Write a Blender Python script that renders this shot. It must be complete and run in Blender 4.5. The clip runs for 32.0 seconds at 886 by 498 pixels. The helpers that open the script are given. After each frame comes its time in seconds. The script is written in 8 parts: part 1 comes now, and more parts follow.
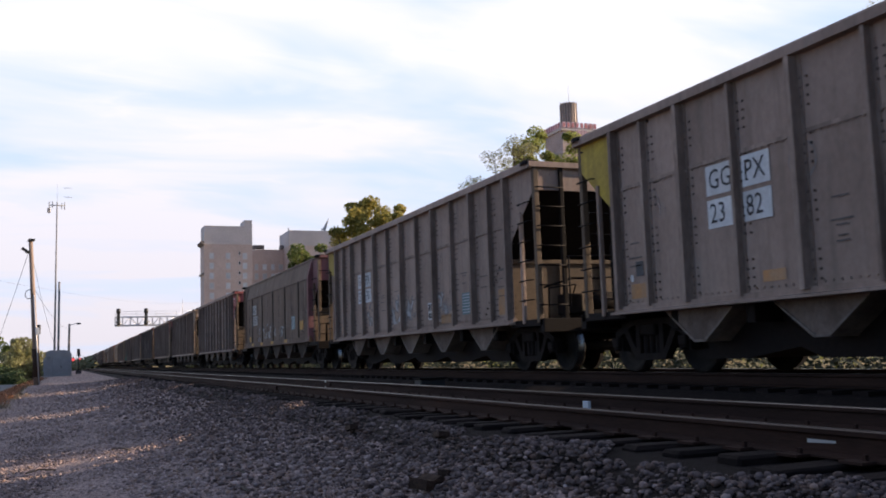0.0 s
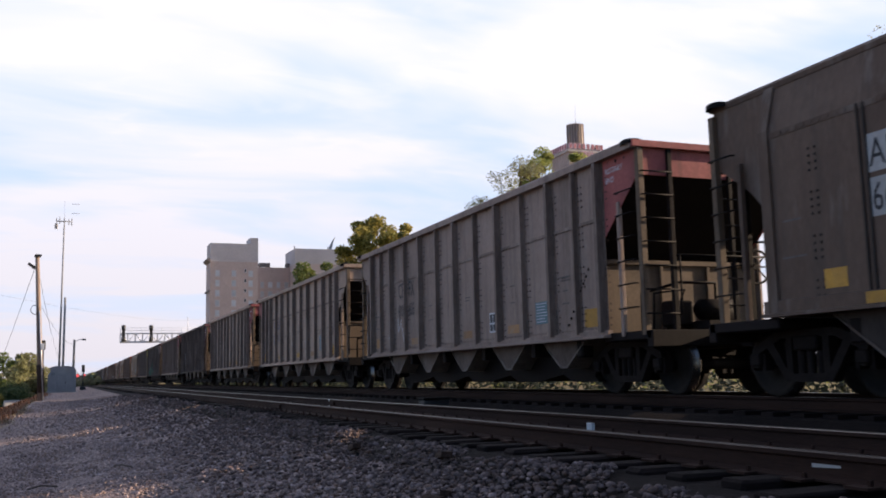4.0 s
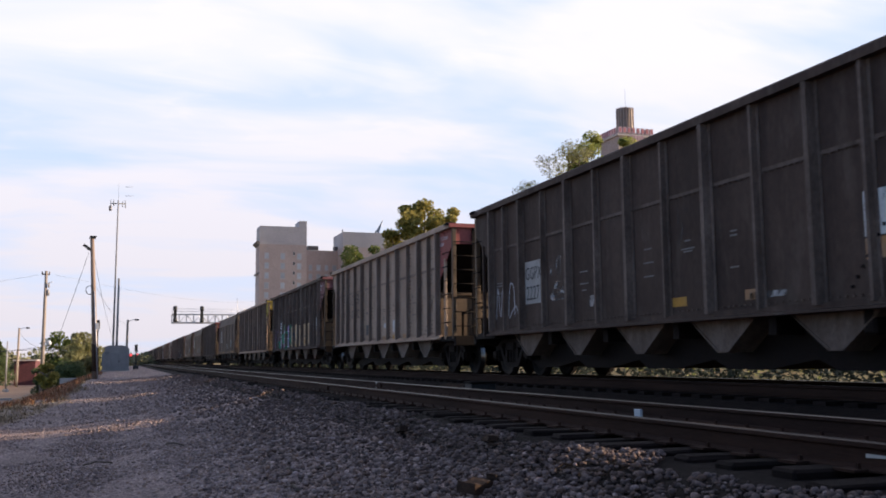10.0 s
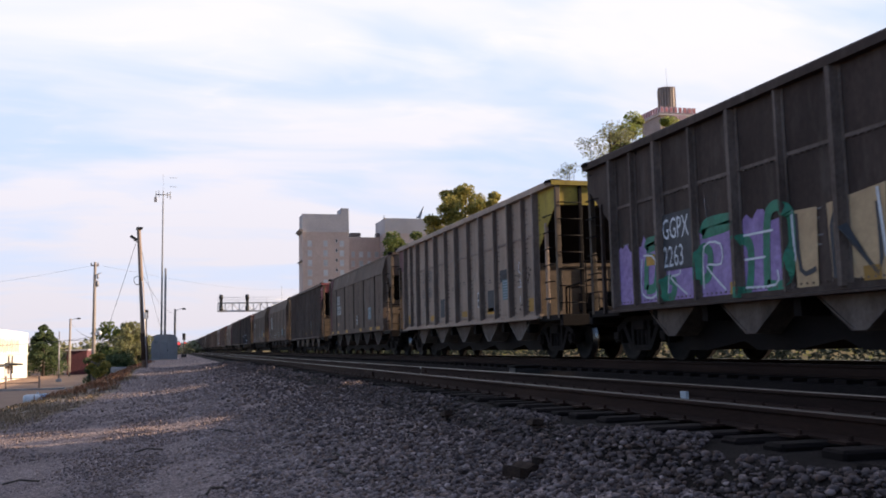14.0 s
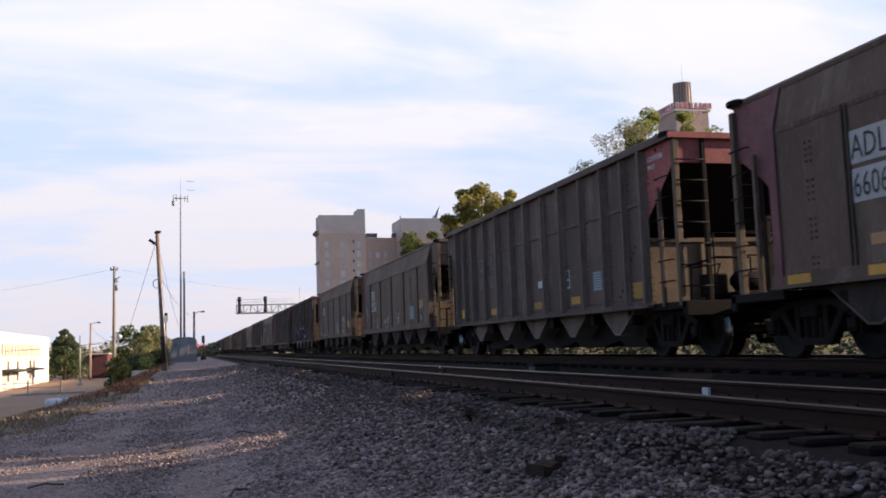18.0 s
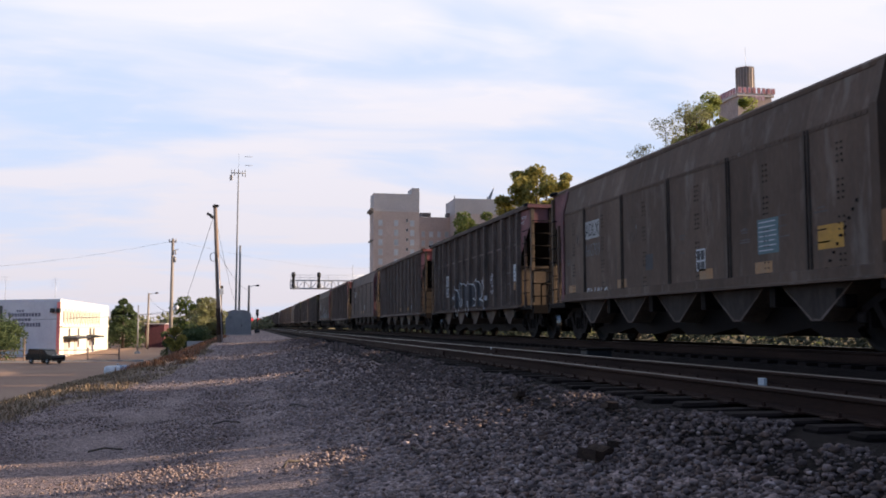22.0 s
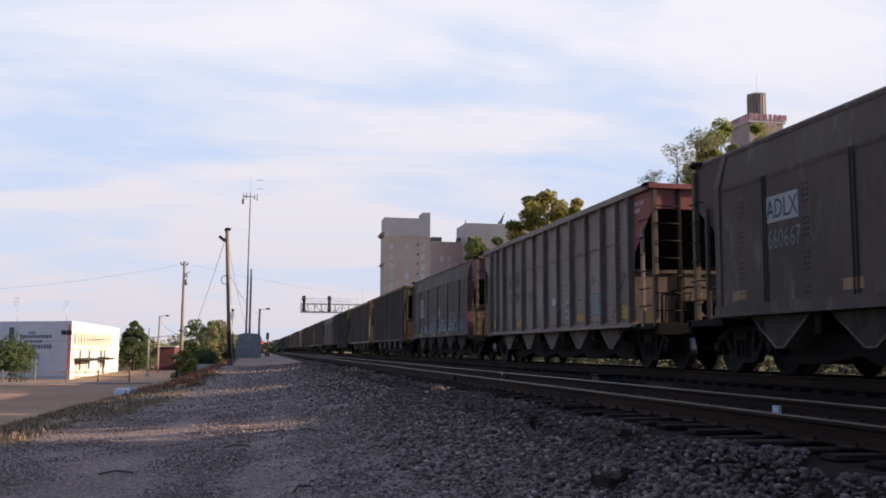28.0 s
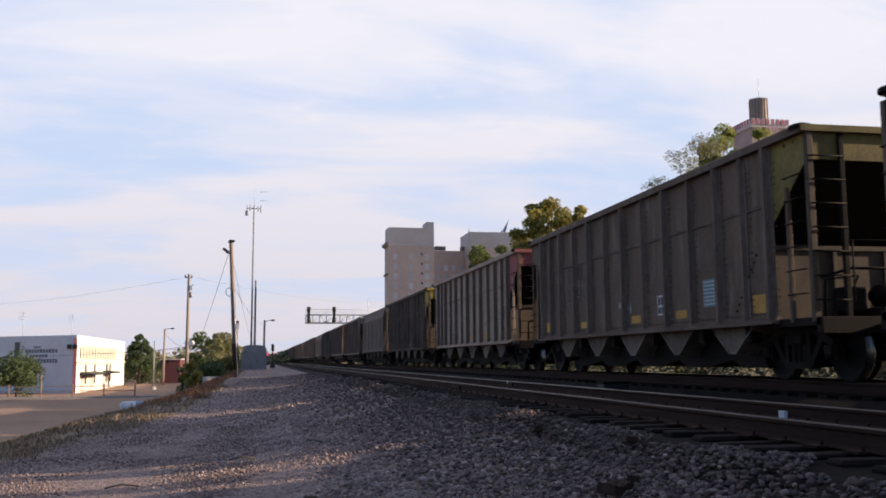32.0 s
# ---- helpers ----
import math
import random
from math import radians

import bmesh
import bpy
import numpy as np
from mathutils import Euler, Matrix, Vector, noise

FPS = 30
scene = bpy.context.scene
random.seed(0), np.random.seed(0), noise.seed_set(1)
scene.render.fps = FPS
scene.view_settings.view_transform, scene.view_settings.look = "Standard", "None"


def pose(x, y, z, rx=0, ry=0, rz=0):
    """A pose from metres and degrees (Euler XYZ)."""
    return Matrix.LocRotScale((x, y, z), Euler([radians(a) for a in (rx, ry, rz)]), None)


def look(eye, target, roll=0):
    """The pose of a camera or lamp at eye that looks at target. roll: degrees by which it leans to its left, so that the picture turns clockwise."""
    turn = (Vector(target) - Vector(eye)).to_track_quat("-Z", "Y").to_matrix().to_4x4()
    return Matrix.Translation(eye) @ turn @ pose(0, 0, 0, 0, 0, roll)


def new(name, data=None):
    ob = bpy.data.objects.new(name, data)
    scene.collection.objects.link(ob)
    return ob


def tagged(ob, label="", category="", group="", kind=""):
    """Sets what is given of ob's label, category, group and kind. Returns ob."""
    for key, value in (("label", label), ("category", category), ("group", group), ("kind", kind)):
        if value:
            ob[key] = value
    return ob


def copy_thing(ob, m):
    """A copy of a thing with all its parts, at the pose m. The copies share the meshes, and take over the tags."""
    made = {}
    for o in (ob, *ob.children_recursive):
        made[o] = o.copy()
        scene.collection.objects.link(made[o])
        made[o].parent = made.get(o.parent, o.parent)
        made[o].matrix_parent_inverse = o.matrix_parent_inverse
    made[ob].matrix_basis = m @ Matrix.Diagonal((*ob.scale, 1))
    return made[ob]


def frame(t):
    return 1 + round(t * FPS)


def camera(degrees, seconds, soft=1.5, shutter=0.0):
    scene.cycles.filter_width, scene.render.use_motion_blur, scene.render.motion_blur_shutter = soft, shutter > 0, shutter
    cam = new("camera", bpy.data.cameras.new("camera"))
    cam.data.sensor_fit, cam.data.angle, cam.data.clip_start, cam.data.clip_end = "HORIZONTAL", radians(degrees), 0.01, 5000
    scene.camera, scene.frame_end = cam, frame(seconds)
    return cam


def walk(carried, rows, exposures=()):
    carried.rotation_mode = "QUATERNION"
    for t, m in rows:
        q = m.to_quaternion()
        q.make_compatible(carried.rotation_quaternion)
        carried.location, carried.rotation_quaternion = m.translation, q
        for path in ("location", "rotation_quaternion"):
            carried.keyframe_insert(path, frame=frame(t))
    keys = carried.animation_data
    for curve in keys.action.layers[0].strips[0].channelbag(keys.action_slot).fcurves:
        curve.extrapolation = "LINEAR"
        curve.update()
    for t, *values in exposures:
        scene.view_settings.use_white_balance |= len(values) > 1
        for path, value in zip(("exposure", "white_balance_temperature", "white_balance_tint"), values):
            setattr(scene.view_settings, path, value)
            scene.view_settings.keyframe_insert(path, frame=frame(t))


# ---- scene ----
cam = camera(50.5, 32.0, 1.8, 0.12)
PATH = [
    (0, pose(-0.014, 0.005, 0.000, 96.41, 1.88, -21.77)),
    (0.5, pose(-0.014, 0.005, 0.000, 98.03, 1.32, -20.83)),
    (1, pose(-0.017, 0.006, 0.000, 99.24, 0.17, -20.71)),
    (1.5, pose(-0.019, 0.007, -0.000, 98.87, -0.89, -21.20)),
    (2, pose(-0.012, 0.005, -0.000, 97.91, -1.76, -22.49)),
    (2.5, pose(-0.007, 0.003, -0.000, 96.93, -1.80, -22.62)),
    (3, pose(-0.007, 0.003, 0.000, 97.16, 0.80, -22.02)),
    (3.5, pose(-0.004, 0.002, 0.000, 97.91, 1.36, -21.59)),
    (5.5, pose(-0.003, 0.001, 0.000, 95.03, 0.85, -19.72)),
    (6, pose(-0.006, 0.002, 0.000, 94.39, 0.98, -18.84)),
    (6.5, pose(-0.007, 0.003, 0.000, 94.21, 1.05, -18.72)),
    (7, pose(-0.008, 0.003, 0.000, 94.62, 1.02, -18.75)),
    (7.5, pose(-0.011, 0.004, 0.000, 94.98, 1.07, -19.50)),
    (8, pose(-0.013, 0.005, 0.000, 96.00, 1.17, -19.59)),
    (8.5, pose(-0.013, 0.004, 0.000, 96.42, 0.80, -19.42)),
    (9, pose(-0.013, 0.005, 0.000, 96.64, 0.65, -18.92)),
    (9.5, pose(-0.014, 0.005, 0.000, 96.65, 0.58, -18.52)),
    (10, pose(-0.013, 0.004, 0.000, 96.69, 0.51, -18.69)),
    (10.5, pose(-0.010, 0.003, 0.000, 96.62, 0.66, -18.44)),
    (11, pose(-0.011, 0.004, 0.000, 96.49, 0.44, -17.99)),
    (11.5, pose(-0.013, 0.004, 0.000, 96.26, 0.66, -17.60)),
    (12, pose(-0.011, 0.003, 0.000, 96.16, 0.81, -17.24)),
    (12.5, pose(-0.009, 0.003, 0.000, 95.99, 1.10, -16.79)),
    (13, pose(-0.009, 0.003, 0.000, 95.85, 1.29, -16.52)),
    (13.5, pose(-0.010, 0.003, 0.000, 95.86, 0.71, -16.45)),
    (14, pose(-0.010, 0.003, 0.000, 95.81, 1.27, -16.04)),
    (14.5, pose(-0.016, 0.005, 0.000, 95.82, 1.09, -15.83)),
    (16.5, pose(-0.021, 0.006, 0.000, 95.82, 0.52, -16.07)),
    (17, pose(-0.025, 0.007, 0.000, 95.71, 0.69, -15.55)),
    (17.5, pose(-0.030, 0.008, 0.000, 95.90, 0.82, -15.31)),
    (18, pose(-0.034, 0.009, 0.001, 95.80, 2.00, -14.95)),
    (18.5, pose(-0.036, 0.009, 0.001, 95.39, 2.32, -14.66)),
    (19, pose(-0.039, 0.010, 0.001, 95.22, 1.93, -13.87)),
    (19.5, pose(-0.045, 0.011, 0.001, 95.72, 1.40, -13.35)),
    (20, pose(-0.050, 0.012, 0.001, 96.10, 1.12, -13.09)),
    (20.5, pose(-0.055, 0.013, 0.001, 96.09, 0.97, -12.91)),
    (21, pose(-0.060, 0.014, -0.000, 96.13, -0.09, -12.93)),
    (21.5, pose(-0.064, 0.015, 0.000, 95.16, 0.22, -12.92)),
    (22, pose(-0.067, 0.014, 0.000, 94.67, 0.12, -11.88)),
    (22.5, pose(-0.069, 0.013, 0.000, 94.85, 0.26, -10.95)),
    (23, pose(-0.070, 0.013, 0.001, 95.42, 0.57, -10.84)),
    (23.5, pose(-0.074, 0.014, 0.001, 95.79, 0.65, -11.02)),
    (24, pose(-0.075, 0.015, 0.000, 95.76, 0.24, -10.94)),
    (24.5, pose(-0.078, 0.015, 0.000, 95.83, 0.02, -10.90)),
    (25, pose(-0.082, 0.016, -0.000, 95.87, -0.05, -10.88)),
    (25.5, pose(-0.086, 0.017, -0.000, 96.01, -0.20, -11.05)),
    (27.5, pose(-0.088, 0.017, -0.000, 96.12, -0.20, -11.26)),
    (28, pose(-0.090, 0.018, -0.000, 96.16, -0.29, -11.27)),
    (28.5, pose(-0.091, 0.018, -0.000, 96.17, -0.12, -11.36)),
    (29, pose(-0.091, 0.019, -0.000, 96.10, -0.13, -11.60)),
    (29.5, pose(-0.089, 0.019, -0.000, 95.96, -0.16, -11.81)),
    (30, pose(-0.088, 0.019, -0.000, 95.87, -0.22, -11.99)),
    (30.5, pose(-0.085, 0.018, -0.000, 95.86, -0.06, -11.99)),
    (31, pose(-0.083, 0.017, 0.001, 96.05, 0.51, -11.86)),
    (31.5, pose(-0.081, 0.016, 0.001, 96.28, 0.51, -11.34)),
    (32, pose(-0.079, 0.015, 0.001, 96.72, 0.45, -10.94)),
]
EXPOSURES = [(t, e, 6500, 13) for t, e in ((0, 0.95), (0.5, 0.75), (1, 0.6), (1.5, 0.68), (2, 0.76), (3, 0.86), (3.5, 0.88), (6, 1.12), (7, 1.10), (8, 0.95), (9, 0.89), (14, 0.88), (19, 0.86), (23, 0.79), (25, 0.74), (28, 0.72), (32, 0.71))]
walk(cam, PATH, EXPOSURES)

# ---------------------------------------------------------------- light
# z = 0 is the camera's height; the track runs along +y; the near gravel lies about 1.4 lower.
SUN_ELEV, SUN_BACK = 15.0, 8.5      # degrees over the horizon, degrees behind the square of the track


SKY_STRENGTH, SKY_TINT = 0.098, (0.83, 0.95, 1.20, 1)
CLOUD_GAP = (0.60, 0.745, 0.99, 1)
CLOUD_LOW, CLOUD_HIGH, CLOUD_STRENGTH = (0.76, 0.725, 0.79, 1), (0.95, 0.945, 1.005, 1), 0.58


def make_world():
    world = bpy.data.worlds.new("sky")
    scene.world = world
    world.use_nodes = True
    nt = world.node_tree
    nt.nodes.clear()
    out = nt.nodes.new("ShaderNodeOutputWorld")
    sky = nt.nodes.new("ShaderNodeTexSky")
    sky.sky_type = "NISHITA"
    sky.sun_disc = False
    sky.sun_elevation = radians(SUN_ELEV)
    sky.sun_rotation = radians(90 + SUN_BACK)
    sky.air_density, sky.dust_density, sky.ozone_density = 1.0, 1.5, 1.2
    bg_sky = nt.nodes.new("ShaderNodeBackground")
    bg_sky.inputs["Strength"].default_value = SKY_STRENGTH
    tint = nt.nodes.new("ShaderNodeMix")
    tint.data_type, tint.blend_type = "RGBA", "MULTIPLY"
    tint.inputs["Factor"].default_value = 1.0
    tint.inputs["B"].default_value = SKY_TINT
    nt.links.new(sky.outputs["Color"], tint.inputs["A"])
    nt.links.new(tint.outputs["Result"], bg_sky.inputs["Color"])
    # thin high cloud: streaks drawn out along the horizon, projected on a flat layer
    co = nt.nodes.new("ShaderNodeTexCoord")
    sep = nt.nodes.new("ShaderNodeSeparateXYZ")
    nt.links.new(co.outputs["Generated"], sep.inputs[0])
    up = nt.nodes.new("ShaderNodeMath")
    up.operation = "MAXIMUM"
    up.inputs[1].default_value = 0.0
    nt.links.new(sep.outputs["Z"], up.inputs[0])
    lift = nt.nodes.new("ShaderNodeMath")
    lift.operation = "ADD"
    lift.inputs[1].default_value = 0.16
    nt.links.new(up.outputs[0], lift.inputs[0])
    layer = nt.nodes.new("ShaderNodeVectorMath")
    layer.operation = "DIVIDE"
    wide = nt.nodes.new("ShaderNodeCombineXYZ")
    for i in range(3):
        nt.links.new(lift.outputs[0], wide.inputs[i])
    nt.links.new(co.outputs["Generated"], layer.inputs[0])
    nt.links.new(wide.outputs[0], layer.inputs[1])
    place = nt.nodes.new("ShaderNodeMapping")
    place.inputs["Rotation"].default_value = (0, 0, radians(-20))
    place.inputs["Scale"].default_value = (0.8, 1.7, 1.0)
    nt.links.new(layer.outputs[0], place.inputs["Vector"])

    def clouds(scale, detail, rough, lo, hi, warp):
        n = nt.nodes.new("ShaderNodeTexNoise")
        n.inputs["Scale"].default_value = scale
        n.inputs["Detail"].default_value = detail
        n.inputs["Roughness"].default_value = rough
        n.inputs["Distortion"].default_value = warp
        r = nt.nodes.new("ShaderNodeMapRange")
        r.interpolation_type = "SMOOTHSTEP"
        r.inputs["From Min"].default_value, r.inputs["From Max"].default_value = lo, hi
        nt.links.new(place.outputs[0], n.inputs["Vector"])
        nt.links.new(n.outputs["Fac"], r.inputs["Value"])
        return r

    big, small = clouds(1.3, 4, 0.5, 0.32, 0.68, 0.4), clouds(4.0, 5, 0.55, 0.45, 0.8, 0.6)
    mix = nt.nodes.new("ShaderNodeMath")
    mix.operation, mix.use_clamp = "MULTIPLY_ADD", True
    mix.inputs[1].default_value = 0.35
    nt.links.new(small.outputs[0], mix.inputs[0])
    nt.links.new(big.outputs[0], mix.inputs[2])
    amount = nt.nodes.new("ShaderNodeMath")
    amount.operation = "MULTIPLY_ADD"
    amount.inputs[1].default_value, amount.inputs[2].default_value = 0.95, 0.06
    nt.links.new(mix.outputs[0], amount.inputs[0])
    # the veil thins out overhead and away from the low sun, where the sky is clear and deep
    side = nt.nodes.new("ShaderNodeVectorMath")
    side.operation = "DOT_PRODUCT"
    side.inputs[1].default_value = (0.55, 0.83, 0.0)
    nt.links.new(co.outputs["Generated"], side.inputs[0])
    thin = nt.nodes.new("ShaderNodeMapRange")
    thin.interpolation_type = "SMOOTHSTEP"
    thin.inputs["From Min"].default_value, thin.inputs["From Max"].default_value = 0.0, 0.36
    thin.inputs["To Min"].default_value = 0.03
    nt.links.new(side.outputs["Value"], thin.inputs["Value"])
    veil = nt.nodes.new("ShaderNodeMath")
    veil.operation = "MULTIPLY"
    haze = nt.nodes.new("ShaderNodeMapRange")      # thicker towards the horizon
    haze.interpolation_type = "SMOOTHSTEP"
    haze.inputs["From Max"].default_value = 0.22
    haze.inputs["To Min"].default_value, haze.inputs["To Max"].default_value = 0.5, 0.0
    nt.links.new(up.outputs[0], haze.inputs["Value"])
    dense = nt.nodes.new("ShaderNodeMath")
    dense.operation, dense.use_clamp = "ADD", True
    nt.links.new(amount.outputs[0], dense.inputs[0])
    nt.links.new(haze.outputs[0], dense.inputs[1])
    veil.inputs[0].default_value = 0.97
    nt.links.new(thin.outputs[0], veil.inputs[1])
    # cloud is whiter overhead, dimmer and faintly violet down at the horizon
    fade = nt.nodes.new("ShaderNodeMapRange")
    fade.inputs["From Max"].default_value = 0.3
    nt.links.new(up.outputs[0], fade.inputs["Value"])
    col = nt.nodes.new("ShaderNodeMix")
    col.data_type = "RGBA"
    col.inputs["A"].default_value = CLOUD_LOW
    col.inputs["B"].default_value = CLOUD_HIGH
    nt.links.new(fade.outputs[0], col.inputs["Factor"])
    gaps = nt.nodes.new("ShaderNodeMix")
    gaps.data_type = "RGBA"
    gaps.inputs["A"].default_value = CLOUD_GAP
    nt.links.new(dense.outputs[0], gaps.inputs["Factor"])
    nt.links.new(col.outputs["Result"], gaps.inputs["B"])
    bg_cloud = nt.nodes.new("ShaderNodeBackground")
    bg_cloud.inputs["Strength"].default_value = CLOUD_STRENGTH
    nt.links.new(gaps.outputs["Result"], bg_cloud.inputs["Color"])
    both = nt.nodes.new("ShaderNodeMixShader")
    nt.links.new(veil.outputs[0], both.inputs[0])
    nt.links.new(bg_sky.outputs[0], both.inputs[1])
    nt.links.new(bg_cloud.outputs[0], both.inputs[2])
    nt.links.new(both.outputs[0], out.inputs["Surface"])



make_world()

sun = new("sun", bpy.data.lights.new("sun", "SUN"))
sun.data.energy, sun.data.angle, sun.data.color = 5.0, radians(0.5), (1.0, 0.80, 0.58)
_e, _b = radians(SUN_ELEV), radians(SUN_BACK)
TO_SUN = Vector((math.cos(_e) * math.cos(_b), -math.cos(_e) * math.sin(_b), math.sin(_e)))
sun.matrix_world = look(TO_SUN * 60, (0, 0, 0))

# ---------------------------------------------------------------- materials


def material(name, base, second=None, rough=0.8, metal=0.0, scale=3.0, stretch=(1, 1, 1), bump=0.2, fine=40.0,
             vary=0.12, streaks=0.0, streak_colour=(0.05, 0.035, 0.025), grain=0.35, spec=0.5, dust=0.0, dust_colour=(0.34, 0.29, 0.25), bump_size=0.02):
    """A weathered surface: two tones in large patches, a fine grain, run-off streaks and a little relief, in metres."""
    m = bpy.data.materials.new(name)
    m.use_nodes = True
    nt = m.node_tree
    bsdf = nt.nodes["Principled BSDF"]
    second = second or tuple(c * 0.72 for c in base)
    co = nt.nodes.new("ShaderNodeTexCoord")
    mp = nt.nodes.new("ShaderNodeMapping")
    mp.inputs["Scale"].default_value = stretch
    nt.links.new(co.outputs["Object"], mp.inputs["Vector"])
    info = nt.nodes.new("ShaderNodeObjectInfo")
    shift = nt.nodes.new("ShaderNodeMath")
    shift.operation = "MULTIPLY"
    shift.inputs[1].default_value = 37.0
    nt.links.new(info.outputs["Random"], shift.inputs[0])

    def noise_of(sc, detail, rough_):
        n = nt.nodes.new("ShaderNodeTexNoise")
        n.noise_dimensions = "4D"
        n.inputs["Scale"].default_value, n.inputs["Detail"].default_value = sc, detail
        n.inputs["Roughness"].default_value = rough_
        nt.links.new(shift.outputs[0], n.inputs["W"])
        nt.links.new(mp.outputs[0], n.inputs["Vector"])
        return n

    def mixed(a, b, fac, kind="MIX"):
        x = nt.nodes.new("ShaderNodeMix")
        x.data_type, x.blend_type = "RGBA", kind
        for key, v in (("A", a), ("B", b), ("Factor", fac)):
            if isinstance(v, (tuple, float, int)):
                x.inputs[key].default_value = (*v, 1) if isinstance(v, tuple) else v
            else:
                nt.links.new(v, x.inputs[key])
        return x.outputs["Result"]

    large = noise_of(scale, 5, 0.6)
    ramp = nt.nodes.new("ShaderNodeMapRange")
    ramp.inputs["From Min"].default_value, ramp.inputs["From Max"].default_value = 0.36, 0.66
    nt.links.new(large.outputs["Fac"], ramp.inputs["Value"])
    colour = mixed(tuple(base), tuple(second), ramp.outputs[0])
    small = noise_of(fine, 4, 0.65)
    gr = nt.nodes.new("ShaderNodeMapRange")
    gr.inputs["To Min"].default_value, gr.inputs["To Max"].default_value = 1 - grain, 1 + grain
    gr.inputs["From Min"].default_value, gr.inputs["From Max"].default_value = 0.28, 0.72
    nt.links.new(small.outputs["Fac"], gr.inputs["Value"])
    hue = nt.nodes.new("ShaderNodeCombineColor")
    for i in range(3):
        nt.links.new(gr.outputs[0], hue.inputs[i])
    colour = mixed(colour, hue.outputs[0], 1.0, "MULTIPLY")
    if streaks:
        st = nt.nodes.new("ShaderNodeMapping")
        st.inputs["Scale"].default_value = (5.0, 5.0, 0.28)
        nt.links.new(co.outputs["Object"], st.inputs["Vector"])
        sn = nt.nodes.new("ShaderNodeTexNoise")
        sn.noise_dimensions = "4D"
        sn.inputs["Scale"].default_value, sn.inputs["Detail"].default_value = 1.3, 4
        nt.links.new(st.outputs[0], sn.inputs["Vector"])
        nt.links.new(shift.outputs[0], sn.inputs["W"])
        sr = nt.nodes.new("ShaderNodeMapRange")
        sr.inputs["From Min"].default_value, sr.inputs["From Max"].default_value = 0.5, 0.78
        sr.inputs["To Max"].default_value = streaks
        nt.links.new(sn.outputs["Fac"], sr.inputs["Value"])
        colour = mixed(colour, tuple(streak_colour), sr.outputs[0])
    if dust:      # pale scuffs and run-off in short upright smears
        dm = nt.nodes.new("ShaderNodeMapping")
        dm.inputs["Scale"].default_value = (2.2, 2.2, 0.5)
        nt.links.new(co.outputs["Object"], dm.inputs["Vector"])
        dn = nt.nodes.new("ShaderNodeTexNoise")
        dn.noise_dimensions = "4D"
        dn.inputs["Scale"].default_value, dn.inputs["Detail"].default_value, dn.inputs["Roughness"].default_value = 1.6, 6, 0.62
        nt.links.new(dm.outputs[0], dn.inputs["Vector"])
        nt.links.new(shift.outputs[0], dn.inputs["W"])
        dr = nt.nodes.new("ShaderNodeMapRange")
        dr.inputs["From Min"].default_value, dr.inputs["From Max"].default_value = 0.54, 0.74
        dr.inputs["To Max"].default_value = dust
        nt.links.new(dn.outputs["Fac"], dr.inputs["Value"])
        colour = mixed(colour, tuple(dust_colour), dr.outputs[0])
    if vary:
        vr = nt.nodes.new("ShaderNodeMapRange")
        vr.inputs["To Min"].default_value, vr.inputs["To Max"].default_value = 1 - vary, 1 + vary
        nt.links.new(info.outputs["Random"], vr.inputs["Value"])
        vh = nt.nodes.new("ShaderNodeCombineColor")
        for i in range(3):
            nt.links.new(vr.outputs[0], vh.inputs[i])
        colour = mixed(colour, vh.outputs[0], 1.0, "MULTIPLY")
    nt.links.new(colour, bsdf.inputs["Base Color"])
    rr = nt.nodes.new("ShaderNodeMapRange")
    rr.inputs["To Min"].default_value, rr.inputs["To Max"].default_value = max(rough - 0.12, 0.05), min(rough + 0.1, 1)
    nt.links.new(large.outputs["Fac"], rr.inputs["Value"])
    nt.links.new(rr.outputs[0], bsdf.inputs["Roughness"])
    bsdf.inputs["Metallic"].default_value = metal
    bsdf.inputs["Specular IOR Level"].default_value = spec
    if bump:
        bp = nt.nodes.new("ShaderNodeBump")
        bp.inputs["Strength"].default_value, bp.inputs["Distance"].default_value = bump, bump_size
        nt.links.new(small.outputs["Fac"], bp.inputs["Height"])
        nt.links.new(bp.outputs[0], bsdf.inputs["Normal"])
    return m


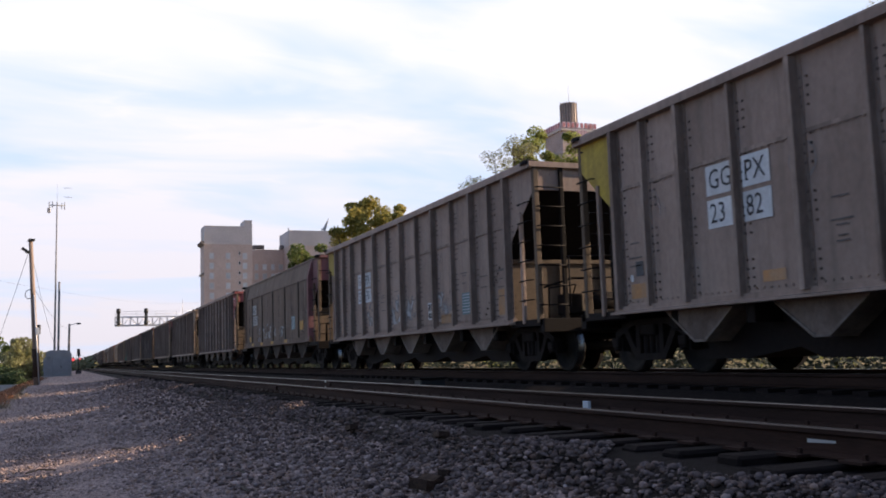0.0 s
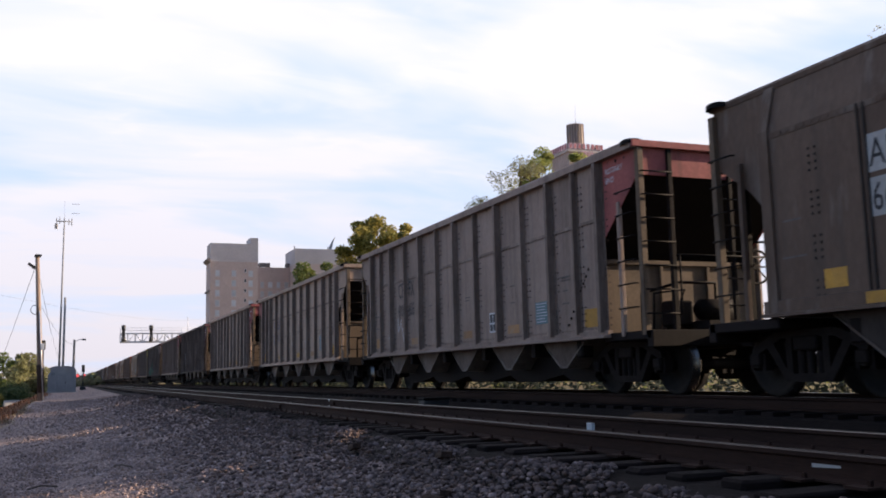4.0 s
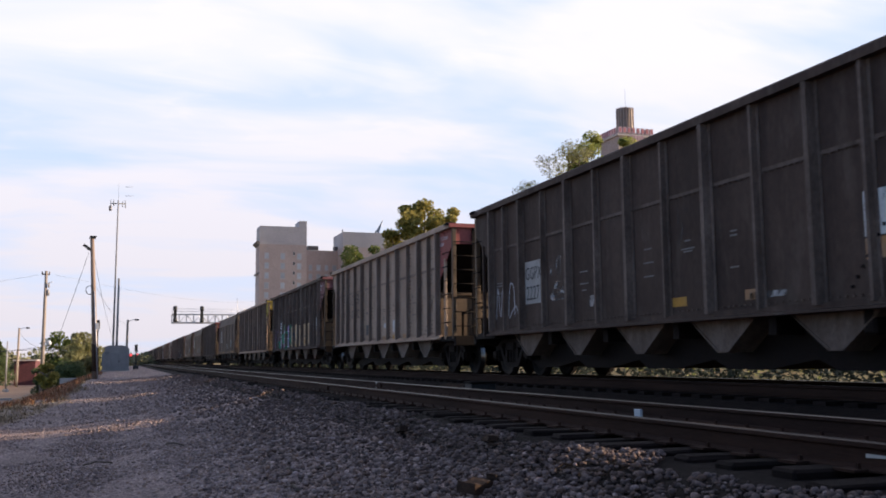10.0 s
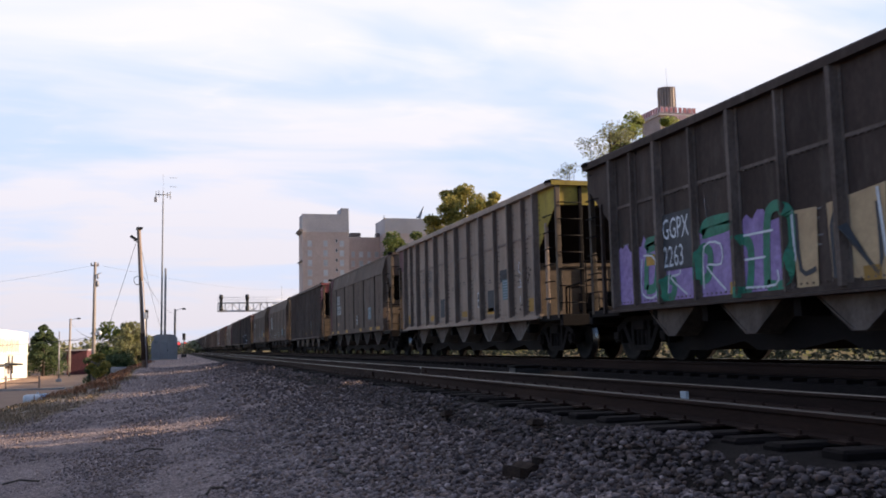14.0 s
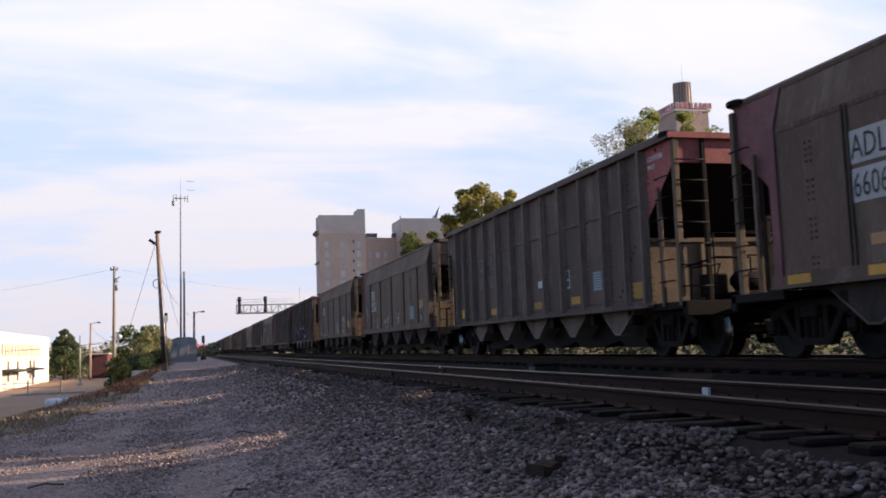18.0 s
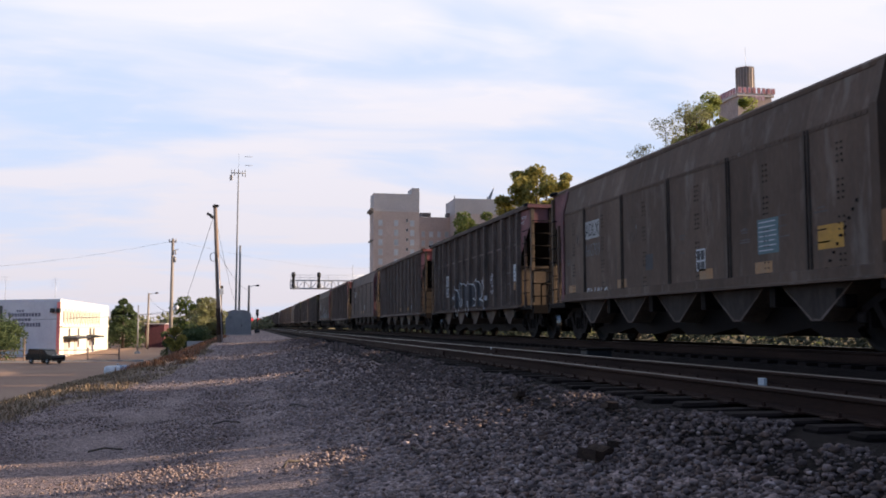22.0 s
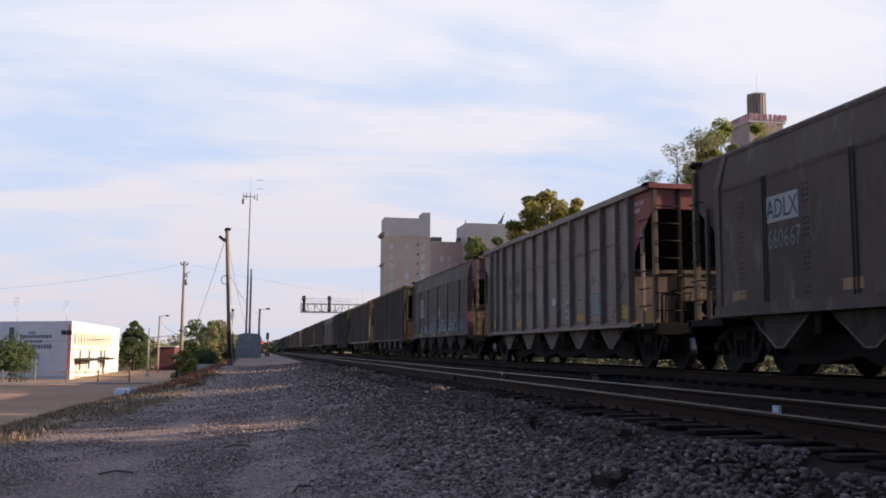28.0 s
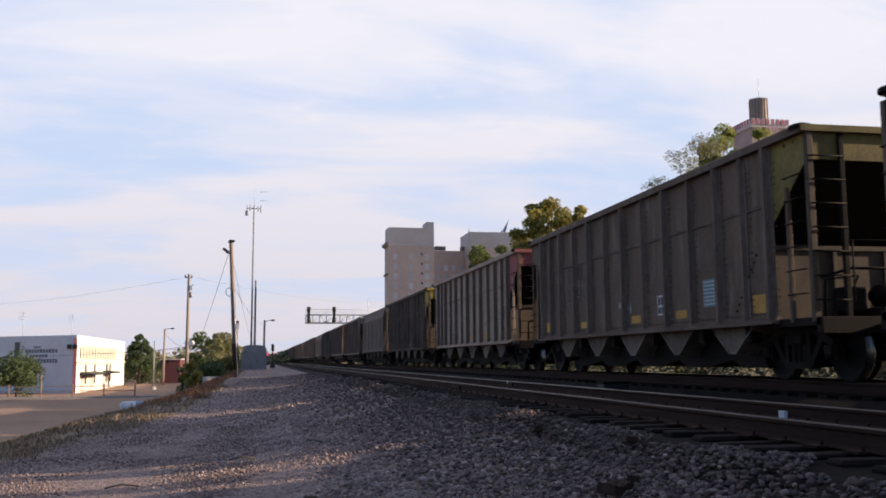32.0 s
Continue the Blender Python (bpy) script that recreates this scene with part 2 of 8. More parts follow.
def islands(name, colours, rough=0.9, bump=0.3, fine=60.0, spec=0.3, spread=0.25, leafy=0.0):
    """Stones, leaves and grass: each loose piece takes its own tone between the given colours."""
    m = bpy.data.materials.new(name)
    m.use_nodes = True
    nt = m.node_tree
    bsdf = nt.nodes["Principled BSDF"]
    geo = nt.nodes.new("ShaderNodeNewGeometry")
    ramp = nt.nodes.new("ShaderNodeValToRGB")
    els = ramp.color_ramp.elements
    els[0].position, els[0].color = 0.0, (*colours[0], 1)
    els[1].position, els[1].color = 1.0, (*colours[-1], 1)
    for i, c in enumerate(colours[1:-1], 1):
        e = els.new(i / (len(colours) - 1))
        e.color = (*c, 1)
    nt.links.new(geo.outputs["Random Per Island"], ramp.inputs["Fac"])
    co = nt.nodes.new("ShaderNodeTexCoord")
    n = nt.nodes.new("ShaderNodeTexNoise")
    n.inputs["Scale"].default_value, n.inputs["Detail"].default_value = fine, 3
    nt.links.new(co.outputs["Object"], n.inputs["Vector"])
    r = nt.nodes.new("ShaderNodeMapRange")
    r.inputs["From Min"].default_value, r.inputs["From Max"].default_value = 0.3, 0.7
    r.inputs["To Min"].default_value, r.inputs["To Max"].default_value = 1 - spread, 1 + spread
    nt.links.new(n.outputs["Fac"], r.inputs["Value"])
    hue = nt.nodes.new("ShaderNodeCombineColor")
    for i in range(3):
        nt.links.new(r.outputs[0], hue.inputs[i])
    x = nt.nodes.new("ShaderNodeMix")
    x.data_type, x.blend_type = "RGBA", "MULTIPLY"
    x.inputs["Factor"].default_value = 1.0
    nt.links.new(ramp.outputs["Color"], x.inputs["A"])
    nt.links.new(hue.outputs[0], x.inputs["B"])
    nt.links.new(x.outputs["Result"], bsdf.inputs["Base Color"])
    bsdf.inputs["Roughness"].default_value = rough
    bsdf.inputs["Specular IOR Level"].default_value = spec
    if bump:
        bp = nt.nodes.new("ShaderNodeBump")
        bp.inputs["Strength"].default_value, bp.inputs["Distance"].default_value = bump, 0.01
        nt.links.new(n.outputs["Fac"], bp.inputs["Height"])
        nt.links.new(bp.outputs[0], bsdf.inputs["Normal"])
    if leafy:      # thin leaves let part of the light through
        passing = nt.nodes.new("ShaderNodeBsdfTranslucent")
        both = nt.nodes.new("ShaderNodeMixShader")
        both.inputs[0].default_value = leafy
        nt.links.new(x.outputs["Result"], passing.inputs["Color"])
        nt.links.new(bsdf.outputs[0], both.inputs[1])
        nt.links.new(passing.outputs[0], both.inputs[2])
        nt.links.new(both.outputs[0], nt.nodes["Material Output"].inputs["Surface"])
    return m


M = {}
# rolling stock
M["car_grey"] = material("car_grey", (0.3302, 0.2388, 0.1944), (0.2446, 0.1736, 0.1383), 0.75, 0.0, 0.9, (1, 1, 0.6), 0.1, 14, 0.10, 0.55, (0.10, 0.08, 0.065), 0.14, spec=0.25, dust=0.35)
M["car_tan"] = material("car_tan", (0.4461, 0.3195, 0.2397), (0.3286, 0.2305, 0.1702), 0.75, 0.0, 0.8, (1, 1, 0.6), 0.1, 14, 0.10, 0.5, (0.11, 0.085, 0.065), 0.14, spec=0.25, dust=0.35)
M["car_dark"] = material("car_dark", (0.07806, 0.05243, 0.04268), (0.04826, 0.03246, 0.02726), 0.7, 0.0, 0.9, (1, 1, 0.6), 0.1, 14, 0.1, 0.5, (0.025, 0.02, 0.018), 0.2, spec=0.12, dust=0.14)
M["car_olive"] = material("car_olive", (0.1376, 0.08938, 0.06394), (0.09629, 0.06133, 0.04405), 0.75, 0.0, 0.8, (1, 1, 0.5), 0.1, 14, 0.12, 0.6, (0.07, 0.055, 0.045), 0.16, spec=0.25, dust=0.4)
M["car_slate"] = material("car_slate", (0.1149, 0.07735, 0.06283), (0.08091, 0.05294, 0.04254), 0.72, 0.0, 0.8, (1, 1, 0.5), 0.1, 14, 0.12, 0.55, (0.06, 0.05, 0.045), 0.16, spec=0.25, dust=0.4)
M["rib_worn"] = material("rib_worn", (0.1717, 0.1283, 0.1076), (0.08586, 0.06286, 0.05314), 0.65, 0.0, 2.0, (1, 1, 0.5), 0.1, 25, 0.2, 0.4, (0.05, 0.03, 0.02), 0.3, spec=0.12)
M["end_beige"] = material("end_beige", (0.1443, 0.095, 0.05776), (0.0858, 0.057, 0.03496), 0.8, 0.0, 1.5, (1, 1, 1), 0.1, 18, 0.1, 0.5, (0.08, 0.05, 0.035), 0.2)
# end_beige at half strength: the shade on unlit car ends is in the colour
M["end_beige_shaded"] = material("end_beige_shaded", (0.075, 0.05, 0.031), (0.042, 0.028, 0.018), 0.8, 0.0, 1.5, (1, 1, 1), 0.1, 18, 0.1, 0.5, (0.06, 0.04, 0.028), 0.2)
M["end_red"] = material("end_red", (0.33, 0.085, 0.075), (0.22, 0.06, 0.055), 0.8, 0.0, 1.5, (1, 1, 1), 0.1, 18, 0.15, 0.5, (0.07, 0.03, 0.025), 0.2)
M["end_maroon"] = material("end_maroon", (0.21, 0.078, 0.082), (0.13, 0.054, 0.056), 0.8, 0.0, 1.5, (1, 1, 1), 0.1, 18, 0.15, 0.5, (0.06, 0.03, 0.025), 0.2)
M["end_yellow"] = material("end_yellow", (0.46, 0.33, 0.04), (0.33, 0.23, 0.04), 0.8, 0.0, 1.5, (1, 1, 1), 0.1, 18, 0.15, 0.5, (0.10, 0.06, 0.03), 0.2)
# near-black car parts; on the end posts it stands for their shade
M["car_black"] = material("car_black", (0.0077, 0.00552, 0.00552), (0.0132, 0.009016, 0.00828), 0.75, 0.0, 2.0, (1, 1, 1), 0.15, 20, 0.2, 0.0, grain=0.3, spec=0.12)
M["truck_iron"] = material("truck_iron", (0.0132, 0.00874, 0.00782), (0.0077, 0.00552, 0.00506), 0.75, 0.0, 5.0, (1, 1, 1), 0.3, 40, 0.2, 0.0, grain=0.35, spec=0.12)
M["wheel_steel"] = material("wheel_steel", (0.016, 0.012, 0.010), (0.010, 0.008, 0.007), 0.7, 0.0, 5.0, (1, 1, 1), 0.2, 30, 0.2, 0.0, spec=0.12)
M["tread_steel"] = material("tread_steel", (0.24, 0.23, 0.22), (0.14, 0.13, 0.12), 0.3, 1.0, 9.0, (1, 1, 1), 0.05, 80, 0.05, 0.0, grain=0.12)
M["coal"] = islands("coal", [(0.012, 0.012, 0.013), (0.022, 0.021, 0.022), (0.035, 0.034, 0.034)], 0.6, 0.5, 25, 0.5)
M["patch_white"] = material("patch_white", (0.62, 0.62, 0.62), (0.50, 0.50, 0.50), 0.7, 0, 3, (1, 1, 1), 0.0, 20, 0.1, 0.25, (0.25, 0.22, 0.2), 0.12)
M["patch_pale"] = material("patch_pale", (0.40, 0.385, 0.37), (0.33, 0.315, 0.30), 0.75, 0, 3, (1, 1, 1), 0.0, 20, 0.1, 0.25, (0.2, 0.17, 0.15), 0.12)
M["patch_dark"] = material("patch_dark", (0.055, 0.055, 0.06), None, 0.7, 0, 3, (1, 1, 1), 0.0, 20, 0.1, 0.0, grain=0.2)
M["patch_teal"] = material("patch_teal", (0.095, 0.17, 0.185), (0.12, 0.19, 0.20), 0.7, 0, 4, (1, 1, 1), 0.0, 20, 0.1, 0.2, (0.2, 0.2, 0.2), 0.15)
M["patch_yellow"] = material("patch_yellow", (0.496, 0.2448, 0.02), (0.384, 0.1944, 0.03), 0.65, 0, 4, (1, 1, 1), 0.0, 20, 0.25, 0.25, (0.25, 0.17, 0.1), 0.15)
M["patch_orange"] = material("patch_orange", (0.36, 0.17, 0.06), (0.30, 0.19, 0.11), 0.7, 0, 4, (1, 1, 1), 0.0, 20, 0.25, 0.25, (0.2, 0.17, 0.15), 0.15)
M["ink_black"] = material("ink_black", (0.035, 0.035, 0.04), None, 0.75, 0, 4, (1, 1, 1), 0.0, 20, 0.1, 0.0, grain=0.2)
M["ink_blue"] = material("ink_blue", (0.06, 0.10, 0.19), None, 0.75, 0, 4, (1, 1, 1), 0.0, 20, 0.1, 0.0, grain=0.2)
M["ink_white"] = material("ink_white", (0.72, 0.72, 0.74), (0.6, 0.6, 0.62), 0.7, 0, 4, (1, 1, 1), 0.0, 20, 0.1, 0.0, grain=0.12)
M["ink_grey"] = material("ink_grey", (0.20, 0.19, 0.185), None, 0.75, 0, 4, (1, 1, 1), 0.0, 20, 0.1, 0.0, grain=0.2)
M["ink_faint"] = material("ink_faint", (0.14, 0.12, 0.11), None, 0.75, 0, 4, (1, 1, 1), 0, 20, 0.1, 0.0, grain=0.3, spec=0.2)
M["joint_dark"] = material("joint_dark", (0.06, 0.046, 0.04), (0.035, 0.027, 0.024), 0.8, 0, 2, (1, 1, 0.4), 0, 12, 0.1, 0.0, grain=0.3, spec=0.15)
M["ink_dull"] = material("ink_dull", (0.075, 0.072, 0.078), (0.055, 0.052, 0.056), 0.75, 0, 2, (1, 1, 1), 0, 12, 0.1, 0.0, grain=0.25, spec=0.2)
M["ink_haze"] = material("ink_haze", (0.45, 0.45, 0.47), (0.36, 0.36, 0.4), 0.75, 0, 4, (1, 1, 1), 0, 20, 0.1, 0.0, grain=0.2)
M["spray_lilac"] = material("spray_lilac", (0.36, 0.24, 0.46), (0.26, 0.16, 0.36), 0.7, 0, 3, (1, 1, 1), 0, 9, 0, 0, grain=0.3)
M["spray_green"] = material("spray_green", (0.03, 0.23, 0.13), (0.05, 0.16, 0.10), 0.7, 0, 3, (1, 1, 1), 0, 9, 0, 0, grain=0.3)
M["spray_tan"] = material("spray_tan", (0.55, 0.37, 0.20), (0.46, 0.30, 0.16), 0.7, 0, 3, (1, 1, 1), 0, 9, 0, 0, grain=0.15)
M["spray_ice"] = material("spray_ice", (0.26, 0.33, 0.42), (0.38, 0.42, 0.46), 0.7, 0, 4, (1, 1, 1), 0, 9, 0, 0, grain=0.25)
# ground and track
M["gravel_bed"] = material("gravel_bed", (0.2893, 0.2128, 0.1958), (0.1982, 0.1446, 0.1335), 0.95, 0, 0.5, (1, 1, 1), 0.9, 26, 0.0, 0.0, grain=0.55, bump_size=0.05, spec=0.25)


def pebbly(m, size):
    """Breaks a ground material into single stones, each of its own tone, rounded by relief."""
    nt = m.node_tree
    bsdf = nt.nodes["Principled BSDF"]
    co = nt.nodes.new("ShaderNodeTexCoord")
    cell = nt.nodes.new("ShaderNodeTexVoronoi")
    cell.inputs["Scale"].default_value = 1 / size
    nt.links.new(co.outputs["Object"], cell.inputs["Vector"])
    sep = nt.nodes.new("ShaderNodeSeparateColor")
    nt.links.new(cell.outputs["Color"], sep.inputs[0])
    tone = nt.nodes.new("ShaderNodeMapRange")
    tone.inputs["To Min"].default_value, tone.inputs["To Max"].default_value = 0.55, 1.5
    nt.links.new(sep.outputs[0], tone.inputs["Value"])
    hue = nt.nodes.new("ShaderNodeCombineColor")
    for i in range(3):
        nt.links.new(tone.outputs[0], hue.inputs[i])
    x = nt.nodes.new("ShaderNodeMix")
    x.data_type, x.blend_type = "RGBA", "MULTIPLY"
    x.inputs["Factor"].default_value = 1.0
    nt.links.new(bsdf.inputs["Base Color"].links[0].from_socket, x.inputs["A"])
    nt.links.new(hue.outputs[0], x.inputs["B"])
    nt.links.new(x.outputs["Result"], bsdf.inputs["Base Color"])
    bp = nt.nodes.new("ShaderNodeBump")
    bp.invert = True
    bp.inputs["Strength"].default_value, bp.inputs["Distance"].default_value = 0.9, size * 0.6
    nt.links.new(cell.outputs["Distance"], bp.inputs["Height"])
    nt.links.new(bsdf.inputs["Normal"].links[0].from_socket, bp.inputs["Normal"])
    nt.links.new(bp.outputs[0], bsdf.inputs["Normal"])


pebbly(M["gravel_bed"], 0.032)
M["rib_grimy"] = material("rib_grimy", (0.324, 0.244, 0.2009), (0.198, 0.144, 0.1166), 0.75, 0.0, 1.6, (1, 1, 0.35), 0.1, 16, 0.12, 0.5, (0.075, 0.05, 0.04), 0.25, spec=0.12, dust=0.3)
M["rivet_dark"] = material("rivet_dark", (0.085, 0.062, 0.052), (0.05, 0.036, 0.03), 0.8, 0.0, 2.0, (1, 1, 1), 0, 20, 0.1, 0.0, grain=0.25, spec=0.12)
# darker rib tone that carries the shade of the -y cheek, with grime
M["rib_cheek_shaded"] = material("rib_cheek_shaded", (0.1952, 0.144, 0.1183), (0.122, 0.08906, 0.0732), 0.8, 0.0, 1.6, (1, 1, 0.35), 0.1, 16, 0.1, 0.4, (0.06, 0.04, 0.03), 0.25, spec=0.12)
M["lip_worn"] = material("lip_worn", (0.252, 0.21, 0.182), (0.14, 0.1085, 0.091), 0.7, 0.0, 2.0, (1, 1, 1), 0.1, 25, 0.2, 0.4, (0.06, 0.04, 0.03), 0.3, spec=0.2)
M["end_mustard"] = material("end_mustard", (0.20, 0.145, 0.028), (0.11, 0.08, 0.02), 0.8, 0.0, 1.5, (1, 1, 1), 0.1, 18, 0.15, 0.6, (0.05, 0.035, 0.02), 0.25)
M["mast_grey"] = material("mast_grey", (0.24, 0.24, 0.25), (0.17, 0.17, 0.18), 0.75, 0.0, 2.0, (1, 1, 1), 0.05, 30, 0.05, 0.0, grain=0.1, spec=0.2)
M["red_lamp"] = material("red_lamp", (0.5, 0.03, 0.03), None, 0.4)
M["red_lamp"].node_tree.nodes["Principled BSDF"].inputs["Emission Color"].default_value = (1.0, 0.12, 0.12, 1)
M["red_lamp"].node_tree.nodes["Principled BSDF"].inputs["Emission Strength"].default_value = 0.5
# near-black tone for the whole strip under and between the tracks
M["track_bed"] = material("track_bed", (0.0154, 0.01012, 0.00874), (0.0088, 0.00598, 0.00552), 0.95, 0, 0.8, (1, 1, 1), 0.8, 22, 0.0, 0.0, grain=0.5, bump_size=0.05, spec=0.12)
M["earth"] = material("earth", (0.28, 0.17, 0.115), (0.36, 0.235, 0.16), 0.95, 0, 0.08, (1, 1, 1), 0.5, 6, 0.0, 0.0, grain=0.2, spec=0.2, bump_size=0.05)
M["bank_earth"] = material("bank_earth", (0.27, 0.205, 0.15), (0.22, 0.15, 0.105), 0.95, 0, 0.5, (1, 1, 1), 0.6, 8, 0.0, 0.0, grain=0.35, spec=0.15, bump_size=0.08)
M["grassland"] = material("grassland", (0.21, 0.175, 0.075), (0.25, 0.17, 0.095), 0.95, 0, 0.15, (1, 1, 1), 0.6, 5, 0.0, 0.0, grain=0.35, spec=0.15, bump_size=0.1)
M["asphalt"] = material("asphalt", (0.10, 0.095, 0.095), (0.075, 0.072, 0.072), 0.9, 0, 0.5, (1, 1, 1), 0.4, 30, 0.0, 0.0, grain=0.25, spec=0.3)
M["stones"] = islands("stones", [(0.11, 0.08114, 0.07543), (0.176, 0.1309, 0.1213), (0.2421, 0.1816, 0.168), (0.3301, 0.2469, 0.2231), (0.2311, 0.1501, 0.1167), (0.1925, 0.1439, 0.1337), (0.4952, 0.3751, 0.3406)], 0.9, 0.4, 40, 0.15)
# the tones of stones, scaled to about half
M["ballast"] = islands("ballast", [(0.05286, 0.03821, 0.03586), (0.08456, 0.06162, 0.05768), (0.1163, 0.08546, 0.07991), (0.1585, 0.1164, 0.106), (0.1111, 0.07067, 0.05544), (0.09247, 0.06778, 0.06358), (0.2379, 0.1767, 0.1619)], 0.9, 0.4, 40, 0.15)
M["rail_rust"] = material("rail_rust", (0.04301, 0.02111, 0.01486), (0.02618, 0.01408, 0.01095), 0.85, 0.1, 2.0, (3, 0.3, 3), 0.3, 30, 0.0, 0.0, grain=0.3, spec=0.12)
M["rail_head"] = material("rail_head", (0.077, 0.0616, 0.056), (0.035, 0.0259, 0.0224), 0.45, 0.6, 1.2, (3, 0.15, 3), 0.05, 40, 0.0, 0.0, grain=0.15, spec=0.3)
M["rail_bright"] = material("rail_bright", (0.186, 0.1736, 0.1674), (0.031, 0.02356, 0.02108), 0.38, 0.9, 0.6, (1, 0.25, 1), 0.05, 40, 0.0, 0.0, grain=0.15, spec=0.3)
M["tie_wood"] = material("tie_wood", (0.01496, 0.009384, 0.008211), (0.008415, 0.005474, 0.005083), 0.9, 0, 3.0, (0.4, 3, 3), 0.5, 25, 0.3, 0.0, grain=0.4, spec=0.12)
M["old_wood"] = material("old_wood", (0.06975, 0.04368, 0.0323), (0.03255, 0.021, 0.01615), 0.95, 0, 6.0, (1, 3, 3), 0.8, 30, 0.1, 0.0, grain=0.45, spec=0.1)
M["concrete"] = material("concrete", (0.40, 0.38, 0.355), (0.31, 0.29, 0.27), 0.9, 0, 1.2, (1, 1, 1), 0.2, 20, 0.05, 0.3, (0.2, 0.18, 0.16), 0.15)
M["pole_wood"] = material("pole_wood", (0.2945, 0.21, 0.1575), (0.19, 0.14, 0.1155), 0.9, 0, 2.0, (3, 3, 0.3), 0.4, 30, 0.1, 0.0, grain=0.3)
M["pole_grey"] = material("pole_grey", (0.33, 0.27, 0.22), (0.235, 0.19, 0.16), 0.9, 0, 2.0, (3, 3, 0.3), 0.4, 30, 0.1, 0.0, grain=0.25)
M["galvanised"] = material("galvanised", (0.50, 0.50, 0.52), (0.40, 0.40, 0.43), 0.5, 0.6, 2.0, (1, 1, 1), 0.05, 30, 0.05, 0.0, grain=0.1)
M["signal_black"] = material("signal_black", (0.02, 0.02, 0.022), None, 0.6, 0, 3, (1, 1, 1), 0, 20, 0.1, 0.0)
M["hut_silver"] = material("hut_silver", (0.289, 0.276, 0.2775), (0.238, 0.228, 0.2325), 0.55, 0.3, 1.2, (1, 1, 1), 0.05, 15, 0.05, 0.25, (0.2, 0.2, 0.2), 0.1)
# buildings
M["brick_tan"] = material("brick_tan", (0.5616, 0.4277, 0.3707), (0.4836, 0.3687, 0.3255), 0.9, 0, 0.12, (1, 1, 1), 0.1, 2.5, 0.0, 0.25, (0.25, 0.17, 0.14), 0.1)
M["stone_pale"] = material("stone_pale", (0.5676, 0.4968, 0.4749), (0.4884, 0.4284, 0.4096), 0.85, 0, 0.15, (1, 1, 1), 0.05, 2.5, 0.0, 0.15, (0.3, 0.27, 0.26), 0.08)
M["cornice"] = material("cornice", (0.20, 0.17, 0.16), None, 0.8, 0, 0.5, (1, 1, 1), 0.05, 3, 0.0, 0.0)
M["glass_blind"] = material("glass_blind", (0.55, 0.55, 0.57), (0.45, 0.46, 0.49), 0.25, 0, 0.7, (1, 1, 1), 0, 5, 0.15, 0.0, grain=0.08)
M["glass_dark"] = material("glass_dark", (0.06, 0.065, 0.075), None, 0.12, 0, 0.7, (1, 1, 1), 0, 5, 0.25, 0.0, grain=0.08)
M["white_wall"] = material("white_wall", (0.74, 0.73, 0.74), (0.62, 0.61, 0.64), 0.85, 0, 0.4, (1, 1, 1), 0.1, 5, 0.0, 0.2, (0.45, 0.43, 0.44), 0.08)
# lit copy of the white wall, the sun's warmth put into its colour
M["sunlit_wall"] = material("sunlit_wall", (0.78, 0.74, 0.62), (0.70, 0.66, 0.55), 0.85, 0, 0.4, (1, 1, 1), 0.1, 5, 0.0, 0.2, (0.5, 0.45, 0.38), 0.08)
M["maroon_wall"] = material("maroon_wall", (0.13, 0.035, 0.04), (0.10, 0.03, 0.032), 0.8, 0, 0.5, (1, 1, 1), 0.05, 5, 0.0, 0.2)
M["tower_brick"] = material("tower_brick", (0.40, 0.31, 0.28), (0.34, 0.26, 0.235), 0.9, 0, 0.2, (1, 1, 1), 0.05, 3, 0.0, 0.25)
M["tank_metal"] = material("tank_metal", (0.30, 0.225, 0.17), (0.17, 0.13, 0.11), 0.6, 0.2, 0.25, (4, 4, 0.2), 0.05, 4, 0.0, 0.3)
M["sign_red"] = material("sign_red", (0.42, 0.13, 0.15), None, 0.6, 0, 0.5, (1, 1, 1), 0, 3, 0.1, 0.0)
M["sign_pale"] = material("sign_pale", (0.50, 0.33, 0.38), None, 0.6, 0, 0.5, (1, 1, 1), 0, 3, 0.1, 0.0)
M["mural_ink"] = material("mural_ink", (0.13, 0.13, 0.17), (0.2, 0.2, 0.25), 0.85, 0, 1.5, (1, 1, 1), 0, 5, 0.1, 0.0)
M["roof_grey"] = material("roof_grey", (0.2, 0.2, 0.205), None, 0.85, 0, 0.5, (1, 1, 1), 0, 4, 0.1, 0.0)
# plants
M["bark"] = material("bark", (0.10, 0.075, 0.055), (0.065, 0.05, 0.04), 0.95, 0, 3, (4, 4, 0.7), 0.5, 20, 0.1, 0.0)
M["leaf_green"] = islands("leaf_green", [(0.055, 0.085, 0.022), (0.105, 0.14, 0.034), (0.19, 0.20, 0.05)], 0.7, 0, 3, 0.3, leafy=0.45)
M["leaf_olive"] = islands("leaf_olive", [(0.156, 0.1562, 0.042), (0.299, 0.2625, 0.066), (0.468, 0.3625, 0.09)], 0.7, 0, 3, 0.3, leafy=0.45)
M["leaf_pale"] = islands("leaf_pale", [(0.16, 0.19, 0.05), (0.28, 0.30, 0.075), (0.40, 0.40, 0.11)], 0.7, 0, 3, 0.3, leafy=0.45)
M["leaf_dark"] = islands("leaf_dark", [(0.05, 0.0775, 0.0336), (0.0875, 0.1187, 0.048), (0.1313, 0.1562, 0.06)], 0.7, 0, 3, 0.3, leafy=0.45)
# greyed olive for distant trees: the haze is put into the colour
M["leaf_far"] = islands("leaf_far", [(0.11, 0.115, 0.06), (0.16, 0.16, 0.085), (0.21, 0.19, 0.11)], 0.8, 0, 3, 0.2)
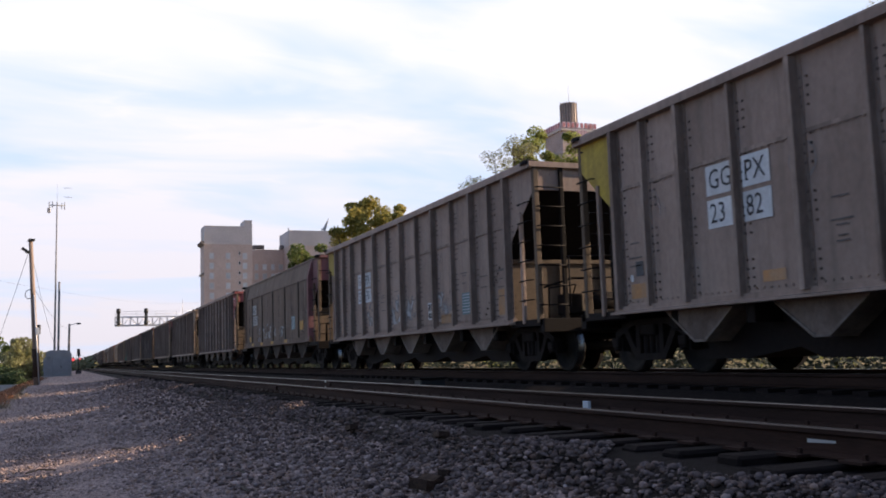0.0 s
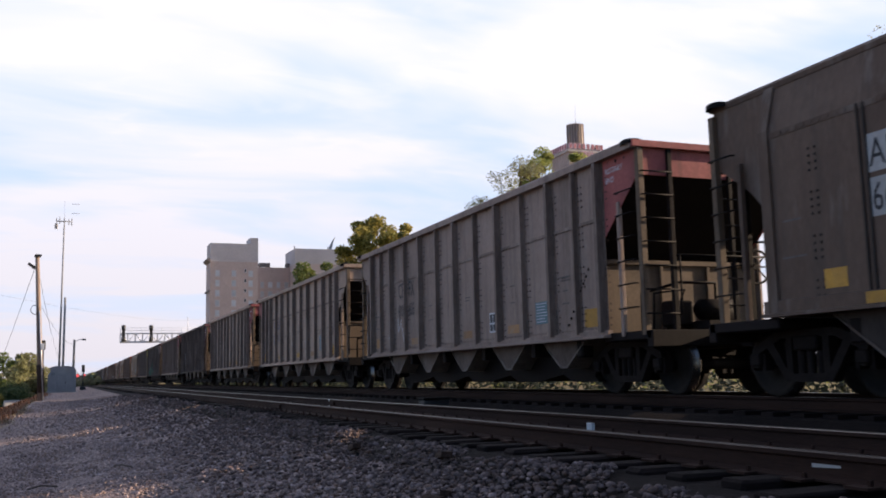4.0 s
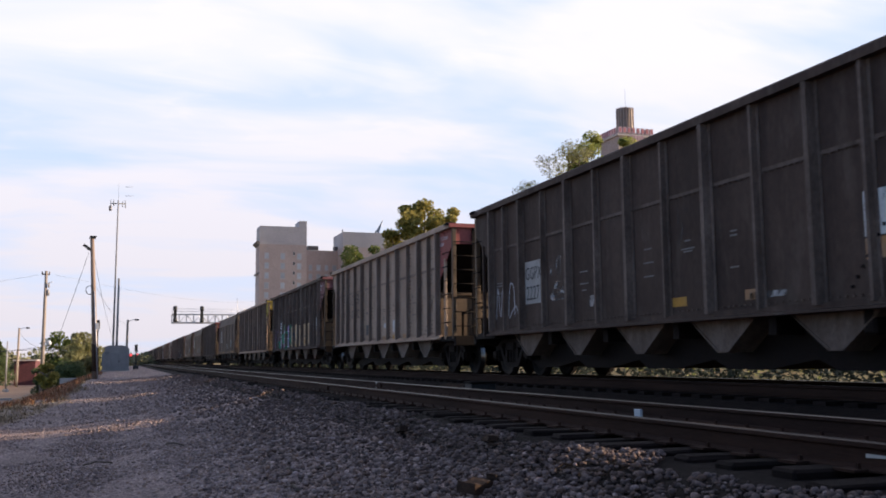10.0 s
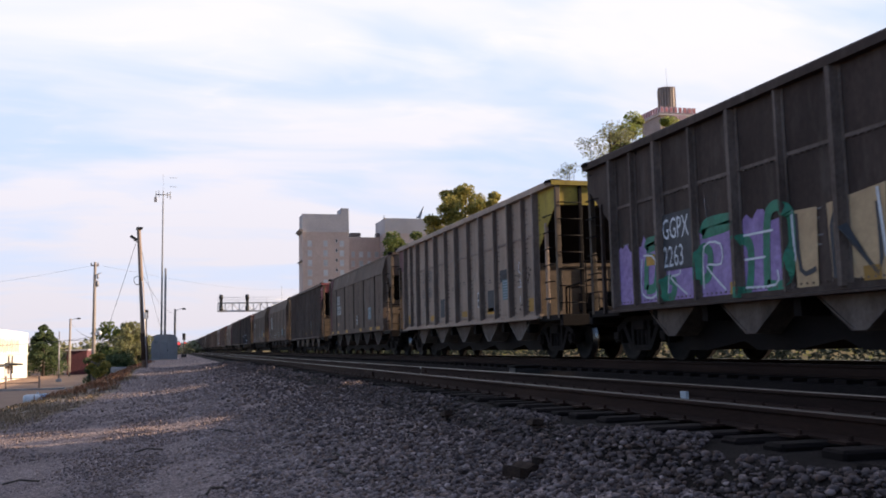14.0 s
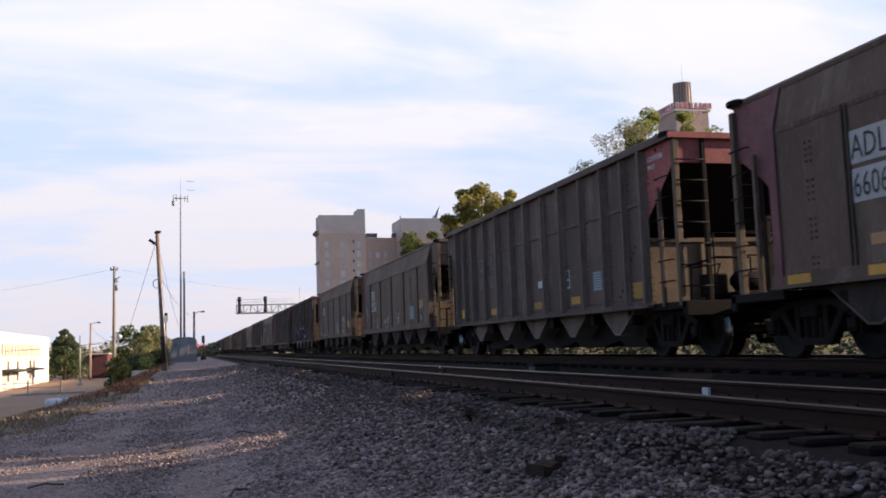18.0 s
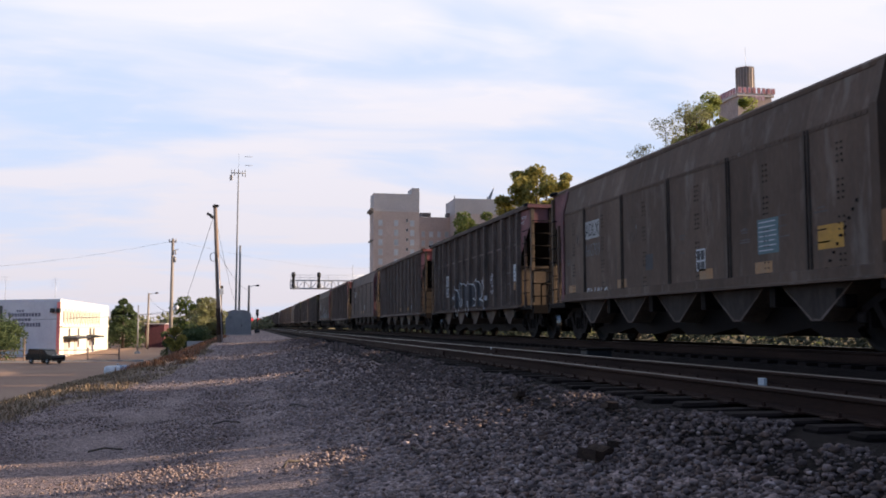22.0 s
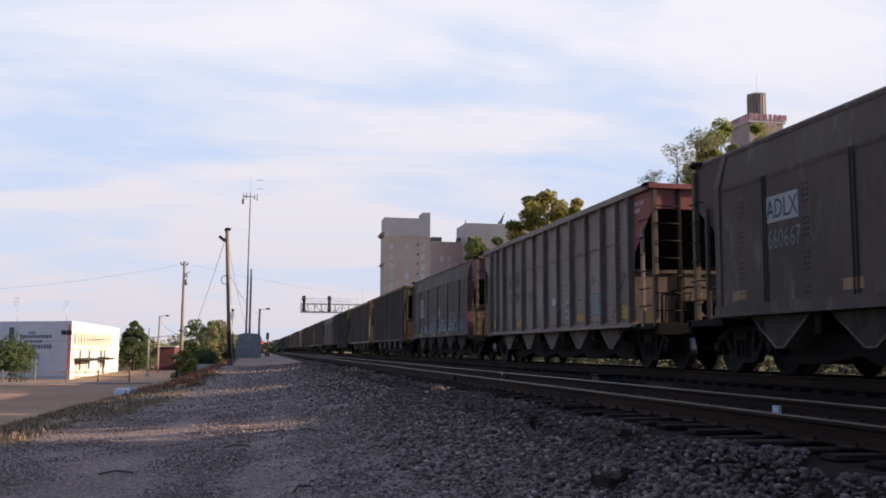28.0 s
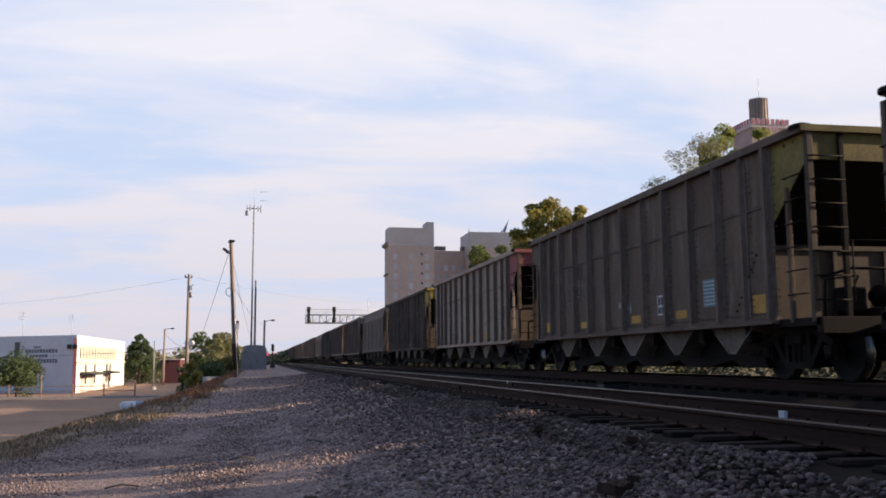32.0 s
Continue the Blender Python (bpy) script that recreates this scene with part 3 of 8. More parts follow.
# brush leaves darkened: their shade from the low sun is in the colour
M["leaf_shaded"] = islands("leaf_shaded", [(0.0088, 0.016, 0.0064), (0.016, 0.0248, 0.0096), (0.026, 0.034, 0.012)], 0.8, 0, 3, 0.3)

M["leaf_twiggy"] = islands("leaf_twiggy", [(0.20, 0.19, 0.085), (0.34, 0.33, 0.14), (0.18, 0.165, 0.11)], 0.7, 0, 3, 0.3, leafy=0.45)
M["dry_grass"] = islands("dry_grass", [(0.26, 0.18, 0.115), (0.32, 0.225, 0.145), (0.20, 0.14, 0.09), (0.15, 0.125, 0.075)], 0.9, 0, 3, 0.2)
M["red_weed"] = islands("red_weed", [(0.27, 0.11, 0.065), (0.33, 0.16, 0.085), (0.17, 0.095, 0.055)], 0.9, 0, 3, 0.2)
# road vehicles
M["paint_maroon"] = material("paint_maroon", (0.16, 0.012, 0.02), None, 0.3, 0.2, 1, (1, 1, 1), 0, 20, 0, 0, grain=0.05, spec=0.25)
M["paint_white"] = material("paint_white", (0.75, 0.75, 0.76), None, 0.3, 0.0, 1, (1, 1, 1), 0, 20, 0, 0, grain=0.04)
M["paint_black"] = material("paint_black", (0.012, 0.013, 0.016), None, 0.25, 0.2, 1, (1, 1, 1), 0, 20, 0, 0, grain=0.05, spec=0.25)
M["rubber"] = material("rubber", (0.018, 0.018, 0.018), None, 0.85, 0, 5, (1, 1, 1), 0.2, 50, 0, 0)
M["car_glass"] = material("car_glass", (0.02, 0.024, 0.028), None, 0.08, 0, 1, (1, 1, 1), 0, 10, 0, 0, grain=0.02)
M["tank_blue"] = material("tank_blue", (0.30, 0.42, 0.56), (0.4, 0.5, 0.6), 0.6, 0, 3, (1, 1, 1), 0, 20, 0, 0.2, grain=0.1)


def sprayed(name, base, second, foot, top, scale=4.0, cover=0.5, stretch=(1, 1, 0.6)):
    """Thin sprayed or worn paint: patchy, and fading out upwards between two heights of its object."""
    m = material(name, base, second, 0.75, 0, 2.5, (1, 1, 0.6), 0, 12, 0.05, 0, grain=0.2, spec=0.25)
    nt = m.node_tree
    bsdf = nt.nodes["Principled BSDF"]
    co = nt.nodes.new("ShaderNodeTexCoord")
    mp = nt.nodes.new("ShaderNodeMapping")
    mp.inputs["Scale"].default_value = stretch
    n = nt.nodes.new("ShaderNodeTexNoise")
    n.inputs["Scale"].default_value, n.inputs["Detail"].default_value, n.inputs["Distortion"].default_value = scale, 5, 1.2
    nt.links.new(co.outputs["Object"], mp.inputs["Vector"])
    nt.links.new(mp.outputs[0], n.inputs["Vector"])
    sep = nt.nodes.new("ShaderNodeSeparateXYZ")
    nt.links.new(co.outputs["Object"], sep.inputs[0])
    rise = nt.nodes.new("ShaderNodeMapRange")
    rise.inputs["From Min"].default_value, rise.inputs["From Max"].default_value = foot, top
    rise.inputs["To Min"].default_value, rise.inputs["To Max"].default_value = 0.55 - cover, 1.0 - cover
    nt.links.new(sep.outputs["Z"], rise.inputs["Value"])
    a = nt.nodes.new("ShaderNodeMath")
    a.operation = "SUBTRACT"
    nt.links.new(n.outputs["Fac"], a.inputs[0])
    nt.links.new(rise.outputs[0], a.inputs[1])
    r = nt.nodes.new("ShaderNodeMapRange")
    r.inputs["From Min"].default_value, r.inputs["From Max"].default_value = -0.02, 0.22
    nt.links.new(a.outputs[0], r.inputs["Value"])
    nt.links.new(r.outputs[0], bsdf.inputs["Alpha"])
    return m


M["spray_pale"] = sprayed("spray_pale", (0.36, 0.35, 0.36), (0.17, 0.205, 0.26), 0.9, 2.1, 5.5, 0.30, (1, 1, 0.6))
M["worn_pale"] = sprayed("worn_pale", (0.42, 0.40, 0.39), (0.33, 0.31, 0.30), 0.0, 8.0, 3.5, 0.16, (1, 1, 0.8))
M["chalk_pale"] = sprayed("chalk_pale", (0.40, 0.38, 0.37), (0.33, 0.31, 0.31), 0.0, 9.0, 5.0, 0.05, (2.5, 2.5, 0.5))

# ---------------------------------------------------------------- mesh tools


class Shape:
    """Collects faces; every face has a material slot."""

    def __init__(self):
        self.v, self.f, self.m, self.smooth = [], [], [], []

    def add(self, verts, faces, slot=0, smooth=False):
        n = len(self.v)
        self.v += [tuple(p) for p in verts]
        self.f += [tuple(i + n for i in f) for f in faces]
        self.m += [slot] * len(faces)
        self.smooth += [smooth] * len(faces)
        return self

    def box(self, x0, x1, y0, y1, z0, z1, slot=0):
        v = [(x, y, z) for z in (z0, z1) for y in (y0, y1) for x in (x0, x1)]
        return self.add(v, [(0, 2, 3, 1), (4, 5, 7, 6), (0, 1, 5, 4), (2, 6, 7, 3), (0, 4, 6, 2), (1, 3, 7, 5)], slot)

    def slab(self, x0, x1, y0, y1, z0, z1, c=0.01, slot=0):
        """A box with its edges taken off."""
        v, xs, ys, zs = [], (x0, x1), (y0, y1), (z0, z1)
        sx, sy, sz = (1, -1), (1, -1), (1, -1)
        ix = {}
        for i in (0, 1):
            for j in (0, 1):
                for k in (0, 1):
                    for a in range(3):
                        p = [xs[i] + sx[i] * c, ys[j] + sy[j] * c, zs[k] + sz[k] * c]
                        p[a] = (xs[i], ys[j], zs[k])[a]
                        ix[i, j, k, a] = len(v)
                        v.append(tuple(p))
        f = []
        for a in range(3):
            for s in (0, 1):
                b, d = (a + 1) % 3, (a + 2) % 3
                q = []
                for m, n in ((0, 0), (1, 0), (1, 1), (0, 1)):
                    key = [0, 0, 0]
                    key[a], key[b], key[d] = s, m, n
                    q.append(ix[(*key, a)])
                f.append(tuple(q) if s else tuple(reversed(q)))
        for a in range(3):
            b, d = (a + 1) % 3, (a + 2) % 3
            for m in (0, 1):
                for n in (0, 1):
                    k0, k1 = [0, 0, 0], [0, 0, 0]
                    k0[b], k0[d], k1[b], k1[d] = m, n, m, n
                    k1[a] = 1
                    q = (ix[(*k0, b)], ix[(*k1, b)], ix[(*k1, d)], ix[(*k0, d)])
                    f.append(q if m != n else tuple(reversed(q)))
        for i in (0, 1):
            for j in (0, 1):
                for k in (0, 1):
                    t = (ix[i, j, k, 0], ix[i, j, k, 1], ix[i, j, k, 2])
                    f.append(t if (i + j + k) % 2 else tuple(reversed(t)))
        return self.add(v, f, slot)

    def prism(self, poly, axis, a, b, slot=0):
        """A polygon of two coordinates, drawn out along the third from a to b."""
        n = len(poly)

        def at(p, h):
            return {"x": (h, p[0], p[1]), "y": (p[0], h, p[1]), "z": (p[0], p[1], h)}[axis]

        v = [at(p, a) for p in poly] + [at(p, b) for p in poly]
        f = [tuple(range(n)), tuple(range(2 * n - 1, n - 1, -1))]
        f += [(i, i + n, (i + 1) % n + n, (i + 1) % n) for i in range(n)]
        return self.add(v, f, slot)

    def tube(self, p0, p1, r0, r1=None, n=8, slot=0, caps=True, smooth=True):
        p0, p1 = Vector(p0), Vector(p1)
        r1 = r0 if r1 is None else r1
        d = (p1 - p0)
        if d.length < 1e-6:
            return self
        d.normalize()
        a = d.orthogonal().normalized()
        b = d.cross(a)
        v = []
        for p, r in ((p0, r0), (p1, r1)):
            v += [p + (a * math.cos(2 * math.pi * i / n) + b * math.sin(2 * math.pi * i / n)) * r for i in range(n)]
        self.add(v, [(i, (i + 1) % n, (i + 1) % n + n, i + n) for i in range(n)], slot, smooth)
        if caps:
            k = len(self.v) - 2 * n
            self.f += [tuple(range(k + n - 1, k - 1, -1)), tuple(range(k + n, k + 2 * n))]
            self.m += [slot] * 2
            self.smooth += [False] * 2
        return self

    def path(self, pts, r, n=6, slot=0):
        """One bent tube through the points, its rings shared between the runs."""
        pts = [Vector(p) for p in pts]
        v, f, m = [], [], len(pts)
        a = (pts[1] - pts[0]).orthogonal().normalized()
        for i, p in enumerate(pts):
            d = (pts[min(i + 1, m - 1)] - pts[max(i - 1, 0)]).normalized()
            a = (a - d * a.dot(d)).normalized()
            b = d.cross(a)
            v += [p + (a * math.cos(2 * math.pi * k / n) + b * math.sin(2 * math.pi * k / n)) * r for k in range(n)]
        for i in range(m - 1):
            f += [(i * n + k, i * n + (k + 1) % n, (i + 1) * n + (k + 1) % n, (i + 1) * n + k) for k in range(n)]
        f += [tuple(range(n))[::-1], tuple((m - 1) * n + k for k in range(n))]
        return self.add(v, f, slot, True)

    def lathe(self, profile, axis, centre, n=20, slots=None):
        """Turns (radius, offset) points round an axis ("x" or "z") through centre."""
        v, f, m = [], [], []
        cx, cy, cz = centre
        for r, o in profile:
            for i in range(n):
                a = 2 * math.pi * i / n
                v.append((cx + o, cy + r * math.cos(a), cz + r * math.sin(a)) if axis == "x" else (cx + r * math.cos(a), cy + r * math.sin(a), cz + o))
        k = len(self.v)
        self.v += v
        for j in range(len(profile) - 1):
            for i in range(n):
                q = (j * n + i, j * n + (i + 1) % n, (j + 1) * n + (i + 1) % n, (j + 1) * n + i)
                self.f.append(tuple(p + k for p in q))
                self.m.append(slots[j] if slots else 0)
                self.smooth.append(True)
        return self

    def mesh(self, name, mats):
        me = bpy.data.meshes.new(name)
        me.from_pydata(self.v, [], self.f)
        for m in mats:
            me.materials.append(m)
        if len(mats) > 1:
            me.polygons.foreach_set("material_index", self.m)
        me.polygons.foreach_set("use_smooth", self.smooth)
        me.update()
        return me


def hang(ob, parent):
    ob.parent = parent
    return ob


KEPT = {}


def part(name, shape, mats, parent=None, label="", key=None):
    """Links a shape as one mesh object under a thing or a part. A key shares the mesh between alike pieces; shape may be a function."""
    mats = mats if isinstance(mats, (list, tuple)) else [mats]
    if key is not None:
        key = (key, *(m.name for m in mats))
        if key not in KEPT:
            KEPT[key] = (shape() if callable(shape) else shape).mesh(name, mats)
        me = KEPT[key]
    else:
        me = (shape() if callable(shape) else shape).mesh(name, mats)
    ob = new(name, me)
    if parent:
        ob.parent = parent
    if label:
        tagged(ob, label)
    return ob


def thing(name, label, category, place=None, group="", kind=""):
    ob = tagged(new(name), label, category, group, kind)
    ob.empty_display_size = 0.2
    if place is not None:
        ob.matrix_basis = place
    return ob


def letters(text, size, width=1.0):
    """The outlines of a word as flat faces, from the built-in font, standing in (x, y) from the origin."""
    cu = bpy.data.curves.new("letters", "FONT")
    cu.body, cu.size, cu.resolution_u = text, size, 2
    ob = bpy.data.objects.new("letters", cu)
    me = bpy.data.meshes.new_from_object(ob)
    s = Shape()
    s.add([(v.co.x * width, v.co.y, 0) for v in me.vertices], [tuple(p.vertices) for p in me.polygons])
    bpy.data.objects.remove(ob)
    bpy.data.curves.remove(cu)
    bpy.data.meshes.remove(me)
    return s


def interp(x, xs, zs):
    return float(np.interp(x, xs, zs))


# ---------------------------------------------------------------- ground
NEAR_X, NEAR_Z = (-60, -17, -13.8, -5.8, -4.2, -1.5, 0, 1.5, 2.6, 3.4), (-4.5, -4.5, -4.3, -1.92, -1.68, -1.58, -1.46, -1.26, -1.00, -0.75)
FAR_X, FAR_Z = (-60, -13, -10.4, -3.4, -2.1, -1.5, 0, 1.5, 2.6, 3.4), (-4.5, -4.5, -4.4, -1.54, -1.05, -1.0, -1.0, -0.95, -0.86, -0.75)
RIGHT_X, RIGHT_Z = (3.4, 6.8, 7.25, 7.8, 11.2, 12.4, 16, 24, 60), (-0.75, -0.75, -0.86, -0.61, -0.61, -0.85, -0.75, -0.35, -0.3)
NEAR_C, TRAIN_C, NEAR_TOP, TRAIN_TOP = 5.10, 9.42, -0.525, -0.385


def gravel_edge(y):
    """Where the gravel of the service road gives way to the grassy bank."""
    return interp(y, (6, 18.4, 25, 40, 60), (-6.2, -4.2, -3.1, -2.0, -1.9)) + 0.25 * noise.noise((y * 0.35, 7.0, 0.0))


def ground_z(x, y):
    if x > 3.4:
        return interp(x, RIGHT_X, RIGHT_Z)
    k = min(max((y - 30) / 36, 0), 1)
    k = k * k * (3 - 2 * k)
    return interp(x, NEAR_X, NEAR_Z) * (1 - k) + interp(x, FAR_X, FAR_Z) * k


def make_ground():
    xs = [-3000, -900, -300, -120, -60, -40, -28, -20, -16, -13, -11, -9.5, -8.5, -7.5, -6.4, -5.4, -4.4, -3.8, -3.2, -2.6, -2.1, -1.5, -0.8, 0, 0.8, 1.5,
          2.1, 2.6, 3.0, 3.4, 5.1, 6.8, 7.25, 7.8, 9.4, 11.2, 12.4, 14, 16, 20, 24, 40, 60, 120, 300, 900, 3000]
    ys = [-3000, -900, -300, -120, -60, -30, -15, -8] + [i * 0.75 for i in range(-6, 56)] + [44, 46, 49, 52, 56, 60, 65, 70, 76, 84, 95, 110, 130, 160, 200, 300, 500, 900, 3000]
    s = Shape()
    verts = []
    for y in ys:
        for x in xs:
            if -9 < x < 0.5:      # the gravel's edge wanders, and comes nearer the track farther on
                x += (gravel_edge(y) + 3.2) * min(1, (x + 9) / 3, (0.5 - x) / 3)
            z = ground_z(x, y)
            if -16 < x < 3.2 and 2 < y < 60:
                z += 0.05 * noise.noise((x * 0.7, y * 0.5, 1.0)) + 0.02 * noise.noise((x * 2.1, y * 2.1, 4.0))
            verts.append((x, y, z))
    n = len(xs)
    for j in range(len(ys) - 1):
        for i in range(n - 1):
            x = (xs[i] + xs[i + 1]) / 2
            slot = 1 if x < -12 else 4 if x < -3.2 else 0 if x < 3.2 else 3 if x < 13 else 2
            if x < -150 or x > 15:
                slot = 2
            s.f.append((j * n + i, j * n + i + 1, (j + 1) * n + i + 1, (j + 1) * n + i))
            s.m.append(slot)
            s.smooth.append(True)
    s.v = verts
    ob = part("ground", s, [M["gravel_bed"], M["earth"], M["grassland"], M["track_bed"], M["bank_earth"]])
    tagged(ob, "grey railway gravel sloping down to an earth lot and grass", "ground", kind="structure")


make_ground()


def rail_profile():
    return [(-0.075, 0), (0.075, 0), (0.075, 0.012), (0.012, 0.032), (0.010, 0.125), (0.037, 0.14), (0.036, 0.168), (0.028, 0.175),
            (-0.028, 0.175), (-0.036, 0.168), (-0.037, 0.14), (-0.010, 0.125), (-0.012, 0.032), (-0.075, 0.012)]


def make_track(centre, top, label, y0, y1):
    track = thing("railway_track", label, "track", kind="structure")
    for side in (-1, 1):
        s = Shape()
        x = centre + side * 0.7545
        poly = [(x + px, top - 0.175 + pz) for px, pz in rail_profile()]
        ys = [y0 + (y1 - y0) * i / 40 for i in range(41)]
        n = len(poly)
        for j, y in enumerate(ys):
            s.v += [(p[0], y, p[1]) for p in poly]
            if j:
                for i in range(n):
                    s.f.append(((j - 1) * n + i, (j - 1) * n + (i + 1) % n, j * n + (i + 1) % n, j * n + i))
                    s.m.append(1 if i in (6, 7, 8) else 0)
                    s.smooth.append(False)
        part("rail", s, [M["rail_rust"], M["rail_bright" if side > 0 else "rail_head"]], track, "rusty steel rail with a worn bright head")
    return track


near_track = make_track(NEAR_C, NEAR_TOP, "rusty empty railway track on dark wooden ties", -60, 900)
train_track = make_track(TRAIN_C, TRAIN_TOP, "railway track carrying the coal train", -420, 900)

# ---------------------------------------------------------------- the coal train
PITCH = 16.2                       # one car, coupler to coupler
FIRST = 14.3                       # where the first gap between two cars stands at the start


def run(t):
    """Metres that the train has rolled after t seconds."""
    return 8.87 * t + 0.0101 * t * t


RIBS = (0.0, 1.12, 2.24, 3.36, 4.46, 5.36, 6.15)
HALF, LOW, HIGH = 1.50, 0.98, 3.76     # side sheet: half the width, its foot and its top over the rail


def wheelset_shape():
    s = Shape()
    for side in (-1, 1):
        prof = [(0.09, 0.075), (0.13, 0.075), (0.17, 0.035), (0.36, 0.02), (0.385, 0.06), (0.45, 0.068), (0.457, 0.06), (0.459, -0.03), (0.485, -0.045),
                (0.485, -0.065), (0.385, -0.068), (0.36, -0.02), (0.17, -0.03), (0.09, -0.06)]
        prof = [(r, side * (0.757 + d)) for r, d in prof]
        s.lathe(prof, "x", (0, 0, 0), 24, [0, 0, 0, 0, 0, 0, 1, 1, 0, 0, 0, 0, 0])
        s.tube((side * 0.82, 0, 0), (side * 1.13, 0, 0), 0.085, 0.085, 10)
        for k in range(3):
            a = 2 * math.pi * k / 3
            s.tube((side * 1.13, 0.045 * math.cos(a), 0.045 * math.sin(a)), (side * 1.145, 0.045 * math.cos(a), 0.045 * math.sin(a)), 0.016, n=6)
    s.tube((-0.7, 0, 0), (0.7, 0, 0), 0.085, 0.085, 10)
    return s


def side_frame_shape(side):
    s = Shape()
    x0, x1 = side * 0.96, side * 1.10
    s.prism([(-0.95, 0.52), (-0.62, 0.66), (-0.45, 0.74), (0.45, 0.74), (0.62, 0.66), (0.95, 0.52), (0.95, 0.64), (0.6, 0.80), (0.45, 0.84), (-0.45, 0.84),
             (-0.6, 0.80), (-0.95, 0.64)], "x", x0, x1)
    s.prism([(-0.32, 0.20), (0.32, 0.20), (0.36, 0.30), (-0.36, 0.30)], "x", x0, x1)
    for d in (-1, 1):
        s.prism([(d * 0.72, 0.66), (d * 0.60, 0.70), (d * 0.28, 0.24), (d * 0.38, 0.20)], "x", x0, x1)
        s.prism([(d * 0.36, 0.28), (d * 0.26, 0.28), (d * 0.26, 0.78), (d * 0.36, 0.78)], "x", x0, x1)
        s.prism([(d * 0.75, 0.56), (d * 1.03, 0.56), (d * 1.03, 0.34), (d * 0.98, 0.34), (d * 0.98, 0.46), (d * 0.80, 0.46), (d * 0.80, 0.34), (d * 0.75, 0.34)], "x", x0, x1)
        s.slab(min(side * 1.0, side * 1.16), max(side * 1.0, side * 1.16), d * 0.89 - 0.1, d * 0.89 + 0.1, 0.40, 0.56, 0.02)
    return s


def springs_shape(side):
    s = Shape()
    for d in (-0.16, 0.0, 0.16):
        prof = []
        for i in range(9):
            prof += [(0.062, 0.30 + i * 0.033), (0.048, 0.316 + i * 0.033)]
        s.lathe(prof, "z", (side * 1.03, d, 0), 10)
    return s


def bolster_shape():
    s = Shape()
    s.slab(-1.14, 1.14, -0.2, 0.2, 0.58, 0.76, 0.02)
    s.slab(-0.3, 0.3, -0.3, 0.3, 0.70, 0.84, 0.02)
    for side in (-1, 1):
        s.slab(side * 0.757 - 0.05, side * 0.757 + 0.05, -0.52, -0.40, 0.30, 0.60, 0.02)
        s.slab(side * 0.757 - 0.05, side * 0.757 + 0.05, 0.40, 0.52, 0.30, 0.60, 0.02)
        s.tube((side * 0.7, -0.4, 0.4), (side * 0.7, 0.4, 0.4), 0.03, n=6)
    return s


def pocket_shape(side, high=0.92, half=0.74):
    s = Shape()
    a, b = side * 1.36, side * 0.45
    s.prism([(-half, high), (half, high), (0.10, 0.47), (-0.10, 0.47)], "x", a, b)
    lip = side * 1.375
    for d in (-1, 1):
        s.prism([(d * half, high - 0.02), (d * (half + 0.05), high), (d * 0.12, 0.44), (d * 0.09, 0.47)], "x", lip, side * 0.6, 1)
    s.prism([(-0.13, 0.445), (0.13, 0.445), (0.13, 0.475), (-0.13, 0.475)], "x", lip, side * 0.5, 1)
    return s


def rib_shape(side, wide, top=HIGH):
    s = Shape()
    w = 0.075 if wide else 0.045
    o = 0.115 if wide else 0.09
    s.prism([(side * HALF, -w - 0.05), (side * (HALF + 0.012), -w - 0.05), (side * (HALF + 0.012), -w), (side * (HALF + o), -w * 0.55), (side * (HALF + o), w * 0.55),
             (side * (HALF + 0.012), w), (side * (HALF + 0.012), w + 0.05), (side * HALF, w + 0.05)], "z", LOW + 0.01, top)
    s.m[3], s.m[4] = 1, 1      # grime, and the shade on the -y flange and cheek, put into the colour
    return s


def rivets(s, side, y, z, out, r=0.014):
    s.box(min(side * out, side * (out + 0.012)), max(side * out, side * (out + 0.012)), y - r, y + r, z - r, z + r)


def seam_shape(side):
    s = Shape()
    a, b = side * (HALF + 0.001), side * (HALF + 0.010)
    s.box(min(a, b), max(a, b), -6.1, 6.1, 2.80, 2.85)
    for i in range(-48, 49):
        rivets(s, side, i * 0.125, 2.79, HALF + 0.010)
        rivets(s, side, i * 0.125, 1.07, HALF + 0.002)
    return s


def rivet_column(side, top):
    s = Shape()
    for i in range(24):
        z = LOW + 0.12 + i * (top - LOW - 0.2) / 23
        if i % 6 < 4:
            rivets(s, side, -0.05, z, HALF + 0.001, 0.013)
            rivets(s, side, 0.05, z, HALF + 0.001, 0.013)
    return s


def panel_shape(side, w, top, low=LOW):
    s = Shape()
    b = side * HALF
    # a plate a little dished between its posts
    n = 4
    v = []
    for k in range(n + 1):
        y = -w / 2 + w * k / n
        d = side * 0.010 * math.sin(math.pi * k / n)
        v += [(b - d, y, low), (b - d, y, top)]
    f = [(2 * k, 2 * k + 2, 2 * k + 3, 2 * k + 1) if side < 0 else (2 * k + 1, 2 * k + 3, 2 * k + 2, 2 * k) for k in range(n)]
    s.add(v, f)
    return s


def chord_shape(side):
    s = Shape()
    s.prism([(side * 1.44, 3.74), (side * 1.62, 3.74), (side * 1.62, 3.85), (side * 1.60, 3.88), (side * 1.46, 3.88), (side * 1.44, 3.86)], "y", -7.27, 7.27)
    return s


def sill_shape(side):
    s = Shape()
    s.prism([(side * 1.40, 0.90), (side * 1.64, 0.90), (side * 1.64, 0.93), (side * 1.55, 0.95), (side * 1.55, 1.02), (side * 1.46, 1.02), (side * 1.46, 0.95)], "y", -6.3, 6.3)
    return s


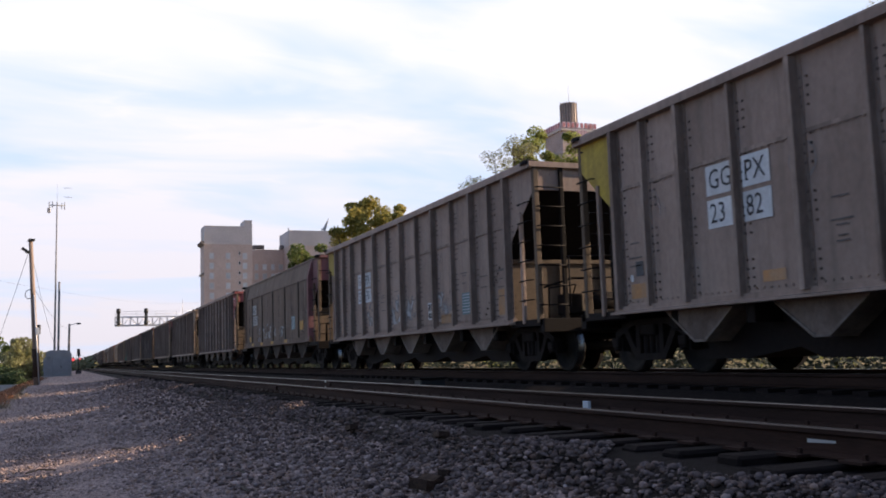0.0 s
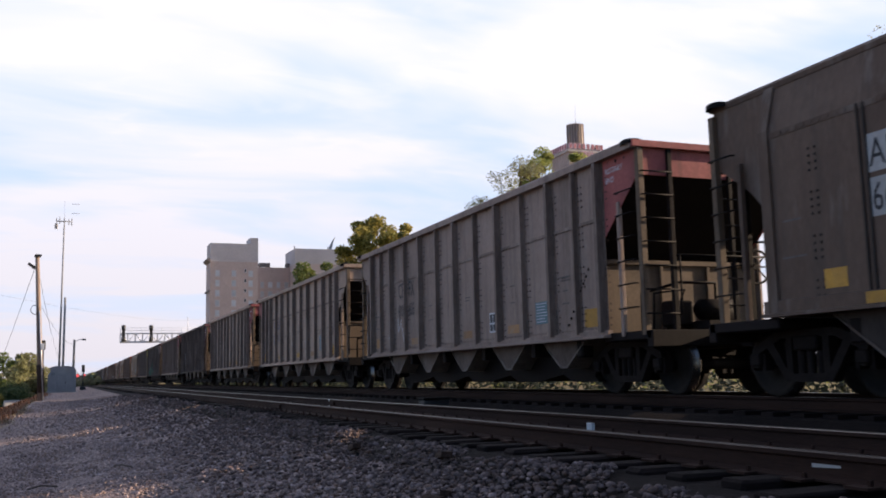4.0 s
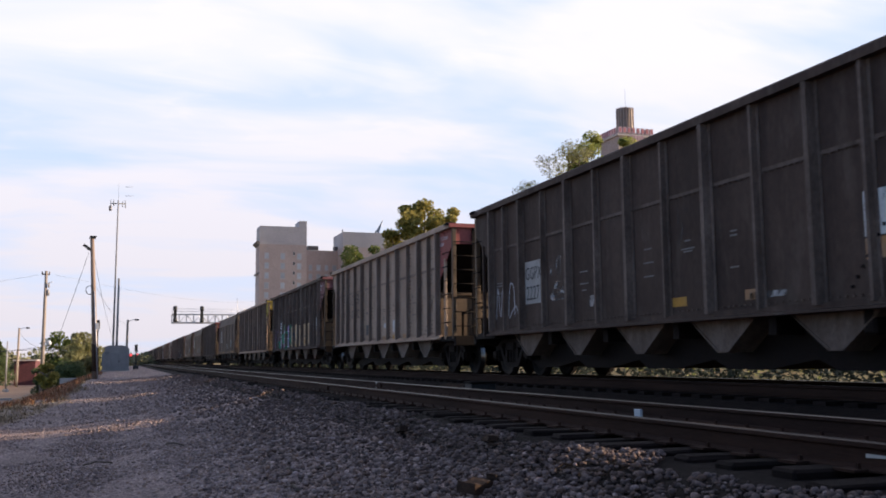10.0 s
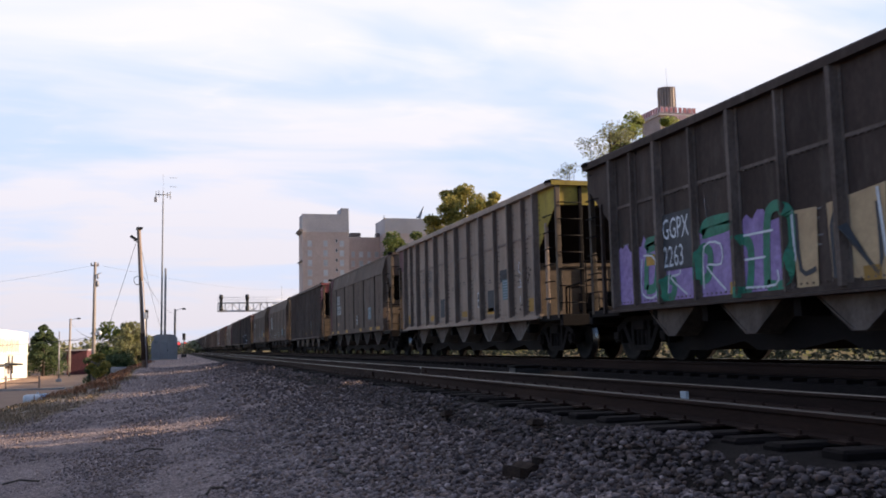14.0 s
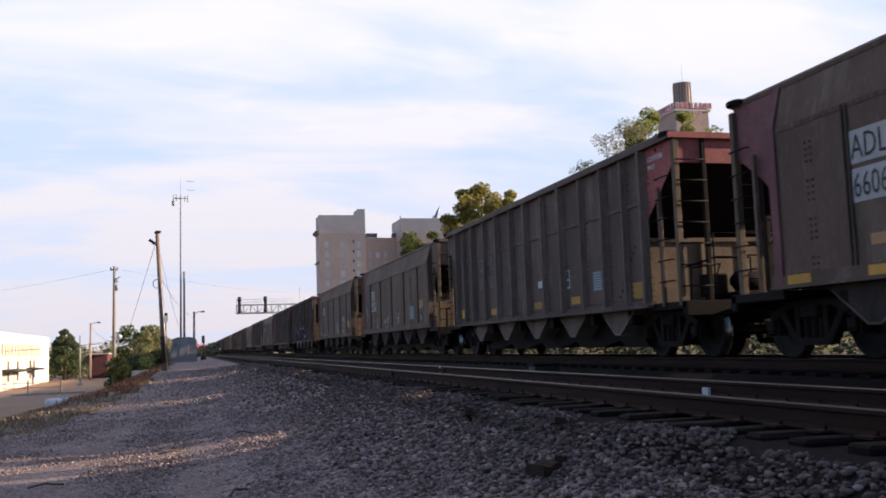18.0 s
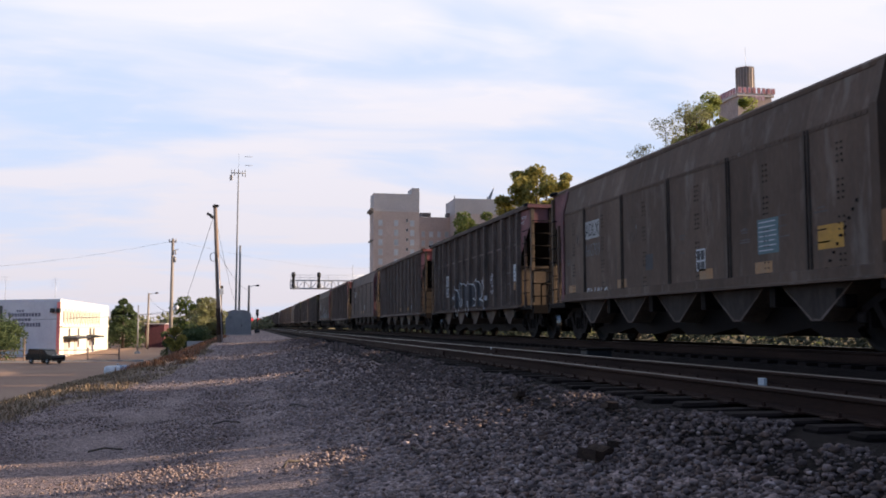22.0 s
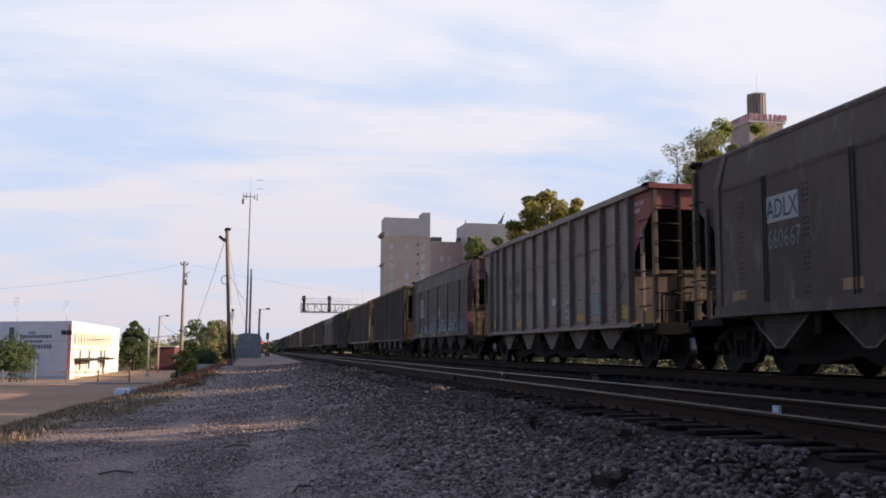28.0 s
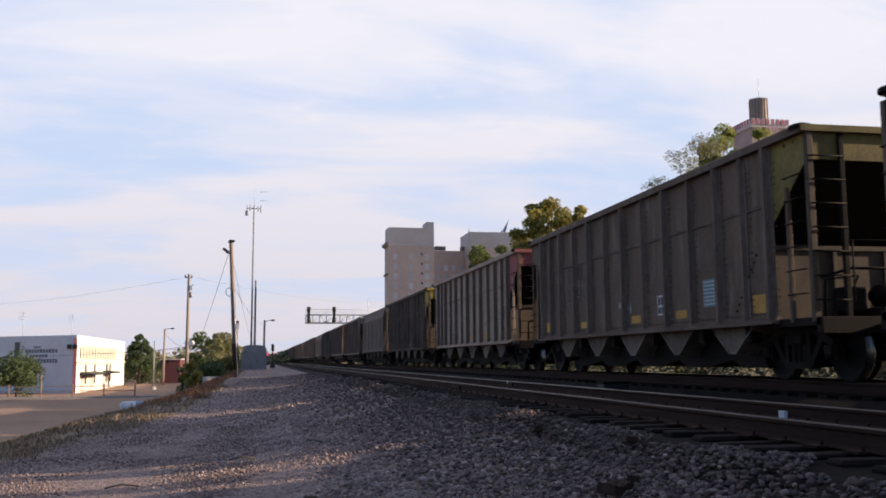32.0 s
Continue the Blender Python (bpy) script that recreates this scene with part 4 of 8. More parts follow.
def gusset_shape(side, end):
    s = Shape()
    s.prism([(end * 6.17, 3.76), (end * 7.25, 3.76), (end * 7.25, 3.34), (end * 6.17, 2.42)], "x", side * (HALF - 0.015), side * HALF)
    return s


def slope_shape(end):
    s = Shape()
    s.prism([(end * 7.22, 3.36), (end * 7.19, 3.33), (end * 4.35, 0.93), (end * 4.35, 1.0)], "x", -HALF + 0.02, HALF - 0.02)
    return s


def top_panel_shape(end):
    s = Shape()
    s.box(-1.46, 1.46, *sorted((end * 7.21, end * 7.23)), 3.34, 3.80)
    s.prism([(end * 7.18, 3.76), (end * 7.32, 3.76), (end * 7.32, 3.86), (end * 7.18, 3.88)], "x", -1.6, 1.6)
    return s


def bulkhead_shape(end):
    """A plain plate with a folded top edge and two low stiffeners."""
    s = Shape()
    s.box(-1.46, 1.46, *sorted((end * 6.14, end * 6.17)), 0.98, 2.16)
    s.slab(-1.46, 1.46, *sorted((end * 6.17, end * 6.22)), 2.08, 2.16, 0.006)
    for x in (-0.42, 0.5):
        s.slab(x - 0.03, x + 0.03, *sorted((end * 6.17, end * 6.21)), 0.98, 2.08, 0.006)
    return s


def platform_shape(end):
    s = Shape()
    s.slab(-1.5, 1.5, *sorted((end * 6.1, end * 7.42)), 0.84, 0.97, 0.012)
    s.slab(-1.5, 1.5, *sorted((end * 7.3, end * 7.45)), 0.72, 0.97, 0.012)
    return s


def post_shape(side, end, x, y, w, top):
    s = Shape()
    s.slab(side * x - w / 2, side * x + w / 2, end * y - w / 2, end * y + w / 2, 0.9, top, 0.008)
    return s


def rung_shape(side, end, along):
    """One bent rung: across the end of the car, or along its side."""
    y = end * 7.28
    if along:
        return Shape().path([(side * 1.54, end * 7.2, 0), (side * 1.60, end * 7.2, 0), (side * 1.60, end * 6.74, 0), (side * 1.54, end * 6.74, 0)], 0.013, 5)
    return Shape().path([(side * 1.47, y, 0), (side * 1.47, y + end * 0.05, 0), (side * 0.92, y + end * 0.05, 0), (side * 0.92, y, 0)], 0.013, 5)


def corner_cap_shape():
    return Shape().lathe([(0.01, 0.05), (0.10, 0.045), (0.16, 0.025), (0.18, 0.0), (0.18, -0.05)], "z", (0, 0, 0), 14)


def add_ladder(car, side, end, far, back):
    heights = [(1.22 + i * 0.36, False) for i in range(7)] + [(1.32 + i * 0.36, True) for i in range(6)]
    if far:
        s = Shape()
        for z, along in heights:
            joined(s, rung_shape(side, end, along), 0, z)
        tagged(part("ladder_rung", s, M["car_black"], car, "", ("ladder", side, end)), kind="stuff")
        return
    for z, along in heights:
        r = part("ladder_rung", lambda: rung_shape(side, end, along), M["car_black"], car, "", ("rung", side, end, along))
        r.matrix_basis = pose(-side * back, 0, z)


def joined(s, other, dy, dz=0.0):
    """Adds another shape, moved along the car and up."""
    n = len(s.v)
    s.v += [(x, y + dy, z + dz) for x, y, z in other.v]
    s.f += [tuple(i + n for i in f) for f in other.f]
    s.m += other.m
    s.smooth += other.smooth
    return s


def rail_grab_shape(end):
    s = Shape()
    s.path([(-0.9, end * 7.3, 2.1), (-0.9, end * 7.38, 2.1), (0.9, end * 7.38, 2.1), (0.9, end * 7.3, 2.1)], 0.016, 6)
    s.path([(-0.9, end * 7.38, 2.1), (-0.9, end * 7.38, 1.2), (-0.9, end * 7.3, 1.2)], 0.016, 6)
    return s


def brake_cylinder_shape(end):
    s, y = Shape(), end * 6.75
    s.lathe([(0.02, -0.2), (0.08, -0.2), (0.17, -0.1), (0.17, 0.52), (0.10, 0.57), (0.02, 0.57)], "x", (0, y, 1.32), 14)
    s.path([(0.2, y, 1.40), (0.2, y, 1.75), (-0.5, y, 1.75), (-0.9, end * 6.3, 1.6), (-0.9, end * 6.3, 1.0)], 0.025, 6)
    return s


def brake_valve_shape(end):
    s, y = Shape(), end * 6.75
    s.slab(-0.75, -0.35, y - 0.16, y + 0.16, 1.05, 1.45, 0.03)
    s.path([(-0.5, y, 1.40), (-0.5, end * 6.9, 1.62), (-1.1, end * 6.95, 1.55), (-1.1, end * 6.9, 0.96)], 0.018, 6)
    return s


def brake_wheel_shape(end):
    s = Shape()
    ring = [(0.55 + 0.27 * math.cos(i * math.pi / 6), end * 7.34, 1.95 + 0.27 * math.sin(i * math.pi / 6)) for i in range(13)]
    s.path(ring, 0.02, 5)
    for i in range(4):
        a = math.pi * i / 4
        s.tube((0.55 + 0.27 * math.cos(a), end * 7.34, 1.95 + 0.27 * math.sin(a)), (0.55 - 0.27 * math.cos(a), end * 7.34, 1.95 - 0.27 * math.sin(a)), 0.014, n=5)
    s.tube((0.55, end * 7.2, 1.95), (0.55, end * 7.36, 1.95), 0.05, n=8)
    return s


def gates_shape():
    """The dark hopper bottoms and door gear that hang between the trucks."""
    s = Shape()
    poly = [(-5.0, 0.95), (-4.85, 0.30)]
    for y in (-4.5, -2.25, 0.0, 2.25, 4.5):
        poly += [(y - 0.45, 0.20), (y + 0.45, 0.20), (y + 0.8, 0.34)]
    poly += [(4.85, 0.34), (5.0, 0.95)]
    s.prism(poly, "x", -0.95, 0.95)
    return s


def coupler_shape(end):
    s = Shape()
    s.slab(-0.14, 0.14, *sorted((end * 7.3, end * 7.85)), 0.74, 0.98, 0.02)
    s.prism([(-0.2, end * 7.8), (0.16, end * 7.8), (0.2, end * 8.09), (0.02, end * 8.14), (-0.22, end * 8.06)], "z", 0.70, 1.0)
    s.path([(0.3, end * 7.4, 0.8), (0.34, end * 7.7, 0.5), (0.2, end * 8.05, 0.42)], 0.028, 6)
    return s


def coal_shape(seed, half=1.45):
    rnd = random.Random(seed)
    s = Shape()
    nx, ny = 9, 60
    ph = [rnd.uniform(0, 6.28) for _ in range(4)]
    v = []
    for j in range(ny + 1):
        y = -7.15 + 14.3 * j / ny
        for i in range(nx + 1):
            u = i / nx
            x = -half + 2 * half * u
            e = min(1, (7.15 - abs(y)) / 1.6)
            z = 3.62 + (0.34 + 0.10 * math.sin(y * 0.9 + ph[0]) + 0.06 * math.sin(y * 2.3 + ph[1])) * e * math.sin(math.pi * min(max(u, 0.04), 0.96)) ** 0.6 + rnd.uniform(-0.035, 0.035)
            v.append((x, y, z))
    f = [(j * (nx + 1) + i, j * (nx + 1) + i + 1, (j + 1) * (nx + 1) + i + 1, (j + 1) * (nx + 1) + i) for j in range(ny) for i in range(nx)]
    s.add(v, f)
    for _ in range(160):
        i = rnd.choice(v)
        r = rnd.uniform(0.04, 0.10)
        p = [(i[0] + r * rnd.uniform(0.6, 1) * a, i[1] + r * rnd.uniform(0.6, 1) * b, i[2] + 0.02 + r * rnd.uniform(0.6, 1) * c) for a, b, c in
             ((1, 0, 0), (-1, 0, 0), (0, 1, 0), (0, -1, 0), (0, 0, 1), (0, 0, -1))]
        s.add(p, [(0, 2, 4), (2, 1, 4), (1, 3, 4), (3, 0, 4), (2, 0, 5), (1, 2, 5), (3, 1, 5), (0, 3, 5)])
    return s


def under_shape():
    s = Shape()
    s.box(-0.36, 0.36, -7.3, 7.3, 0.70, 1.12)
    s.prism([(-5.2, 0.98), (5.2, 0.98), (4.6, 0.62), (-4.6, 0.62)], "x", -0.5, 0.5)
    for y in (-3.4, -1.12, 1.12, 3.4):
        s.box(-1.4, 1.4, y - 0.08, y + 0.08, 0.66, 0.98)
    for side in (-1, 1):
        s.tube((side * 0.7, -4.6, 0.56), (side * 0.7, 4.6, 0.56), 0.03, n=6)
        s.slab(side * 1.25 - 0.12, side * 1.25 + 0.12, -5.15, -4.95, 0.62, 0.92, 0.03)
        s.slab(side * 1.25 - 0.12, side * 1.25 + 0.12, 4.95, 5.15, 0.62, 0.92, 0.03)
    return s


def b_side_shape(side, w):
    """A smooth side panel whose top leans in under the roof line."""
    s = Shape()
    b = side * HALF
    prof = [(b, LOW), (b, 2.1), (b, 3.24), (side * (HALF - 0.02), 3.34), (side * (HALF - 0.15), 3.86)]
    v = []
    for y in (-w / 2, w / 2):
        v += [(x, y, z) for x, z in prof]
    n = len(prof)
    s.add(v, [(k, k + n, k + n + 1, k + 1) if side < 0 else (k + 1, k + n + 1, k + n, k) for k in range(n - 1)])
    return s


def b_sill_shape(side):
    s = Shape()
    s.prism([(side * 1.36, 0.98), (side * 1.58, 0.98), (side * 1.58, 1.015), (side * 1.53, 1.03), (side * 1.53, 1.17), (side * 1.51, 1.18), (side * 1.46, 1.18), (side * 1.46, 1.03), (side * 1.36, 1.03)], "y", -6.3, 6.3)
    return s


def b_seam_shape(side):
    s = Shape()
    a, b = sorted((side * (HALF - 0.012), side * (HALF + 0.022)))
    s.box(a, b, -0.055, -0.03, LOW + 0.02, 3.22)
    s.box(a, b, 0.03, 0.055, LOW + 0.02, 3.22)
    return s


def b_band_shape(side):
    s = Shape()
    for i in range(-46, 47):
        s.box(*sorted((side * (HALF + 0.001), side * (HALF + 0.016))), i * 0.13 - 0.018, i * 0.13 + 0.018, 3.18, 3.215)
    s.box(*sorted((side * (HALF - 0.002), side * (HALF + 0.008))), -6.1, 6.1, 3.16, 3.23)
    return s


def b_chord_shape(side):
    s = Shape()
    s.prism([(side * 1.22, 3.82), (side * 1.37, 3.82), (side * 1.38, 3.88), (side * 1.33, 3.93), (side * 1.22, 3.93)], "y", -7.27, 7.27)
    return s


IN = HALF - 0.14      # the end bays of a smooth-sided car stand back to the roof rail


def b_corner_shape(side, end):
    s = Shape()
    s.prism([(end * 6.18, 3.86), (end * 7.25, 3.86), (end * 7.25, 3.06), (end * 6.62, 2.62), (end * 6.18, 2.16)], "x", side * IN, side * (IN - 0.015))
    return s


def b_end_post_shape(side, end):
    s = Shape()
    s.prism([(side * (IN - 0.05), 0.99), (side * (HALF + 0.035), 0.99), (side * (HALF + 0.035), 3.27), (side * (IN + 0.02), 3.85), (side * (IN - 0.05), 3.85)], "y", end * 6.05, end * 6.22)
    return s


def b_slope_shape(end):
    s = Shape()
    s.prism([(end * 7.22, 3.36), (end * 7.19, 3.33), (end * 4.35, 0.93), (end * 4.35, 1.0)], "x", 0.02 - IN, IN - 0.02)
    return s


def b_top_panel_shape(end):
    s = Shape()
    y0, y1 = sorted((end * 7.20, end * 7.22))
    s.box(-IN, IN, y0, y1, 3.06, 3.86)
    s.prism([(-1.38, 3.84), (1.38, 3.84), (1.34, 3.93), (-1.34, 3.93)], "y", end * 7.14, end * 7.32)
    return s


def add_running_gear(car):
    for end in (-1, 1):
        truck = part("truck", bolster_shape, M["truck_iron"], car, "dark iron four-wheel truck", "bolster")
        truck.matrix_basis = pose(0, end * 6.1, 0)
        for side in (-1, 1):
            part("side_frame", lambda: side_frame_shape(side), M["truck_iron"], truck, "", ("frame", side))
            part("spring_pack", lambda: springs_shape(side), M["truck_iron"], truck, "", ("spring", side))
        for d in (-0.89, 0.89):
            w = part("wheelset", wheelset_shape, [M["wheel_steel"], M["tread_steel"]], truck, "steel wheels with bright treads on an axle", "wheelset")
            w.matrix_basis = pose(0, d, 0.457)


def add_end(car, end, colour, low_colour, gear, body, type_b, far):
    if type_b:
        part("end_top_panel", lambda: b_top_panel_shape(end), colour, car, "", ("btop", end))
        part("slope_sheet", lambda: b_slope_shape(end), M["car_black"], car, "black sloping end sheet", ("bslope", end))
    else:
        part("slope_sheet", lambda: slope_shape(end), M["car_black"], car, "black sloping end sheet", ("slope", end))
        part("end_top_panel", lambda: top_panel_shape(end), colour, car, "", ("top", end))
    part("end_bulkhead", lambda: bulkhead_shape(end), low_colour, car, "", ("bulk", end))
    part("end_platform", lambda: platform_shape(end), M["car_black"], car, "", ("plat", end))
    part("coupler", lambda: coupler_shape(end), M["truck_iron"], car, "rusty iron coupler and air hose", ("coup", end))
    for side in (-1, 1):
        back = 0.07 if type_b else 0.0
        part("corner_post", lambda: post_shape(side, end, 1.455 - back, 7.24, 0.10, 3.76), low_colour, car, "", ("p1", side, end, type_b))
        part("side_post", lambda: post_shape(side, end, 1.50 - back, 6.70, 0.07, 3.0), body, car, "", ("p2", side, end, type_b))
        # beige posts drawn near black, their shade put into the colour
        part("end_post", lambda: post_shape(side, end, 0.92, 7.24, 0.08, 3.76), M["car_black"], car, "", ("p3", side, end))
        add_ladder(car, side, end, far, back)
        if side < 0 and not far:
            cap = part("corner_cap", corner_cap_shape, M["car_black"], car, "", "cap")
            cap.matrix_basis = pose(side * (1.5 - 2.2 * back), end * 7.14, 3.855 + 0.6 * back)
        if type_b:
            part("end_post", lambda: b_end_post_shape(side, end), colour, car, "", ("bpost", side, end))
    part("centre_post", lambda: post_shape(1, end, 0.2, 7.24, 0.07, 3.4), M["car_black"], car, "", ("p4", end))
    part("grab_rail", lambda: rail_grab_shape(end), M["car_black"], car, "", ("grab", end))
    if gear:
        part("brake_cylinder", lambda: brake_cylinder_shape(end), M["truck_iron"], car, "", ("cyl", end))
        part("brake_valve", lambda: brake_valve_shape(end), M["truck_iron"], car, "", ("valve", end))
        part("brake_wheel", lambda: brake_wheel_shape(end), M["truck_iron"], car, "", ("bwheel", end))


SMOOTH_SIDED = []


def decal(car, name, mat, y, z, w, h, label="", out=HALF + 0.004):
    """A flat painted patch on the side of a car, y its rear edge, z its foot; low on a smooth-sided car it lies on the sill."""
    if car in SMOOTH_SIDED and z < 1.16 and name == "reflector_stripe":
        z, h, out = 1.035, 0.125, 1.534
    s = Shape()
    s.add([(-out, y, z), (-out, y - w, z), (-out, y - w, z + h), (-out, y, z + h)], [(0, 1, 2, 3)])
    return part(name, s, M[mat], car, label)


def sign(car, text, mat, y, z, size, width=1.0, out=HALF + 0.009, name="lettering"):
    s = letters(text, size, width)
    s.v = [(-out, y - p[0], z + p[1]) for p in s.v]
    ob = part(name, s, M[mat], car, "painted " + text)
    return ob


def stroke(s, pts, w, out):
    """A sprayed line: a flat ribbon through (y, z) points."""
    for (a, b), (c, d) in zip(pts, pts[1:]):
        dy, dz = c - a, d - b
        n = math.hypot(dy, dz) or 1
        ny, nz = -dz / n * w / 2, dy / n * w / 2
        ey, ez = dy / n * w * 0.3, dz / n * w * 0.3
        s.add([(-out, a - ey + ny, b - ez + nz), (-out, a - ey - ny, b - ez - nz), (-out, c + ey - ny, d + ez - nz), (-out, c + ey + ny, d + ez + nz)], [(0, 1, 2, 3)])


def scrawl(car, mat, strokes, w=0.05, out=HALF + 0.012, label="", name="graffiti_stroke"):
    for k, pts in enumerate(strokes):
        s = Shape()
        stroke(s, pts, w * 0.8, out + 0.0006 * k)
        part(name, s, M[mat], car, label)


def scatter_marks(car, seed, body_dark, yellow=True):
    """The small stencils, plates and stains that every car carries low on its side."""
    rnd = random.Random(seed)
    mids = [-5.75, -4.9, -3.9, -2.8, -1.68, -0.56, 0.56, 1.68, 2.8, 3.9, 4.9, 5.75]
    s = Shape()
    for y in rnd.sample([m for m in mids if not 2 < m < 5], 5):
        for k in range(rnd.randint(2, 5)):
            z = rnd.choice((1.72, 2.0, 2.1)) - 0.06 * k
            w = rnd.uniform(0.15, 0.4)
            y0 = y + w / 2
            o = HALF + 0.004
            s.add([(-o, y0, z), (-o, y0 - w, z), (-o, y0 - w, z + 0.022), (-o, y0, z + 0.022)], [(0, 1, 2, 3)])
    tagged(part("stencil", s, M["ink_faint" if not body_dark else "ink_grey"], car), kind="stuff")
    for k in range(5):
        decal(car, "chalk_smear", "chalk_pale", rnd.choice(mids) + 0.3, rnd.uniform(1.7, 2.5), rnd.uniform(0.25, 0.55), rnd.uniform(0.5, 0.9), "", HALF + 0.006)
    d = Shape()
    for k in range(9):
        y, z = 5.7 - k * 0.09, 2.05 - k * 0.11
        rivets(d, -1, -y, z, HALF + 0.002, 0.02)
    tagged(part("bolt", d, M["car_black"], car), kind="stuff")
    if yellow:
        spots = [(5.95, 0.42, 0.26), (3.05, 0.5, 0.16), (-0.3, 0.5, 0.16), (-2.55, 0.5, 0.16)] if not body_dark else [(-1.2, 0.4, 0.14), (-3.0, 0.4, 0.14)]
        for y, w, h in spots:
            decal(car, "reflector_stripe", "patch_yellow" if rnd.random() < 0.6 else "patch_orange", y, 1.14, w, h)
        if not body_dark:
            decal(car, "reflector_stripe", "patch_yellow", -5.52, 1.10, 0.50, 0.30)


def data_box(car, y, z, mat="patch_white", w=0.34, h=0.4):
    """A dark maintenance box in a thin white frame with a cross line, under a plain dark cap."""
    decal(car, "data_panel", mat, y, z, w, h, "white-framed dark data box")
    t = 0.03
    for a, b, c, d in ((0.0, 0.0, 0.46, 0.40), (0.54, 0.0, 0.46, 0.40), (0.0, 0.5, 0.46, 0.5), (0.54, 0.5, 0.46, 0.5)):
        decal(car, "data_field", "patch_dark", y - t - a * (w - 2 * t), z + t + b * (h - 2 * t), c * (w - 2 * t), d * (h - 2 * t), "", HALF + 0.008)


def teal_panel(car, y, z, w=0.62, h=0.5):
    """A teal notice whose small writing is drawn as bars."""
    decal(car, "info_panel", "patch_teal", y, z, w, h, "teal notice panel", HALF + 0.005)
    s, o = Shape(), HALF + 0.009
    rnd = random.Random(int(abs(y) * 100 + z * 10))
    n = 7
    for k in range(n):
        zz = z + h * (k + 0.6) / (n + 0.4)
        a, b = y - 0.04, y - w * rnd.uniform(0.72, 0.93)
        s.add([(-o, a, zz), (-o, b, zz), (-o, b, zz + 0.018), (-o, a, zz + 0.018)], [(0, 1, 2, 3)])
    tagged(part("notice_writing", s, M["ink_haze"], car), kind="stuff")


def hopper_car(kind, body, front, rear, low, label, coal_seed, rib=None, dark=False, far=False):
    """One car of the train in its own space: y along the track (its front towards -y), z from the rail's top."""
    car = thing("hopper_car", label, "hopper car", group="coal train")
    if kind == "b":
        SMOOTH_SIDED.append(car)
    body_m = M[body]
    rib_m = M[rib or ("rib_grimy" if body in ("car_grey", "car_tan") else "rib_worn")]
    for side in (-1, 1):
        if kind == "a":
            ys = sorted({-r for r in RIBS} | set(RIBS))
            if far:
                sheet, posts = Shape(), Shape()
                for a, b in zip(ys, ys[1:]):
                    joined(sheet, panel_shape(side, b - a, HIGH), (a + b) / 2)
                for i, y in enumerate(ys):
                    joined(posts, rib_shape(side, i % 2 == 0), y)
                part("side_panel", sheet, body_m, car, "", ("farsheet", side))
                tagged(part("side_post", posts, [rib_m, rib_m if dark else M["rib_cheek_shaded"]], car, "", ("farposts", side)), kind="stuff")
                part("top_chord", lambda: chord_shape(side), body_m, car, "", ("chord", side))
                ys = []
            for a, b in zip(ys, ys[1:]):
                p = part("side_panel", lambda: panel_shape(side, b - a, HIGH), body_m, car, "", ("panel", side, round(b - a, 2)))
                p.matrix_basis = pose(0, (a + b) / 2, 0)
            for i, y in enumerate(ys):
                wide = i % 2 == 0
                r = part("side_post", lambda: rib_shape(side, wide), [rib_m, rib_m if dark else M["rib_cheek_shaded"]], car, "", ("rib", side, wide))
                r.matrix_basis = pose(0, y, 0)
                if side < 0 and not dark:
                    c = tagged(part("rivet", lambda: rivet_column(-1, HIGH), M["rivet_dark"], car, "", "rivcol"), kind="stuff")
                    c.matrix_basis = pose(0, y - 0.15, 0)
            if not far:
                tagged(part("seam", lambda: seam_shape(side), rib_m, car, "", ("seam", side)), kind="stuff")
                part("top_chord", lambda: chord_shape(side), body_m, car, "", ("chord", side))
        else:
            ys = [-6.12, -4.6, -2.3, 0.0, 2.3, 4.6, 6.12]
            for a, b in zip(ys, ys[1:]):
                p = part("side_panel", lambda: b_side_shape(side, b - a), body_m, car, "", ("bpanel", side, round(b - a, 2)))
                p.matrix_basis = pose(0, (a + b) / 2, 0)
                c = tagged(part("rivet", lambda: rivet_column(side, 3.15), M["joint_dark"], car, "", ("brivcol", side)), kind="stuff")
                c.matrix_basis = pose(0, (a + b) / 2, 0)
            for y in ys:
                r = part("panel_joint", lambda: b_seam_shape(side), M["joint_dark"], car, "", ("bseam", side))
                r.matrix_basis = pose(0, y, 0)
            tagged(part("rivet", lambda: b_band_shape(side), body_m, car, "", ("bband", side)), kind="stuff")
            part("top_chord", lambda: b_chord_shape(side), body_m, car, "", ("bchord", side))
        if kind == "a":
            part("side_sill", lambda: sill_shape(side), body_m, car, "", ("sill", side))
        else:
            part("side_sill", lambda: b_sill_shape(side), body_m, car, "", ("bsill", side))
        if far:
            row = Shape()
            for y in (-4.5, -2.25, 0.0, 2.25, 4.5):
                joined(row, pocket_shape(side), y)
            tagged(part("hopper_pocket", row, [M["rib_worn"], M["rib_worn"]], car, "", ("farpockets", side)), kind="stuff")
        for y in (-4.5, -2.25, 0.0, 2.25, 4.5) if not far else ():
            p = part("hopper_pocket", lambda: pocket_shape(side, 1.0, 0.86) if kind == "b" else pocket_shape(side), [M["joint_dark"] if kind == "b" else M["rib_worn"] if not dark else rib_m, M["rib_worn"] if dark or kind == "b" else M["lip_worn"]], car, "", ("pocket", side, kind))
            p.matrix_basis = pose(0, y, 0)
        for end, colour in ((-1, front), (1, rear)):
            if kind == "a":
                part("corner_gusset", lambda: gusset_shape(side, end), M[colour], car, "", ("gus", side, end))
            else:
                part("corner_gusset", lambda: b_corner_shape(side, end), M[colour], car, "", ("bgus", side, end))
    add_end(car, -1, M[front], M[low], True, body_m, kind == "b", far)
